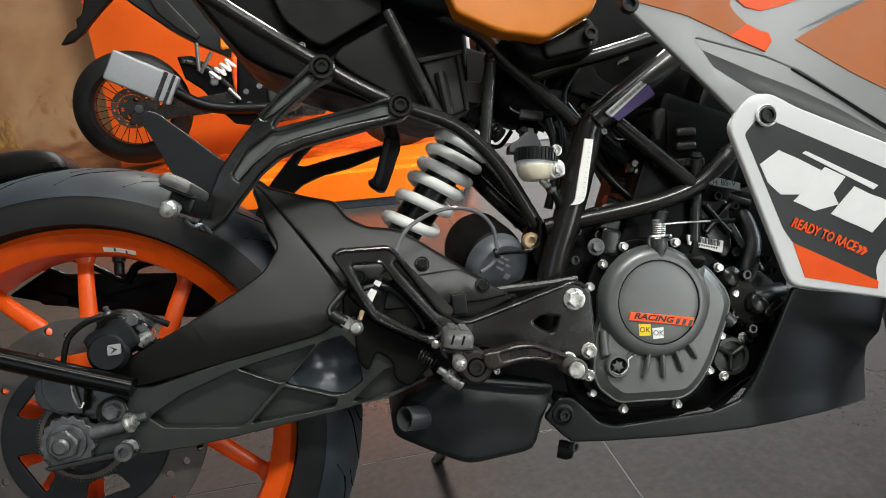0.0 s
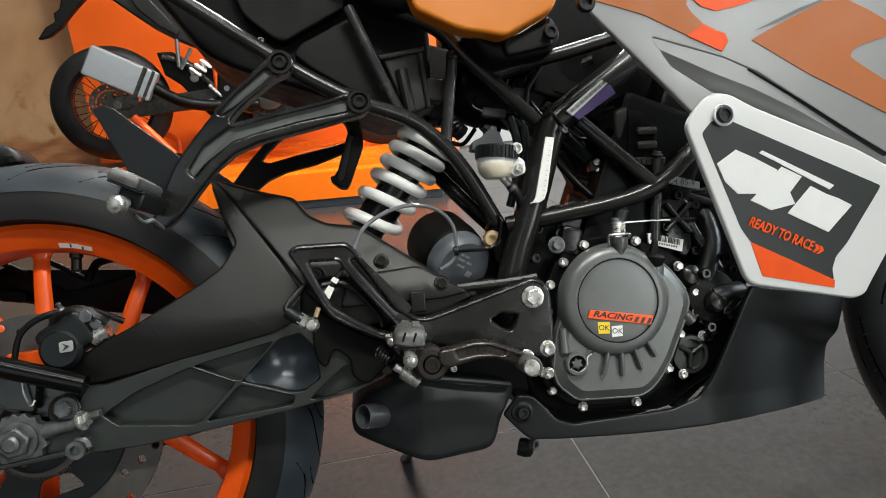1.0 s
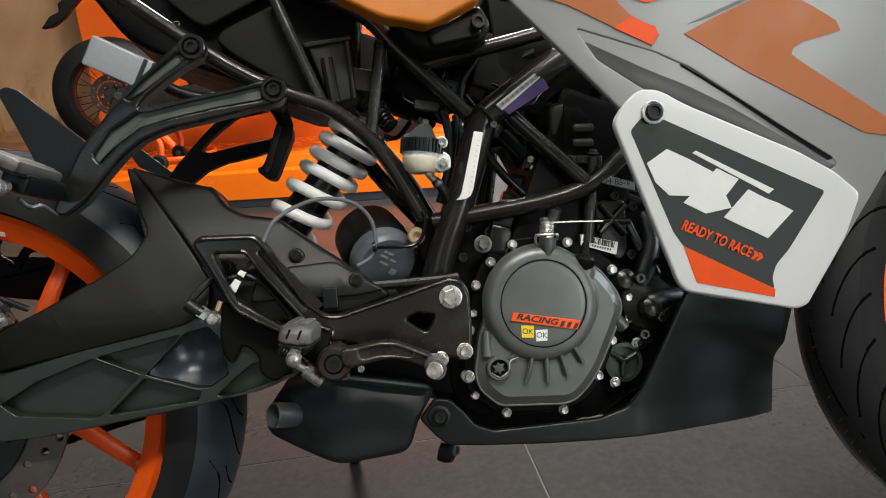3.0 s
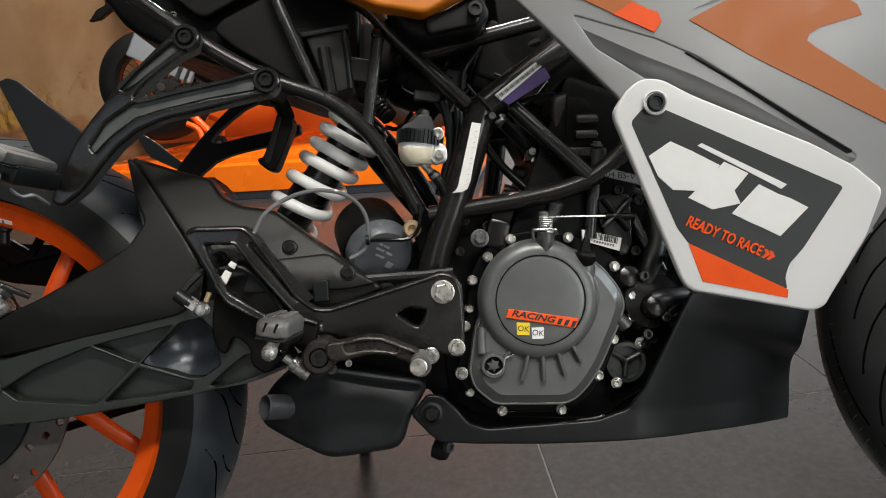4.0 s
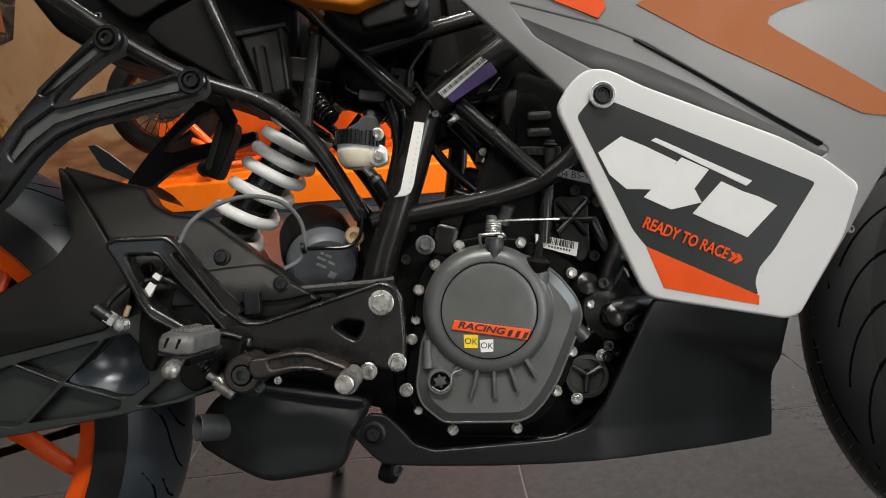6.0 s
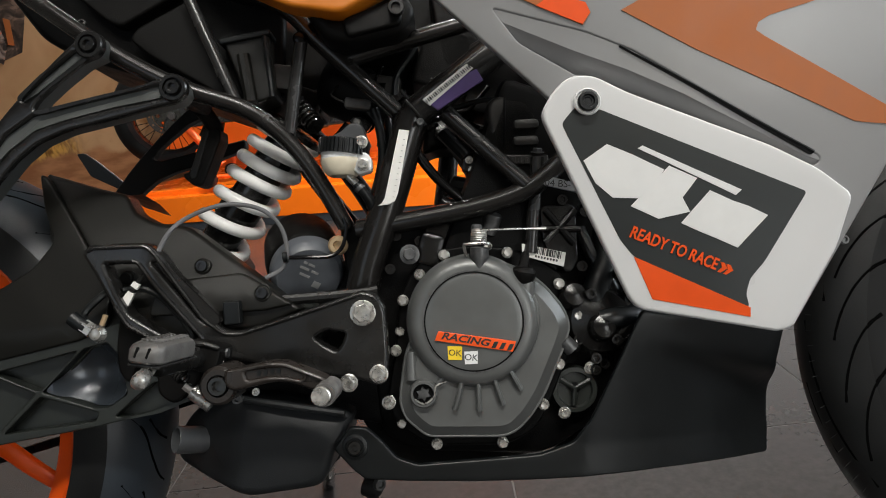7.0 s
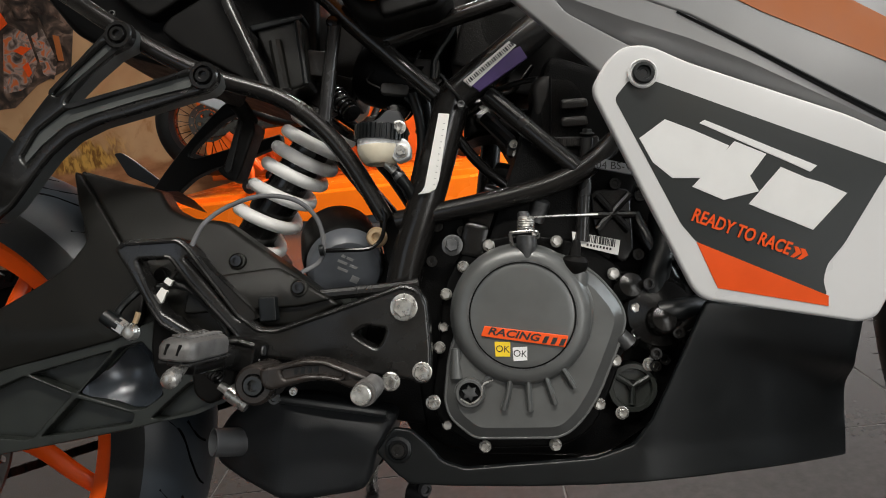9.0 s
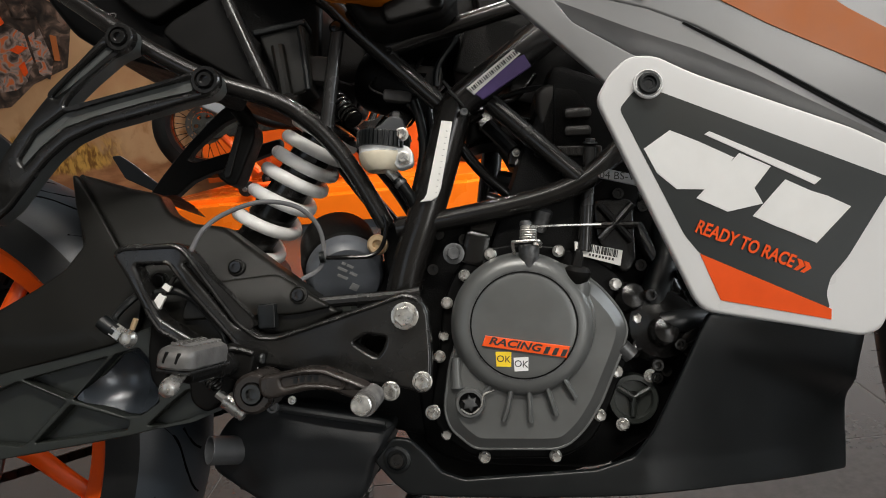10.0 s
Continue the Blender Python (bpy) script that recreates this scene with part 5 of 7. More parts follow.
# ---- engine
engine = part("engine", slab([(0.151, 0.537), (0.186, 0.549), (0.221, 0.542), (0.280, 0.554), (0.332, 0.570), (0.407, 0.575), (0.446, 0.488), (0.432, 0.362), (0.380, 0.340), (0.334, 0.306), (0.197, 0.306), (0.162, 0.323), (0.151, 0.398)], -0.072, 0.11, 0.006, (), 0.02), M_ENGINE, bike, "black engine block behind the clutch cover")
# added plate that keeps the gap behind the footrest hanger dark
part("dark_backing_plate", slab([(-0.023, 0.423), (0.114, 0.471), (0.170, 0.467), (0.182, 0.330), (0.144, 0.335), (0.056, 0.351), (0.019, 0.362), (-0.013, 0.380)], -0.07, 0.06, 0.004, (), 0.01), M_ENGINE, engine)
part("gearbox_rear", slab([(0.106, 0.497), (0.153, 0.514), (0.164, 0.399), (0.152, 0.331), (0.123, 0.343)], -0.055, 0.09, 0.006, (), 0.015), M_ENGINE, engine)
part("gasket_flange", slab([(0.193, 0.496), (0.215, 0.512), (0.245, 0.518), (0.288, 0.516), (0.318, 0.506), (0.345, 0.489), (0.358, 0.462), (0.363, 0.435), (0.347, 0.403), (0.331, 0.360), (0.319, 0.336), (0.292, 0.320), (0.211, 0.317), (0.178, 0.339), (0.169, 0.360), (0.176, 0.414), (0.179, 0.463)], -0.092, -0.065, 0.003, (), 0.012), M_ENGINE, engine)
# added block that keeps the gap above the belly pan dark
part("sump_filler", slab([(0.120, 0.371), (0.157, 0.309), (0.186, 0.288), (0.299, 0.298), (0.318, 0.304), (0.332, 0.319), (0.348, 0.304), (0.362, 0.309), (0.400, 0.342), (0.434, 0.443), (0.358, 0.466), (0.164, 0.411)], -0.062, 0.08, 0.004, (), 0.006), M_ENGINE, engine)
COV = [(0.209, 0.487), (0.226, 0.502), (0.253, 0.508), (0.282, 0.502), (0.304, 0.494), (0.324, 0.480), (0.343, 0.458), (0.350, 0.440), (0.344, 0.419), (0.326, 0.373), (0.313, 0.351), (0.299, 0.336), (0.286, 0.330), (0.210, 0.328), (0.187, 0.346), (0.181, 0.363), (0.185, 0.405), (0.192, 0.427), (0.190, 0.448), (0.196, 0.469)]
clutch = part("clutch_cover", slab(COV, -0.103, -0.092, 0.002, (), 0.010), M_COVER, engine, "grey painted clutch cover")
part("cover_body", slab(inset(COV, 0.0025), -0.1125, -0.100, 0.0085, (), 0.010, chamfer=0.0105), M_COVER, engine)
part("cover_lip", slab(fillet(inset(COV, 0.0005), 0.008), -0.1045, -0.1025, 0.0008, (fillet(inset(COV, 0.0030), 0.006),), 0.0), M_COVER, engine)
CC = Vector((0.2528, 0.0, 0.4438))
CR = 0.0600
part("cover_dome", lathe([(CR + 0.0052, 0.108), (CR + 0.0036, 0.1125), (CR + 0.0022, 0.1165), (CR - 0.0004, 0.1200), (CR - 0.0040, 0.1222), (CR - 0.0080, 0.1231), (CR - 0.0108, 0.1232), (CR - 0.0122, 0.1218), (CR - 0.0134, 0.1228), (CR - 0.02, 0.1236), (CR - 0.04, 0.1238), (0, 0.1238)], CC, seg=112), M_COVER, engine)
# black ring for the groove's shade, steel ring for its highlight
part("groove_shade_ring", lathe([(CR - 0.0124, 0.1215), (CR - 0.0124, 0.12365), (CR - 0.0136, 0.12375), (CR - 0.0136, 0.1215)], CC, seg=96, close=True), M_DEEP, engine)
part("groove_highlight_ring", lathe([(CR - 0.0108, 0.1215), (CR - 0.0108, 0.1237), (CR - 0.0122, 0.1237), (CR - 0.0122, 0.1215)], CC, seg=96, close=True), M_DULL, engine)
# second raised arc to the filler, lower ribs, lower step
for line in ([(0.2425, -0.116, 0.386), (0.2400, -0.1165, 0.372), (0.2365, -0.1145, 0.3590)], [(0.2583, -0.116, 0.386), (0.2590, -0.1165, 0.372), (0.2600, -0.1145, 0.3583)], [(0.2735, -0.116, 0.390), (0.2780, -0.1165, 0.377), (0.2824, -0.1145, 0.3650)], [(0.2880, -0.116, 0.398), (0.2935, -0.1165, 0.389), (0.2992, -0.1145, 0.3795)]):
    part("cover_rib", tube(line, 0.0026, 10, flat=1.5, r2=0.0030), M_COVER, engine)
part("cover_ridge", tube([(0.3030, -0.112, 0.478), (0.3120, -0.115, 0.462), (0.3150, -0.115, 0.444), (0.3120, -0.113, 0.424)], 0.0030, 10, r2=0.0018), M_COVER, engine)
part("oil_gallery", tube([(0.1930, -0.108, 0.412), (0.1935, -0.109, 0.398), (0.1945, -0.110, 0.385)], 0.0042, 12, r2=0.0060), M_COVER, engine)
part("oil_gallery", tube([(0.2190, -0.110, 0.381), (0.2260, -0.111, 0.389), (0.2330, -0.112, 0.3925)], 0.0040, 12), M_COVER, engine)
# oil drain inspection cap
OC = (0.206, -0.114, 0.373)
part("oil_boss", lathe([(0.0140, -0.004), (0.0135, 0.004), (0.0120, 0.006), (0.0100, 0.006), (0.0096, 0.0005), (0, 0.0005)], OC, seg=36), M_COVER, engine)
star = [(OC[0] + (0.0075 if k % 2 else 0.0046) * math.cos(radians(30 * k + 12)), OC[2] + (0.0075 if k % 2 else 0.0046) * math.sin(radians(30 * k + 12))) for k in range(12)]
part("cap_well", lathe([(0.0096, 0), (0.0096, 0.0012), (0, 0.0012)], (OC[0], OC[1], OC[2]), seg=28), M_DEEP, engine)
part("oil_cap", slab(star, -0.1180, -0.1135, 0.001), M_DULL, engine, "star-shaped oil cap")
part("safety_wire", tube([(0.198, -0.119, 0.368), (0.207, -0.120, 0.364), (0.216, -0.120, 0.371), (0.218, -0.119, 0.381), (0.227, -0.117, 0.385)], 0.0009, 6), M_STEEL, engine)
# badge and stickers
BA = Vector((0.218, 0.430))
BB = Vector((0.292, 0.420))
badge_tilt = math.degrees(math.atan2(BB.y - BA.y, BB.x - BA.x))
part("badge", slab([(0.219, 0.434), (0.293, 0.426), (0.290, 0.416), (0.216, 0.425)], -0.1262, -0.1230, 0.0006), M_DORANGE, engine, "raised orange badge with dark lettering")
bc = BA.lerp(BB, 0.36)
part("badge_letters", lettering("RACING", 0.0125, facing(bc.x, -0.1263, bc.y + 0.0004, badge_tilt) @ Matrix.Diagonal((0.98, 0.72, 1, 1)), 0.0004, 0.25, 1.0, 0.0003), M_INK, engine)
for k in range(3):
    q = BA.lerp(BB, 0.74 + 0.1 * k)
    part("badge_mark", slab([(q.x - 0.0032, q.y - 0.0031), (q.x + 0.0008, q.y - 0.0031), (q.x + 0.0036, q.y + 0.0029), (q.x - 0.0004, q.y + 0.0029)], -0.1268, -0.126, 0.0001), M_DECAL, engine)
for mat_s, px_q, ink in ((M_YELLOW, [(0.228, 0.420), (0.242, 0.420), (0.242, 0.407), (0.229, 0.407)], 0), (M_DWHITE, [(0.244, 0.415), (0.257, 0.416), (0.257, 0.404), (0.245, 0.403)], 0)):
    part("sticker", slab(px_q, -0.1243, -0.1234, 0.0001), mat_s, engine, "small square inspection sticker")
    q = sum((Vector(p) for p in px_q), Vector((0, 0))) / 4
    part("sticker_letters", lettering("OK", 0.0085, facing(q.x, -0.1245, q.y, badge_tilt * 0.4), 0.0001), M_INK, engine)
# flange bolts round the cover
for q in [(0.223, -0.095, 0.507), (0.199, -0.093, 0.487), (0.183, -0.093, 0.461), (0.181, -0.088, 0.430), (0.177, -0.093, 0.411), (0.173, -0.093, 0.361), (0.185, -0.088, 0.339), (0.220, -0.093, 0.320), (0.285, -0.093, 0.323), (0.325, -0.093, 0.361), (0.340, -0.093, 0.401), (0.359, -0.090, 0.425), (0.357, -0.095, 0.450), (0.338, -0.095, 0.481), (0.286, -0.095, 0.511), (0.267, -0.085, 0.517), (0.216, -0.085, 0.519)]:
    part("cover_bolt", hex_bolt(q, 0.0047, h=0.0075, washer=1.22), M_STEEL, engine)
part("mount_bolt", hex_bolt((0.189, -0.100, 0.507), 0.0066, h=0.008, washer=1.5), M_DULL, engine)
part("oil_filter_cover", lathe([(0.0235, -0.02), (0.0235, 0.003), (0.0222, 0.0062), (0.0180, 0.0065), (0.0168, 0.002), (0, 0.002)], (0.357, -0.082, 0.375), seg=40), M_ARM, engine, "round black oil filter cover with three spokes")
FCX, FCZ = 0.357, 0.377
for k in range(3):
    a = radians(90 + 120 * k + 180)
    part("filter_spoke", tube([(FCX, -0.0875, FCZ), (FCX + 0.0172 * math.cos(a), -0.0865, FCZ + 0.0172 * math.sin(a))], 0.0030, 8, curve=False), M_ARM, engine)
part("filter_hub", lathe([(0.0055, 0), (0.005, 0.003), (0, 0.0035)], (FCX, -0.0865, FCZ)), M_ENGINE, engine)
for q in [(0.372, -0.088, 0.397), (0.347, -0.088, 0.352)]:
    part("filter_bolt", hex_bolt(q, 0.0046), M_STEEL, engine)
part("drain_plug", tube([(0.343, -0.100, 0.425), (0.352, -0.100, 0.416)], 0.0075, 12, curve=False), M_DULL, engine)
# oil filler stack and dipstick
part("filler_neck", lathe([(0.0042, -0.016), (0.006, -0.006), (0.0092, 0.0), (0.0092, 0.009), (0.008, 0.010)], (0.257, -0.118, 0.505), axis=(0, 0.0, 1), seg=28), M_DULL, engine)
part("filler_coil", lathe([(0.0075, 0.0)] + [(0.0075 if k % 2 else 0.0082, 0.0011 * k) for k in range(1, 12)] + [(0.006, 0.0135)], (0.256, -0.118, 0.519), axis=(0, 0.0, 1), seg=28), M_STEEL, engine)
part("filler_clip", tube([(0.244, -0.120, 0.506), (0.242, -0.125, 0.516), (0.245, -0.130, 0.517), (0.263, -0.132, 0.518), (0.267, -0.120, 0.514)], 0.0016, 6), M_STEEL, engine)
part("filler_top", lathe([(0.0055, 0), (0.0055, 0.005), (0.004, 0.007), (0, 0.007)], (0.254, -0.116, 0.530), axis=(0, 0, 1), seg=20), M_DULL, engine)
part("clutch_cable", tube([(0.257, -0.118, 0.531), (0.282, -0.116, 0.533), (0.322, -0.110, 0.535)], 0.0011, 6), M_STEEL, engine)
part("dipstick_collar", lathe([(0.0095, -0.003), (0.0120, 0.004), (0.0120, 0.008), (0.009, 0.0115), (0.0075, 0.012), (0, 0.012)], (0.300, -0.112, 0.485), axis=(0.12, -0.15, 1), seg=28), M_TAIL, engine)
part("dipstick_neck", lathe([(0.0118, -0.02), (0.0112, 0.0), (0.010, 0.004)], (0.302, -0.110, 0.480), axis=(0.12, -0.1, 1), seg=28), M_COVER, engine)
part("dipstick_grip", block((0.301, -0.112, 0.501), (0.013, 0.010, 0.024), (0, 8, 0), 0.004, (0.55, 0.8)), M_TAIL, engine)
# engine number label
part("barcode_label", slab([(0.300, 0.520), (0.344, 0.512), (0.342, 0.498), (0.301, 0.508)], -0.0995, -0.096, 0.0003), M_PAPER, engine, "white label with a bar code")
LA, LB = Vector((0.303, 0.515)), Vector((0.340, 0.508))
random.seed(5)
for k in range(26):
    q = LA.lerp(LB, (k + 0.5 * random.random()) / 26)
    part("code_bar", block((q.x, -0.0997, q.y + 0.0008), (0.0006 + 0.0008 * random.random(), 0.0003, 0.007), (0, 8, 0), 0), M_INK, engine)
for k in range(8):
    q = LA.lerp(LB, 0.3 + 0.08 * k)
    part("code_digit", block((q.x, -0.0997, q.y - 0.0052), (0.0018, 0.0003, 0.0022), (0, 8, 0), 0), M_INK, engine)
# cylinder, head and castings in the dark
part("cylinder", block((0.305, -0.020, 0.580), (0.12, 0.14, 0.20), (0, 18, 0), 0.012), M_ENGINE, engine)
part("cylinder_rib", tube([(0.3095, -0.096, 0.511), (0.3120, -0.096, 0.565), (0.3145, -0.096, 0.607)], 0.0068, 12), M_TUBE, engine)
part("cam_cover", slab([(0.262, 0.664), (0.276, 0.672), (0.304, 0.670), (0.318, 0.652), (0.321, 0.606), (0.270, 0.604)], -0.090, -0.04, 0.006, (), 0.008), M_HEAD, engine, "brown-black cam cover with cast ribs")
part("cylinder_head", slab([(0.266, 0.606), (0.322, 0.607), (0.322, 0.560), (0.314, 0.520), (0.278, 0.524), (0.272, 0.560)], -0.086, -0.03, 0.004, (), 0.006), M_HEAD, engine)
part("head_flange", slab([(0.262, 0.609), (0.326, 0.611), (0.326, 0.600), (0.264, 0.599)], -0.094, -0.05, 0.002, (), 0.003), M_HEAD, engine)
part("cover_seam", tube([(0.281, -0.0905, 0.668), (0.2815, -0.0915, 0.640), (0.281, -0.0905, 0.611)], 0.0010, 6), M_ENGINE, engine)
for dz in (0.641, 0.624):
    part("cam_rib", block((0.303, -0.0915, dz), (0.026, 0.010, 0.0105), (0, -4, 0), 0.004), M_HEAD, engine)
for k in range(5):
    part("cast_mark", block((0.285 + 0.0062 * k, -0.0945, 0.6052 - 0.0004 * k), (0.0036, 0.0016, 0.0058), (0, 0, 0), 0.0005), M_HEAD, engine)
part("cast_frame", tube([(0.279, -0.0868, 0.594), (0.296, -0.0868, 0.595), (0.297, -0.0868, 0.576), (0.280, -0.0868, 0.575), (0.279, -0.0868, 0.592)], 0.0013, 6, curve=False), M_HEAD, engine)
part("head_bolt", hex_bolt((0.3145, -0.0950, 0.6120), 0.0050, axis=(0, -0.3, 1)), M_DULL, engine)
part("head_bolt", hex_bolt((0.2665, -0.0950, 0.6120), 0.0045, axis=(0, -0.3, 1)), M_DULL, engine)
part("cast_plate", slab([(0.316, 0.560), (0.354, 0.562), (0.358, 0.500), (0.347, 0.489), (0.321, 0.522)], -0.094, -0.07, 0.003, (), 0.008), M_CAST, engine)
for line in ([(0.323, -0.098, 0.554), (0.353, -0.098, 0.521)], [(0.353, -0.098, 0.555), (0.323, -0.098, 0.522)], [(0.318, -0.098, 0.535), (0.358, -0.098, 0.536)]):
    part("cast_web", tube(line, 0.0035, 8, curve=False), M_CAST, engine)
part("water_hose", tube([(0.391, -0.060, 0.443), (0.378, -0.085, 0.456), (0.375, -0.090, 0.470), (0.388, -0.080, 0.511), (0.387, -0.060, 0.546)], 0.013, 14), M_PLASTIC, engine)
part("water_pump", lathe([(0.034, -0.02), (0.036, 0.004), (0.030, 0.014), (0.014, 0.020), (0, 0.021)], (0.380, -0.085, 0.445), seg=32), M_CAST, engine)
part("pump_pipe", tube([(0.378, -0.100, 0.446), (0.394, -0.100, 0.449), (0.418, -0.090, 0.451)], 0.011, 14), M_PLASTIC, engine)
for q in [(0.374, -0.092, 0.469), (0.405, -0.090, 0.421), (0.358, -0.095, 0.426), (0.377, -0.090, 0.396), (0.395, -0.085, 0.467), (0.402, -0.085, 0.445), (0.388, -0.080, 0.401)]:
    part("dark_bolt", socket_bolt(q, 0.0055), M_CAST, engine)
part("starter_lump", block((0.209, -0.080, 0.512), (0.026, 0.03, 0.034), (0, 12, 0), 0.006), M_CAST, engine)
part("round_boss", lathe([(0.03, -0.01), (0.03, 0.004), (0.024, 0.008), (0, 0.008)], (0.228, -0.070, 0.532), seg=28), M_CAST, engine)
part("pipe_stub", lathe([(0.009, 0), (0.009, 0.02), (0.006, 0.022), (0, 0.022)], (0.267, -0.085, 0.531), axis=(0.3, -0.3, 1)), M_DULL, engine)
part("grade_label", slab([(0.317, 0.5815), (0.322, 0.5855), (0.356, 0.578), (0.356, 0.569), (0.319, 0.5765)], -0.1165, -0.113, 0.0003), M_SILVER, engine, "white strip label with black letters")
gl = Vector((0.335, 0.578))
part("label_letters", lettering("04 BS-V", 0.0098, facing(gl.x, -0.1167, gl.y, -3), 0.0001), M_INK, engine)
part("coolant_tank", block((0.371, -0.030, 0.657), (0.10, 0.10, 0.14), (0, 20, 0), 0.01), M_ENGINE, engine)
part("sensor_plug", tube([(0.219, -0.050, 0.639), (0.231, -0.055, 0.626), (0.245, -0.060, 0.611)], 0.0075, 10), M_PLASTIC, engine)
part("sensor_plug", tube([(0.233, -0.040, 0.585), (0.254, -0.050, 0.582), (0.274, -0.050, 0.594)], 0.010, 10), M_PLASTIC, engine)
# dark mass added behind the wiring to fill the gap
part("wiring_filler", slab([(0.072, 0.834), (0.217, 0.835), (0.249, 0.734), (0.261, 0.690), (0.214, 0.690), (0.174, 0.688), (0.133, 0.694), (0.084, 0.696)], 0.03, 0.08, 0.006, (), 0.015), M_ENGINE, engine)
random.seed(11)
LO, HI = Vector((0.109, 0.010, 0.699)), Vector((0.247, 0.010, 0.652))
for k in range(20):
    p = Vector((LO.x + (HI.x - LO.x) * random.random(), -0.05 + 0.06 * random.random(), HI.z + (LO.z - HI.z) * random.random()))
    q = p + Vector((random.uniform(-0.05, 0.05), random.uniform(-0.01, 0.01), random.uniform(-0.02, 0.03)))
    part("wire", tube([p, p.lerp(q, 0.5) + Vector((0, 0, -0.01)), q], random.uniform(0.0014, 0.0045), 8), M_CAST, engine)
for k in range(9):
    p = Vector((LO.x + (HI.x - LO.x) * random.random(), -0.03 + 0.05 * random.random(), HI.z + (LO.z - HI.z) * random.random()))
    part("plug", block(p, (random.uniform(0.01, 0.024), 0.014, random.uniform(0.008, 0.018)), (0, random.uniform(-40, 40), 10), 0.002), M_CAST if k % 3 else M_DULL, engine)
part("hose_clamp", lathe([(0.011, 0), (0.0115, 0.004), (0.011, 0.008)], (0.252, -0.060, 0.599), axis=(1, -0.2, 0.1), seg=18), M_DULL, engine)

# ---- fairing on the right side


def fair_y(x, z):
    return -0.181 + 0.04 * (x - 0.343) - 0.26 * (z - 0.641) - 0.10 * max(0.0, x - 0.45) * max(0.0, z - 0.52)


DUCT = [(0.259, 0.714), (0.340, 0.698), (0.381, 0.685), (0.548, 0.607), (0.560, 0.601), (0.559, 0.595), (0.550, 0.593), (0.514, 0.608), (0.384, 0.650), (0.333, 0.664), (0.283, 0.688)]
MAIN = [(0.120, 0.787), (0.213, 0.718), (0.312, 0.643), (0.340, 0.612), (0.403, 0.478), (0.418, 0.462), (0.543, 0.444), (0.557, 0.444), (0.562, 0.453), (0.605, 0.555), (0.650, 0.662), (0.667, 0.821)]
fairing = part("fairing", slab(MAIN, 0.0, 0.006, 0.002, (DUCT,), 0.006, 3, fair_y), M_GREY_DUCT, bike, "silver-white side fairing greyed for its shade, with orange bands")


DUCT_TOP = [(0.255, 0.716), (0.340, 0.7005), (0.381, 0.6875), (0.4288, 0.6655), (0.5306, 0.6165), (0.550, 0.6085), (0.563, 0.602)]
DUCT_FOLD = [(0.255, 0.708), (0.332, 0.683), (0.381, 0.669), (0.4288, 0.6520), (0.5306, 0.6090), (0.550, 0.6010), (0.563, 0.598)]
DUCT_LOW = [(0.255, 0.690), (0.332, 0.660), (0.381, 0.646), (0.4288, 0.6310), (0.5306, 0.5980), (0.550, 0.5900), (0.563, 0.590)]


def fold_depth(x, z):
    # the lower facet dives behind the raised panel
    fold = float(np.interp(x, [q[0] for q in DUCT_FOLD], [q[1] for q in DUCT_FOLD]))
    return fair_y(x, z) + 0.0012 + 0.75 * max(0.0, fold - z)


part("duct_floor", slab(DUCT_TOP + DUCT_FOLD[::-1], 0.0, 0.003, 0.0, (), 0.0, 4, lambda x, z: fair_y(x, z) + 0.0012, 0.02), M_GREY_DUCT, fairing)
part("duct_facet", slab(DUCT_FOLD + DUCT_LOW[::-1], 0.0, 0.003, 0.0, (), 0.0, 4, fold_depth, 0.012), M_GREY_DUCT, fairing)
# black strip drawn for the dark gap at the duct's upper edge
part("duct_gap_line", tube([(x, fair_y(x, z) + 0.0005, z) for x, z in [(0.370, 0.688), (0.431, 0.661), (0.492, 0.632), (0.551, 0.605)]], 0.0008, 8, flat=2.0, r2=0.0026), M_PLASTIC, fairing, "black line for the dark gap along the duct")
PANEL = [(0.304, 0.629), (0.314, 0.649), (0.328, 0.662), (0.348, 0.663), (0.380, 0.650), (0.511, 0.610), (0.558, 0.591), (0.594, 0.569), (0.587, 0.522), (0.560, 0.455), (0.557, 0.446), (0.544, 0.440), (0.407, 0.459), (0.397, 0.468)]
panel = part("side_panel", slab(PANEL, -0.0045, 0.002, 0.003, (), 0.008, 3, fair_y), M_WHITE, fairing, "raised silver-white panel with dark decal")


def decal(name, poly, lift, mat, label="", corner=0.0):
    return part(name, slab(poly, -0.0045 - lift, -0.0045 - lift + 0.0008, 0.0001, (), corner, 3, fair_y), mat, fairing, label)


decal("dark_decal", [(0.323, 0.622), (0.334, 0.636), (0.355, 0.635), (0.550, 0.570), (0.520, 0.507), (0.508, 0.490), (0.506, 0.476), (0.511, 0.463), (0.397, 0.508), (0.383, 0.523), (0.343, 0.589)], 0.0004, M_DECAL, "dark grey vinyl decal", 0.004)
decal("orange_decal", [(0.397, 0.508), (0.512, 0.463), (0.513, 0.454), (0.418, 0.469)], 0.0006, M_DORANGE, "orange vinyl wedge")
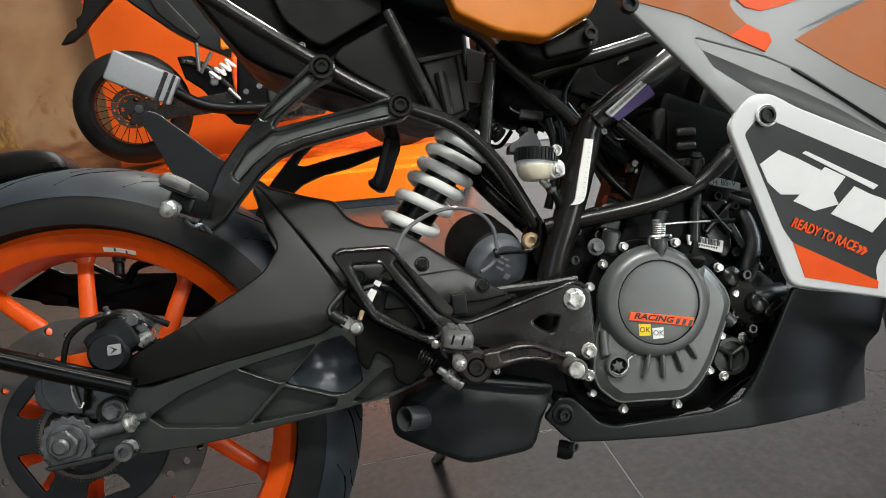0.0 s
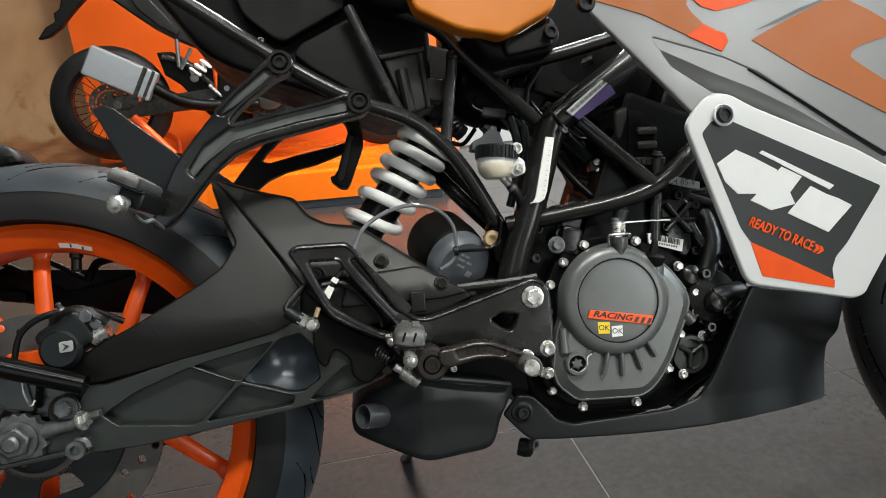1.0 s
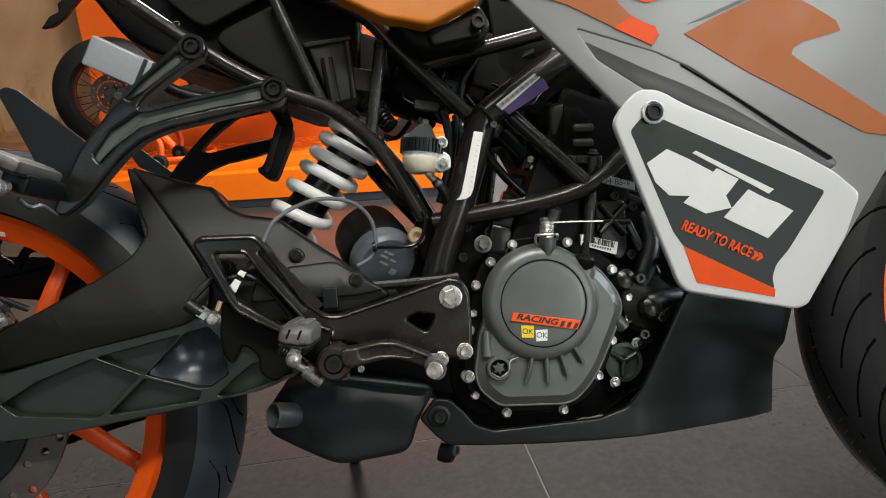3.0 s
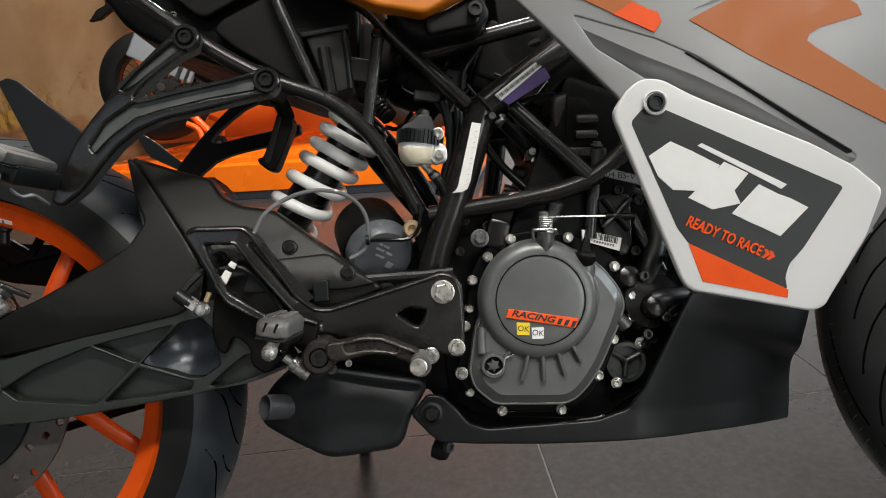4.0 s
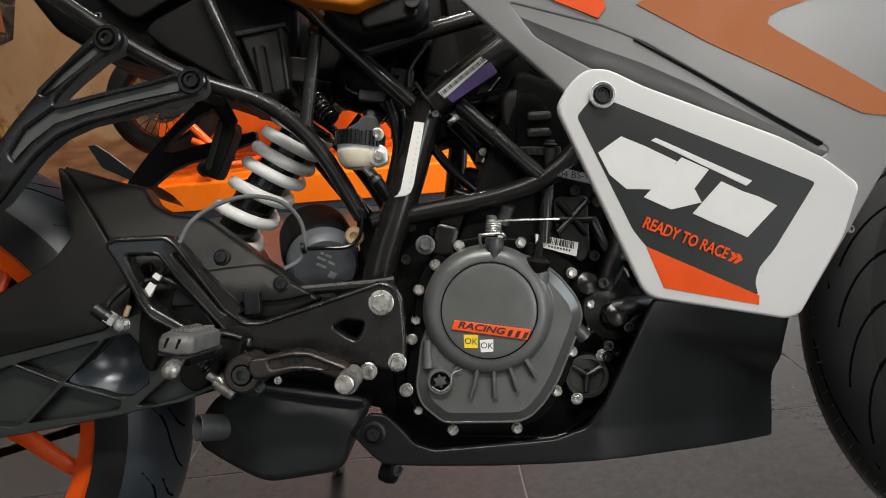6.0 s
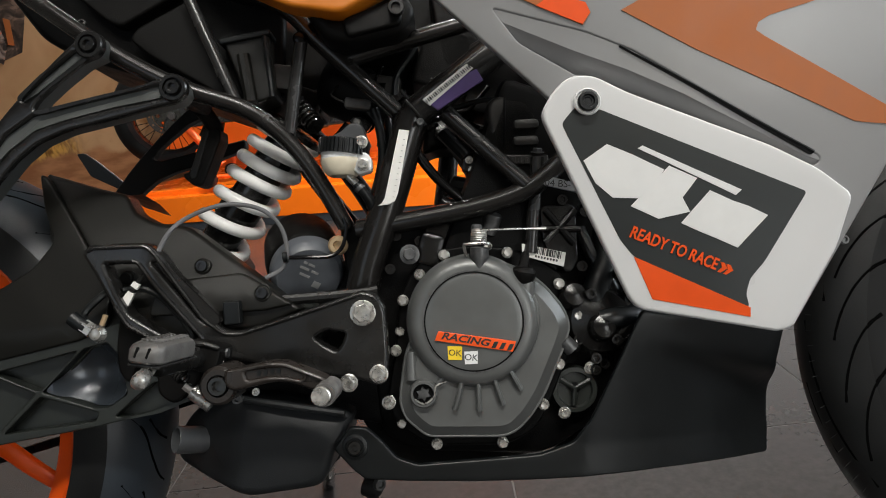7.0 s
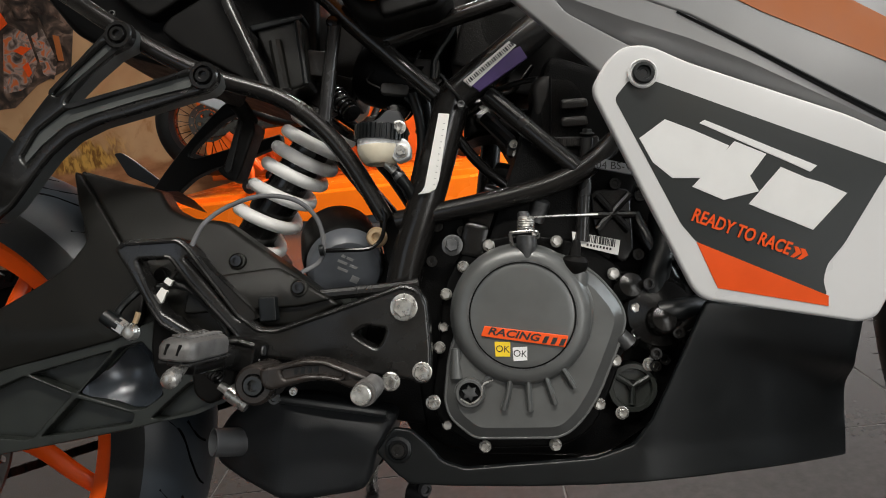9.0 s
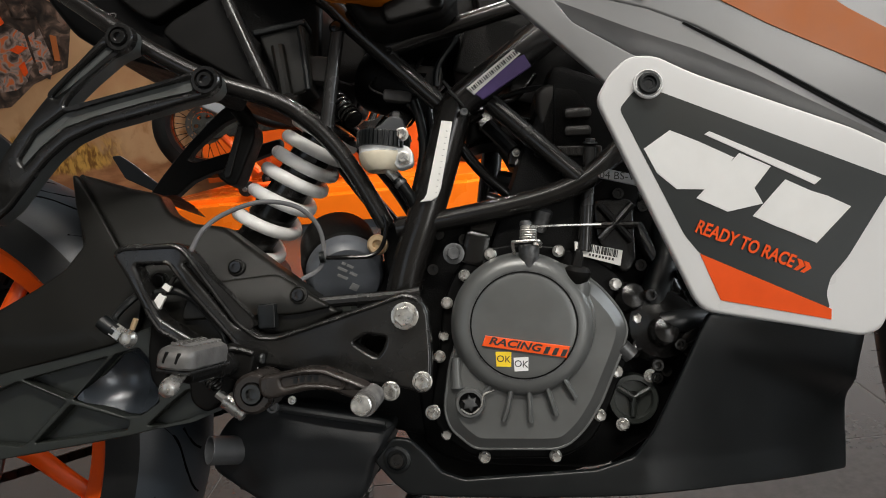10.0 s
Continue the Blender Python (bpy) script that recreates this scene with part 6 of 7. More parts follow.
for lift, poly in ((0.0012, [(0.3445, 0.5913), (0.3642, 0.6059), (0.3875, 0.5977), (0.4175, 0.5855), (0.4010, 0.5600), (0.3733, 0.5600), (0.3564, 0.5725)]),
                   (0.00125, [(0.3920, 0.6030), (0.3959, 0.6055), (0.4897, 0.5699), (0.4848, 0.5651)]),
                   (0.00128, [(0.4215, 0.5890), (0.4480, 0.5790), (0.4364, 0.5617), (0.4449, 0.5494), (0.4167, 0.5424), (0.3900, 0.5530)]),
                   (0.0013, [(0.4607, 0.5688), (0.4823, 0.5602), (0.4966, 0.5562), (0.5166, 0.5481), (0.4924, 0.5182), (0.4719, 0.5262), (0.4576, 0.5312), (0.4375, 0.5392)])):
    decal("white_mark", poly, lift, M_DWHITE, "white angular marque shape")
TA, TB = Vector((0.391, 0.531)), Vector((0.476, 0.501))
tm = TA.lerp(TB, 0.5)
slog = math.degrees(math.atan2(TB.y - TA.y, TB.x - TA.x))
part("slogan", lettering("READY TO RACE", 0.0152, facing(tm.x, fair_y(tm.x, tm.y) - 0.0062, tm.y, slog, 14.6, 2.0) @ Matrix.Diagonal((0.77, 1, 1, 1)), 0.0003, 0.0, 1.0, 0.00035), M_DORANGE, fairing, "orange slogan lettering")
for k in range(2):
    p0 = [(0.478, 0.505), (0.482, 0.504), (0.485, 0.499), (0.479, 0.495), (0.476, 0.496), (0.480, 0.500)]
    decal("slogan_arrow", [(x + 0.0058 * k, z - 0.0018 * k) for x, z in p0], 0.0012, M_DORANGE)
PB = Vector((0.344, -0.187, 0.64))
part("panel_washer", lathe([(0.0118, 0), (0.0118, 0.002), (0.0108, 0.003), (0.0096, 0.0012), (0, 0.0012)], PB, axis=(0.04, -1, 0.02), seg=36), M_WHITE, fairing)
part("panel_bolt", lathe([(0.0088, 0.001), (0.0088, 0.004), (0.0078, 0.0052), (0.0058, 0.0052), (0.0052, 0.0028), (0.0036, 0.0028), (0.0033, 0.002), (0, 0.002)], PB, axis=(0.04, -1, 0.02), seg=28), M_PLASTIC, fairing, "black panel fastener")


def band(name, poly, mat, label, lift=0.0012, corner=0.0):
    return part(name, slab(poly, -lift, -lift + 0.0008, 0.0001, (), corner, 3, fair_y), mat, fairing, label)


band("amber_band", [(0.369, 0.716), (0.395, 0.731), (0.444, 0.756), (0.469, 0.760), (0.497, 0.751), (0.529, 0.738), (0.536, 0.729), (0.497, 0.716), (0.488, 0.710), (0.487, 0.704), (0.496, 0.699), (0.560, 0.670), (0.630, 0.638), (0.664, 0.622), (0.648, 0.629), (0.586, 0.632), (0.508, 0.661), (0.437, 0.687)], M_FADED, "broad pale amber band", 0.0012)
band("grey_band", [(0.371, 0.725), (0.420, 0.749), (0.453, 0.762), (0.484, 0.787), (0.516, 0.789), (0.470, 0.761), (0.444, 0.757), (0.394, 0.733)], M_GREYBAND, "narrow grey band", 0.0012)
band("orange_band", [(0.149, 0.762), (0.172, 0.748), (0.195, 0.744), (0.247, 0.734), (0.302, 0.715), (0.337, 0.703), (0.343, 0.713), (0.338, 0.721), (0.328, 0.723), (0.312, 0.729), (0.299, 0.738), (0.292, 0.745), (0.292, 0.751), (0.281, 0.772)], M_FADED, "broad amber band", 0.0016)
band("orange_tip", [(0.296, 0.7165), (0.3365, 0.7035), (0.3425, 0.7130), (0.3378, 0.7205), (0.3280, 0.7225), (0.3125, 0.7280)], M_DORANGE, "orange-red end of the band", 0.0022)
band("orange_band", [(0.288, 0.772), (0.296, 0.752), (0.309, 0.744), (0.326, 0.741), (0.346, 0.746), (0.385, 0.760), (0.415, 0.782)], M_DORANGE, "orange-red band", 0.0016)
part("fairing_bolt", socket_bolt((0.185, -0.215, 0.74), 0.009), M_PLASTIC, fairing)
part("edge_bolt", socket_bolt((0.625, -0.090, 0.531), 0.0045), M_DULL, fairing)
part("far_fairing", slab(MAIN, 0.0, 0.005, 0.002, (), 0.006, 0, lambda x, z: -fair_y(x, z)), M_TAIL, fairing)

# ---- front wheel, turned a little
FC = Vector((0.912, 0.0, 0.445))
STEER = Matrix.Translation(FC) @ Matrix.Rotation(radians(7), 4, Vector((-0.41, 0, 0.91)))
front_wheel = part("front_wheel", lathe([(0.226, 0.046), (0.219, 0.050), (0.200, 0.042), (0.196, 0.02), (0.196, -0.02), (0.200, -0.042), (0.219, -0.050), (0.226, -0.046), (0.216, -0.03), (0.208, 0), (0.216, 0.03)], (0, 0, 0), seg=96, close=True), M_ORANGE, bike, "orange front rim")
front_wheel.matrix_basis = STEER
part("tyre", lathe(tyre_profile(0.300, 0.070, 0.052, 0.227, 0.047), (0, 0, 0), seg=120, close=True), M_RUBBER, front_wheel, "black front tyre with sweeping tread grooves and moulding whiskers")
part("tread_band", lathe(band_profile(0.300, 0.070, 0.052, 0.0006), (0, 0, 0), seg=120, close=True), M_TREAD_F, front_wheel, "dull black tread")
I4 = Matrix.Identity(4)
tread(I4, 0.300, 0.070, 0.052, range(100, 262, 13), [[(0, -76), (3, -64), (8, -52), (14, -42), (19, -36)], [(2, 20), (6, 34), (11, 50)]], front_wheel)
tread(I4, 0.300, 0.070, 0.052, range(100, 262, 40), [[(0, -6), (9, -9), (18, -14), (27, -21), (36, -28)], [(13, 6), (20, 2), (28, -4)]], front_wheel)
for k in range(46):
    for a_s in (-14, 12):
        p, q = on_tyre(I4, 0.300, 0.070, 0.052, 120 + 3.1 * k, a_s, 0.0), on_tyre(I4, 0.300, 0.070, 0.052, 120 + 3.1 * k, a_s, 0.0085)
        part("rubber_whisker", tube([p, q], 0.0004, 4, curve=False), M_RUBBER, front_wheel)
for k in range(10):
    a = radians(18 + 36 * k)
    d = Vector((math.cos(a), 0, math.sin(a)))
    part("spoke", tube([d * 0.04, d * 0.12 + Vector((0, -0.01, 0)), d * 0.202], 0.0115, 10, flat=0.7), M_ORANGE, front_wheel)
part("rim_stripe", lathe([(0.2275, -0.0492), (0.2305, -0.0505), (0.2305, -0.0495), (0.2275, -0.0482)], (0, 0, 0), axis=(0, 1, 0), seg=96, close=True), M_DWHITE, front_wheel)
part("brake_disc", slab(circle(0, 0, 0.150, 72), -0.066, -0.062, 0.0005, [circle(0, 0, 0.105, 60)]), M_DISC, front_wheel)
fork = part("fork_leg", tube([FC + Vector((0.02, -0.10, 0.0)), FC + Vector((-0.22, -0.10, 0.50))], 0.027, 20, curve=False), M_SATIN, bike, "fork leg behind the fairing")
part("fork_leg", tube([FC + Vector((0.02, 0.10, 0.0)), FC + Vector((-0.22, 0.10, 0.50))], 0.027, 20, curve=False), M_SATIN, bike, "far fork leg")
part("front_mudguard", tube([FC + Vector((0.325 * math.cos(radians(a)), 0, 0.325 * math.sin(radians(a)))) for a in range(30, 151, 12)], 0.06, 14, flat=0.3), M_PLASTIC, bike, "black front mudguard")

# ---- side stand and chain on the far side
stand = part("side_stand", tube([(0.09, 0.08, 0.26), (0.06, 0.22, 0.20), (0.04, 0.37, 0.115)], 0.010, 12), M_SATIN, bike, "black side stand")
chain_pts = [Vector((-0.385, 0.085, 0.225)).lerp(Vector((0.10, 0.085, 0.385)), k / 46) for k in range(47)]
chain_bits = [block((p.x, p.y, p.z), (0.0125, 0.014 if k % 2 else 0.009, 0.011), (0, -18, 0), 0.002) for k, p in enumerate(chain_pts)]
part("drive_chain", merge(*chain_bits), M_ENGINE, bike, "dark roller chain")


# ---------------------------------------------------------------- the showroom
M_WALL = material("taupe_wall_paint", (0.24, 0.22, 0.195), 0.7, bump=0.2, fine=200, scale=3, vary=0.05)
M_PALE = material("pale_grey_wall_paint", (0.46, 0.45, 0.445), 0.6, bump=0.2, fine=200, scale=3, vary=0.04)
M_CEIL = material("grey_ceiling_paint", (0.36, 0.355, 0.35), 0.8, bump=0.1, fine=200, scale=3, vary=0.03)
M_TILE = material("brown_grey_polished_tile", (0.0345, 0.0312, 0.0306), 0.24, bump=0.06, fine=60, scale=90, vary=0.08, spread=0.012, spec=0.42)
M_GROUT = material("grout", (0.037, 0.035, 0.0345), 0.5, bump=0.3)
M_POD = material("orange_laminate", (0.95, 0.180, 0.006), 0.25, bump=0.03, vary=0.04, scale=4)
M_BOARD = material("orange_board", (0.78, 0.115, 0.005), 0.45, bump=0.03, vary=0.05, scale=3)
M_SKIRT = material("blue_grey_skirting", (0.06, 0.07, 0.085), 0.4, bump=0.05)


def poster_material():
    """Printed scene: tan dust haze, smoky puffs, a bank of golden dry grass and red-brown ground."""
    m = bpy.data.materials.new("dusty_print")
    m.use_nodes = True
    nt = m.node_tree
    b = nt.nodes["Principled BSDF"]
    co = nt.nodes.new("ShaderNodeTexCoord")
    sep = nt.nodes.new("ShaderNodeSeparateXYZ")
    nt.links.new(co.outputs["Object"], sep.inputs[0])

    def cloud(scale, detail, stretch=(1, 1, 1), warp=0.0):
        mp = nt.nodes.new("ShaderNodeMapping")
        mp.inputs["Scale"].default_value = stretch
        nt.links.new(co.outputs["Object"], mp.inputs["Vector"])
        n = nt.nodes.new("ShaderNodeTexNoise")
        n.inputs["Scale"].default_value, n.inputs["Detail"].default_value, n.inputs["Distortion"].default_value = scale, detail, warp
        nt.links.new(mp.outputs[0], n.inputs["Vector"])
        return n.outputs[0]

    def span(value, lo, hi):
        r = nt.nodes.new("ShaderNodeMapRange")
        r.interpolation_type = "SMOOTHSTEP"
        r.inputs[1].default_value, r.inputs[2].default_value = lo, hi
        nt.links.new(value, r.inputs[0])
        return r.outputs[0]

    def calc(op, a, b2):
        n = nt.nodes.new("ShaderNodeMath")
        n.operation = op
        for socket, v in zip(n.inputs, (a, b2)):
            if isinstance(v, float):
                socket.default_value = v
            else:
                nt.links.new(v, socket)
        return n.outputs[0]

    def blend(fac, a, colour):
        x = nt.nodes.new("ShaderNodeMix")
        x.data_type = "RGBA"
        nt.links.new(fac, x.inputs[0])
        if isinstance(a, tuple):
            x.inputs[6].default_value = (*a, 1)
        else:
            nt.links.new(a, x.inputs[6])
        if isinstance(colour, tuple):
            x.inputs[7].default_value = (*colour, 1)
        else:
            nt.links.new(colour, x.inputs[7])
        return x.outputs[2]

    z = sep.outputs["Z"]
    dust = blend(span(cloud(1.6, 6, warp=0.8), 0.35, 0.70), (0.61, 0.37, 0.20), (0.48, 0.265, 0.125))
    puffs = calc("MULTIPLY", span(cloud(4.5, 7, warp=1.2), 0.52, 0.66), span(calc("MULTIPLY", z, -1.0), 0.35, 0.65))
    dust = blend(puffs, dust, (0.36, 0.15, 0.04))
    blades = span(cloud(26, 5, (1.0, 1.0, 0.45), 0.6), 0.36, 0.62)
    grass = blend(blades, (0.20, 0.085, 0.014), (0.66, 0.37, 0.085))
    edge = calc("ADD", z, calc("MULTIPLY", cloud(7.0, 6, (1, 1, 0.7), 0.5), 0.75))
    bank = calc("MULTIPLY", span(calc("MULTIPLY", edge, -1.0), 0.29, 0.42), span(calc("MULTIPLY", sep.outputs["X"], -1.0), -0.10, 0.25))
    picture = blend(bank, dust, grass)
    ground = blend(span(cloud(9, 6, (0.5, 1, 1.6)), 0.35, 0.65), (0.30, 0.12, 0.05), (0.48, 0.22, 0.10))
    low = calc("ADD", z, calc("MULTIPLY", cloud(3.0, 4), 0.30))
    picture = blend(span(calc("MULTIPLY", low, -1.0), 0.76, 0.82), picture, ground)
    nt.links.new(picture, b.inputs["Base Color"])
    b.inputs["Roughness"].default_value = 0.5
    return m


M_PRINT = poster_material()


def mottled_print(name, colours, scale):
    """Blotches of a few flat inks, as in a blurred print of machinery."""
    m = bpy.data.materials.new(name)
    m.use_nodes = True
    nt = m.node_tree
    co = nt.nodes.new("ShaderNodeTexCoord")
    n = nt.nodes.new("ShaderNodeTexNoise")
    n.inputs["Scale"].default_value, n.inputs["Detail"].default_value, n.inputs["Distortion"].default_value = scale, 3.0, 1.6
    ramp = nt.nodes.new("ShaderNodeValToRGB")
    while len(ramp.color_ramp.elements) < len(colours):
        ramp.color_ramp.elements.new(0.5)
    for e, (at, c) in zip(ramp.color_ramp.elements, colours):
        e.position, e.color = at, (*c, 1)
    nt.links.new(co.outputs["Object"], n.inputs["Vector"])
    nt.links.new(n.outputs[0], ramp.inputs[0])
    nt.links.new(ramp.outputs[0], nt.nodes["Principled BSDF"].inputs["Base Color"])
    nt.nodes["Principled BSDF"].inputs["Roughness"].default_value = 0.5
    return m


M_INK_DARK = mottled_print("dark_machine_print", ((0.30, (0.012, 0.009, 0.008)), (0.45, (0.045, 0.030, 0.024)), (0.56, (0.10, 0.066, 0.05)), (0.66, (0.26, 0.17, 0.13))), 7.0)
M_INK_PALE = mottled_print("pale_machine_print", ((0.34, (0.030, 0.022, 0.020)), (0.44, (0.17, 0.12, 0.10)), (0.54, (0.36, 0.29, 0.26)), (0.62, (0.62, 0.15, 0.04))), 9.0)


def room_part(name, centre, size, mat, label, bevel=0.0, kind="structure", category="", turn=(0, 0, 0)):
    me = bpy.data.meshes.new(name)
    bm = block((0, 0, 0), size, (0, 0, 0), bevel)
    bm.to_mesh(me)
    bm.free()
    me.materials.append(mat)
    ob = new(name, me)
    ob.matrix_world = pose(*centre, *turn)
    return tagged(ob, label, category or name.split("_")[0], kind=kind)


floor = room_part("floor", (0, 1.1, -0.0518), (9.4, 8.6, 0.1), M_GROUT, "brown-grey polished tile floor with thin joints")
# ceiling, side and front walls are unseen, added to set the bounce light
room_part("ceiling", (0, 1.1, 3.05), (9.4, 8.6, 0.1), M_CEIL, "unseen grey ceiling added to bounce light")
room_part("wall_north", (0, 5.35, 1.5), (9.4, 0.1, 3.0), M_PALE, "pale grey back wall behind the display")
room_part("wall_west", (-4.75, 1.1, 1.5), (0.1, 8.6, 3.0), M_WALL, "unseen taupe side wall added to close the room")
for nm, c_, s_ in (("wall_east_sill", (4.75, 1.1, 0.15), (0.1, 8.6, 0.3)), ("wall_east_head", (4.75, 1.1, 2.85), (0.1, 8.6, 0.3)), ("wall_east_end", (4.75, 4.2, 1.5), (0.1, 2.4, 2.4)), ("wall_east_corner", (4.75, -1.7, 1.5), (0.1, 3.0, 2.4))):
    room_part(nm, c_, s_, M_WALL, "unseen taupe side wall added round the light opening")
for nm, c_, s_ in (("wall_south_sill", (0, -3.25, 0.15), (9.4, 0.1, 0.3)), ("wall_south_head", (0, -3.25, 2.95), (9.4, 0.1, 0.1)), ("wall_south_end", (-3.45, -3.25, 1.6), (2.5, 0.1, 2.6)), ("wall_south_pier", (0.8, -3.25, 1.6), (2.6, 0.1, 2.6)), ("wall_south_corner", (4.25, -3.25, 1.6), (0.9, 0.1, 2.6))):
    room_part(nm, c_, s_, M_WALL, "unseen taupe front wall added round two light openings")

# poster on the back wall: dusty riding ground with a machine in plain shapes
poster = room_part("poster", (-3.0, 5.285, 1.35), (3.2, 0.02, 2.6), M_PRINT, "large wall poster of dusty ground in tan and brown", 0.002, "", "poster")
POSTER_SHAPES = (
    ([(-3.965, 2.110), (-3.520, 1.980), (-3.409, 1.800), (-3.165, 1.640), (-3.309, 1.235), (-3.644, 1.144), (-3.899, 0.993), (-4.325, 1.000)], M_INK_DARK),
    ([(-3.826, 1.571), (-3.700, 1.600), (-3.616, 1.540), (-3.593, 1.317), (-3.700, 1.160), (-3.808, 1.120), (-3.966, 1.117)], M_INK_PALE),
    ([(-3.580, 1.520), (-3.470, 1.560), (-3.410, 1.300), (-3.480, 1.160), (-3.560, 1.220)], M_INK_PALE),
    ([(-3.481, 1.697), (-3.330, 1.640), (-3.252, 1.560), (-3.300, 1.489), (-3.420, 1.471)], M_INK_DARK),
    ([(-3.766, 1.430), (-3.690, 1.460), (-3.598, 1.430), (-3.700, 1.390)], M_DORANGE),
    ([(-3.720, 1.300), (-3.660, 1.330), (-3.650, 1.240), (-3.690, 1.210)], M_DORANGE),
    ([(-3.380, 1.500), (-3.330, 1.480), (-3.340, 1.290), (-3.390, 1.300)], M_FADED),
    ([(-3.700, 1.830), (-3.560, 1.780), (-3.500, 1.640), (-3.640, 1.660)], M_INK_DARK),
    ([(-3.860, 1.720), (-3.790, 1.770), (-3.740, 1.640), (-3.820, 1.600)], M_DORANGE))
for poly, mt in POSTER_SHAPES:
    depth_ = 5.270 - 0.004 * len(poster.children)
    sh = part("poster_shape", slab(poly, depth_ - 0.003, depth_, 0.0005), mt, poster)
    sh.matrix_parent_inverse = poster.matrix_world.inverted()

# display platform in two tiers, with a board behind it
POD = -7.5
platform = new("display_platform")
platform.matrix_world = pose(-0.4, 3.42, 0, 0, 0, POD)
tagged(platform, "low two-step orange display platform with dark skirting", "platform")
part("skirting", block((-0.455, 0.75, 0.022), (2.19, 1.5, 0.044), (0, 0, 0), 0.002), M_SKIRT, platform)
part("lower_step", block((-0.45, 0.745, 0.115), (2.22, 1.53, 0.142), (0, 0, 0), 0.004), M_POD, platform)
part("upper_step", block((-0.45, 0.74, 0.198), (2.10, 1.3, 0.036), (0, 0, 0), 0.004), M_POD, platform)
board = room_part("display_board", (-0.865, 4.95, 1.25), (2.57, 0.04, 2.1), M_BOARD, "tall plain orange display board", 0.003, "", "board", (0, 0, -1))

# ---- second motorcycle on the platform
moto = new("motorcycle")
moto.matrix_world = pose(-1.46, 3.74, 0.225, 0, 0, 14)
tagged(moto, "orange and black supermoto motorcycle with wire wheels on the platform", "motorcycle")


def wire_wheel(x, z, R, parent):
    w = part("wire_wheel", lathe([(R - 0.092, 0.034), (R - 0.104, 0.026), (R - 0.110, 0), (R - 0.104, -0.026), (R - 0.092, -0.034), (R - 0.098, 0)], (x, 0, z), seg=64, close=True), M_SATIN, parent, "black wire-spoked wheel")
    part("tyre", lathe(tyre_profile(R, 0.088, 0.07, R - 0.100, 0.05), (x, 0, z), seg=72, close=True), M_RUBBER, w)
    part("hub", lathe([(0.03, -0.05), (0.045, -0.045), (0.03, -0.02), (0.03, 0.02), (0.045, 0.045), (0.03, 0.05)], (x, 0, z)), M_SATIN, w)
    part("brake_disc", slab(circle(x, z, 0.105, 48), -0.07, -0.066, 0.0005, [circle(x, z, 0.075, 40)] + [circle(x + 0.09 * math.cos(radians(30 * k)), z + 0.09 * math.sin(radians(30 * k)), 0.006, 8) for k in range(12)]), M_DISC, w)
    part("disc_carrier", slab(circle(x, z, 0.07, 40), -0.07, -0.06, 0.001, [circle(x + 0.048 * math.cos(radians(60 * k)), z + 0.048 * math.sin(radians(60 * k)), 0.011, 10) for k in range(6)]), M_SATIN, w)
    for k in range(32):
        a, b2 = radians(11.25 * k), radians(11.25 * k + (22 if k % 2 else -22))
        yy = -0.04 if k % 4 < 2 else 0.04
        part("wire_spoke", tube([(x + 0.04 * math.cos(b2), yy, z + 0.04 * math.sin(b2)), (x + (R - 0.105) * math.cos(a), 0, z + (R - 0.105) * math.sin(a))], 0.0022, 5, curve=False), M_SATIN, w)
    return w


HZ = 0.345
wire_wheel(0.0, 0.400, 0.300, moto)
wire_wheel(1.47, 0.291, 0.300, moto)
silencer = part("silencer", block((0.10, -0.20, HZ + 0.20), (0.33, 0.10, 0.155), (0, 31, 0), 0.012), M_SILVER, moto, "square brushed aluminium silencer")
part("silencer_strap", block((0.18, -0.20, HZ + 0.143), (0.022, 0.108, 0.168), (0, 31, 0), 0.004), M_SATIN, silencer)
part("silencer_strap", block((0.215, -0.20, HZ + 0.122), (0.016, 0.108, 0.168), (0, 31, 0), 0.004), M_SATIN, silencer)
part("link_pipe", tube([(0.23, -0.19, HZ + 0.12), (0.36, -0.18, HZ + 0.03), (0.52, -0.16, HZ - 0.01), (0.75, -0.16, HZ - 0.03)], 0.030, 14), M_ENGINE, silencer)
part("swing_arm", slab([(-0.03, HZ - 0.03), (0.0, HZ + 0.04), (0.30, HZ + 0.07), (0.60, HZ + 0.09), (0.60, HZ - 0.02), (0.3, HZ - 0.02)], -0.11, -0.07, 0.006, (), 0.02), M_SATIN, moto)
part("engine", block((0.72, 0, HZ + 0.13), (0.34, 0.28, 0.34), (0, 10, 0), 0.03), M_ENGINE, moto)
part("orange_link", tube([(0.10, -0.13, HZ - 0.02), (0.26, -0.14, HZ - 0.24)], 0.022, 10, curve=False), M_ORANGE, moto)
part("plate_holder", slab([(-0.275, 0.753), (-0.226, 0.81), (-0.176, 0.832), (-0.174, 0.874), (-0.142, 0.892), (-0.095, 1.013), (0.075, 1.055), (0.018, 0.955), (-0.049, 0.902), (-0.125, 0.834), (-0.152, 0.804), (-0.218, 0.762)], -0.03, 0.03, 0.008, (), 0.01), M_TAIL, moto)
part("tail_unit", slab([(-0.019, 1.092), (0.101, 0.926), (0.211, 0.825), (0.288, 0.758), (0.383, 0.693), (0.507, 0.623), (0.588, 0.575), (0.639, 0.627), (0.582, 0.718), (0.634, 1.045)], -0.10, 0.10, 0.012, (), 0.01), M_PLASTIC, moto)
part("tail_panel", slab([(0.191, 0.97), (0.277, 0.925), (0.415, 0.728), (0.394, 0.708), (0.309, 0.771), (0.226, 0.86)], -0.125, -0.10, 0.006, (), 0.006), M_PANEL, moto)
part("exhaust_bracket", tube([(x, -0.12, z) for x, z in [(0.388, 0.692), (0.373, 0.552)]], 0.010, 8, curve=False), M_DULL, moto)
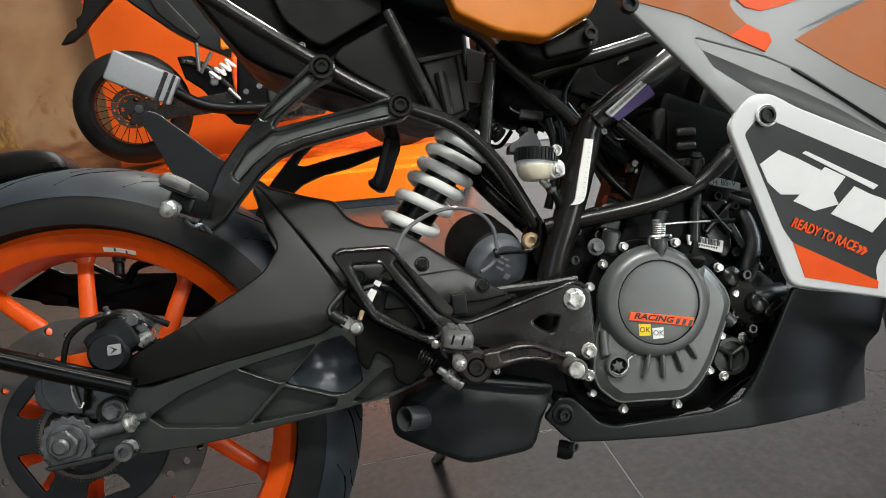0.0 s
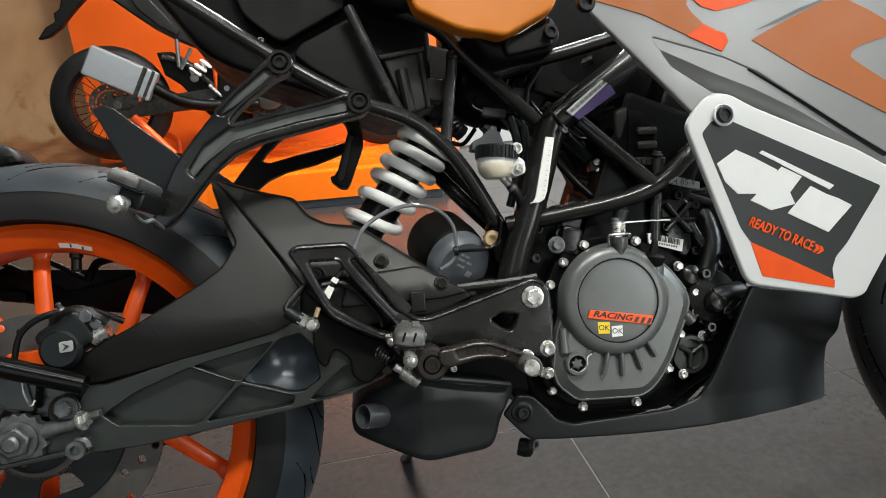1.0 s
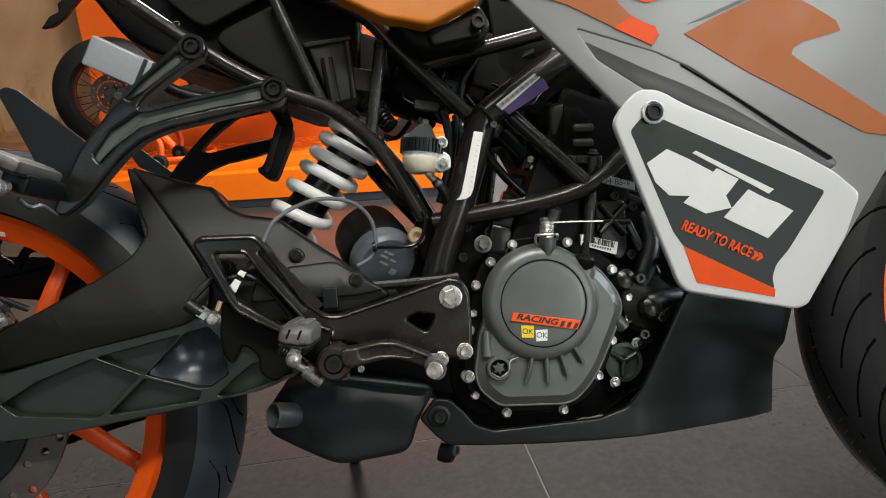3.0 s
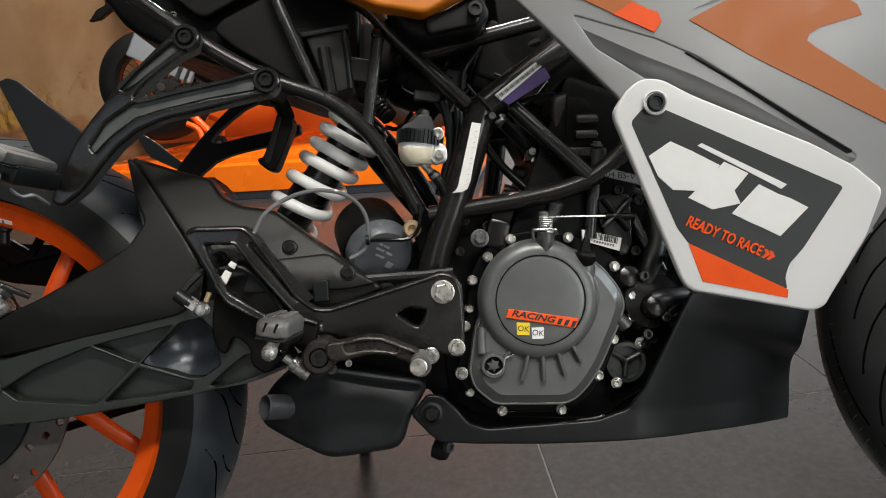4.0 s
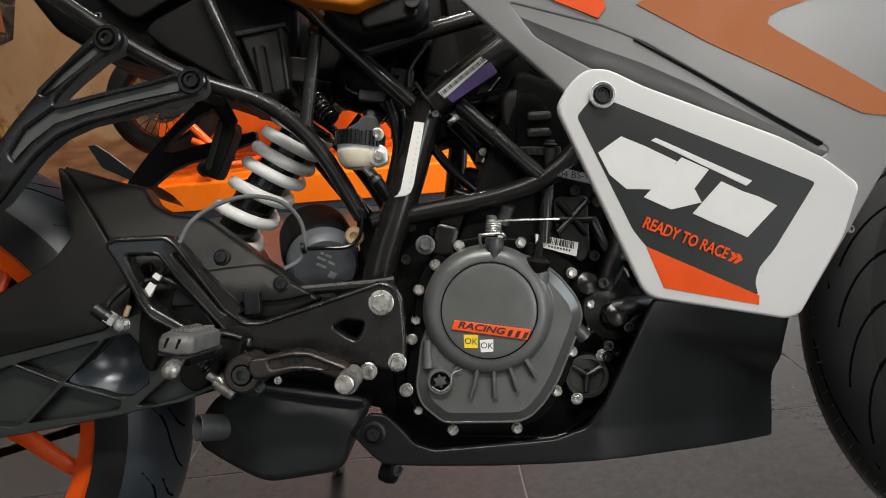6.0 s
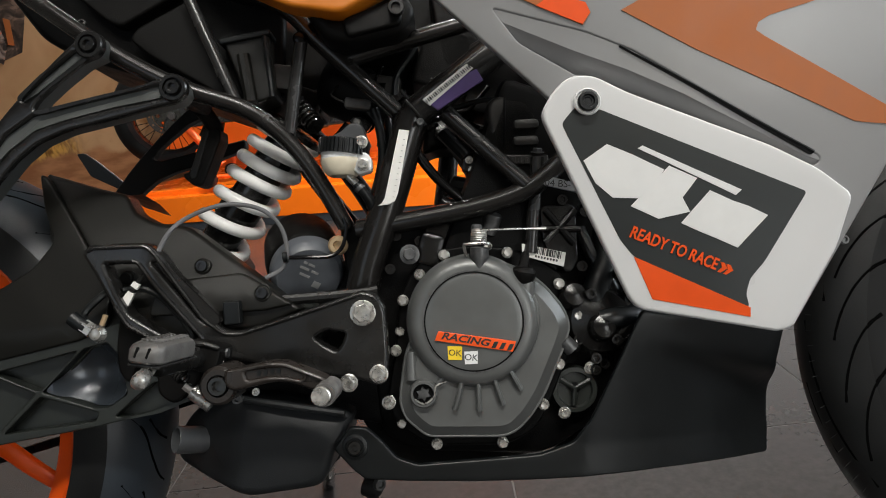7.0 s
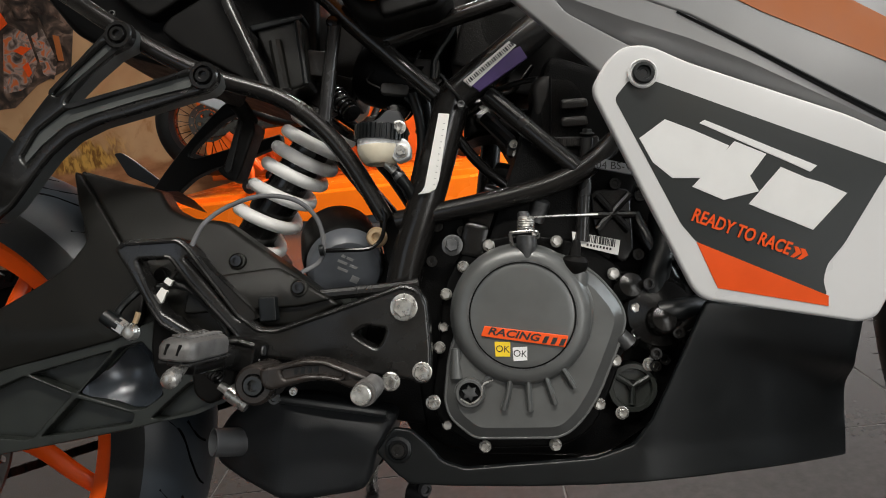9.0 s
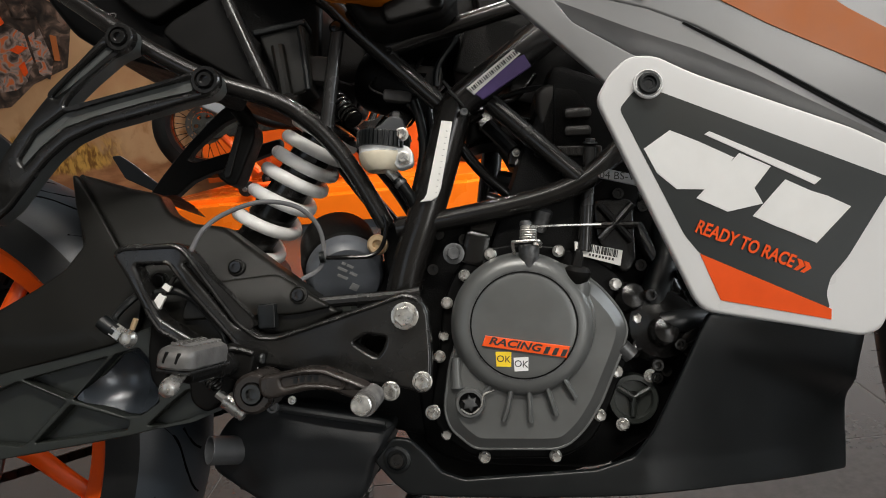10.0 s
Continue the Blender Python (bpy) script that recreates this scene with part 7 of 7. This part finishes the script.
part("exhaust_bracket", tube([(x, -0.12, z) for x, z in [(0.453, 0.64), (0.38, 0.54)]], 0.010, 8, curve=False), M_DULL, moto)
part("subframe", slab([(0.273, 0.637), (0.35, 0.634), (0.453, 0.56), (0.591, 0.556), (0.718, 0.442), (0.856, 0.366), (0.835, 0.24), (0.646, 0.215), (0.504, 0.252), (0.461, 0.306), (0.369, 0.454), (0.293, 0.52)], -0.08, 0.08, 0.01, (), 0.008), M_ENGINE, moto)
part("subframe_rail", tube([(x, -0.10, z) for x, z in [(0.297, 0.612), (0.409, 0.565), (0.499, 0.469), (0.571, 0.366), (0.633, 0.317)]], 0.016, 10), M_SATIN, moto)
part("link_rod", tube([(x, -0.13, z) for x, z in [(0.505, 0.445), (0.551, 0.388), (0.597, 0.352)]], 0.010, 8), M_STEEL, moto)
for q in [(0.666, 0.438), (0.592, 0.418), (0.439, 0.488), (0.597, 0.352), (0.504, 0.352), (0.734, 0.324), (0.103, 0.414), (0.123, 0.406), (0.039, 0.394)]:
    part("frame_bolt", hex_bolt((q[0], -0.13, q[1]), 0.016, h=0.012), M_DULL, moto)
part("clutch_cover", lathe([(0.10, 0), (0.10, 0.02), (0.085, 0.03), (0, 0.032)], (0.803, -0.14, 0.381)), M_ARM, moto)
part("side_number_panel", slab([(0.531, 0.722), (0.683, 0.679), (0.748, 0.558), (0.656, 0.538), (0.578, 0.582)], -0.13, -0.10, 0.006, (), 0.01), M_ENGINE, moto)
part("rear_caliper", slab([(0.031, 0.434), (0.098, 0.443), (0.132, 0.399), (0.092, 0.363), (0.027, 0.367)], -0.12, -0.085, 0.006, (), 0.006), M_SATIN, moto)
part("seat", slab([(0.2, HZ + 0.70), (0.95, HZ + 0.58), (1.0, HZ + 0.66), (0.9, HZ + 0.70), (0.3, HZ + 0.80)], -0.11, 0.11, 0.02, (), 0.02), M_PLASTIC, moto)
part("side_panel", slab([(0.5, HZ + 0.3), (0.8, HZ + 0.32), (0.95, HZ + 0.55), (0.55, HZ + 0.6)], -0.13, -0.10, 0.01, (), 0.02), M_TANK, moto)
part("spring", coil((0.548, -0.12, 0.578), (0.426, -0.12, 0.506), 0.026, 0.009, 4, 16, 8), M_SPRING, moto)
part("tank", slab([(0.85, HZ + 0.55), (1.15, HZ + 0.50), (1.25, HZ + 0.68), (1.0, HZ + 0.78)], -0.14, 0.14, 0.03, (), 0.03), M_TANK, moto)
part("radiator_shroud", slab([(1.0, HZ + 0.28), (1.18, HZ + 0.22), (1.24, HZ + 0.58), (1.02, HZ + 0.60)], -0.17, -0.14, 0.01, (), 0.03), M_TANK, moto)
part("frame_tube", tube([(0.55, -0.10, HZ + 0.02), (0.62, -0.11, HZ + 0.36), (1.05, -0.08, HZ + 0.48), (1.2, -0.03, HZ + 0.58)], 0.022, 12), M_ORANGE, moto)
part("frame_tube", tube([(0.6, -0.10, HZ - 0.02), (0.85, -0.10, HZ - 0.09), (1.0, -0.08, HZ + 0.12), (1.18, -0.03, HZ + 0.52)], 0.02, 12), M_SATIN, moto)
for sy in (-0.09, 0.09):
    part("fork_leg", tube([(1.47, sy, HZ), (1.24, sy, HZ + 0.62)], 0.028, 14, curve=False), M_SATIN, moto)
part("fork_guard", slab([(1.36, HZ + 0.05), (1.46, HZ - 0.02), (1.44, HZ + 0.18), (1.34, HZ + 0.36), (1.30, HZ + 0.32)], -0.14, -0.12, 0.005, (), 0.015), M_DORANGE, moto)
part("fork_guard_band", slab([(1.37, HZ + 0.10), (1.45, HZ + 0.07), (1.44, HZ + 0.11), (1.36, HZ + 0.145)], -0.144, -0.139, 0.001), M_PAPER, moto)
part("skid_plate", slab([(0.7, HZ - 0.10), (1.0, HZ - 0.10), (1.1, HZ + 0.08), (1.05, HZ + 0.10), (0.95, HZ - 0.03), (0.7, HZ - 0.05)], -0.12, 0.12, 0.006, (), 0.01), M_SATIN, moto)

# paddock stand beside its rear wheel
TOP = 0.216
stand2 = new("paddock_stand")
stand2.matrix_world = pose(-1.23, 3.60, TOP, 0, 0, 0)
tagged(stand2, "orange tubular paddock stand with black rollers on the platform", "stand")
for sx, sy in ((0.0, 0.0), (-0.07, 0.50)):
    part("stand_leg", tube([(sx, sy, 0.05), (sx + 0.015, sy, 0.12), (sx + 0.0, sy, 0.17), (sx - 0.05, sy, 0.20)], 0.016, 12), M_ORANGE, stand2)
    part("roller", lathe([(0.0, -0.022), (0.036, -0.022), (0.042, -0.016), (0.042, 0.016), (0.036, 0.022), (0.014, 0.022), (0.012, 0.028), (0, 0.028)], (sx, sy - 0.02, 0.042), seg=24), M_RUBBER, stand2)
    part("roller_cap", lathe([(0.014, 0), (0.014, 0.006), (0.010, 0.009), (0, 0.009)], (sx, sy - 0.046, 0.042), seg=16), M_DULL, stand2)
part("cross_bar", tube([(0.0, 0.0, 0.055), (0.16, 0.06, 0.05), (0.20, 0.25, 0.05), (0.14, 0.44, 0.05), (-0.07, 0.50, 0.055)], 0.012, 12), M_ORANGE, stand2)

# ---- floor tiles, each its own piece
TILE, TURN_T, JOINT = 0.57, 5.5, 0.003
tile_bm = block((0, 0, 0), (TILE - JOINT, TILE - JOINT, 0.01), (0, 0, 0), 0.001)
tile_me = bpy.data.meshes.new("tile")
tile_bm.to_mesh(tile_me)
tile_bm.free()
tile_me.materials.append(M_TILE)
tile_base = pose(0.322, 1.03, -0.0056, 0, 0, TURN_T)
for i in range(-8, 7):
    for j in range(-7, 7):
        m4 = tile_base @ pose((i + 0.5) * TILE, (j + 0.62) * TILE, 0)
        p = m4.translation
        if -4.35 < p.x < 4.35 and -2.85 < p.y < 5.0:
            tl = new("tile", tile_me)
            tl.parent = floor
            tl.matrix_parent_inverse = floor.matrix_world.inverted()
            tl.matrix_basis = m4
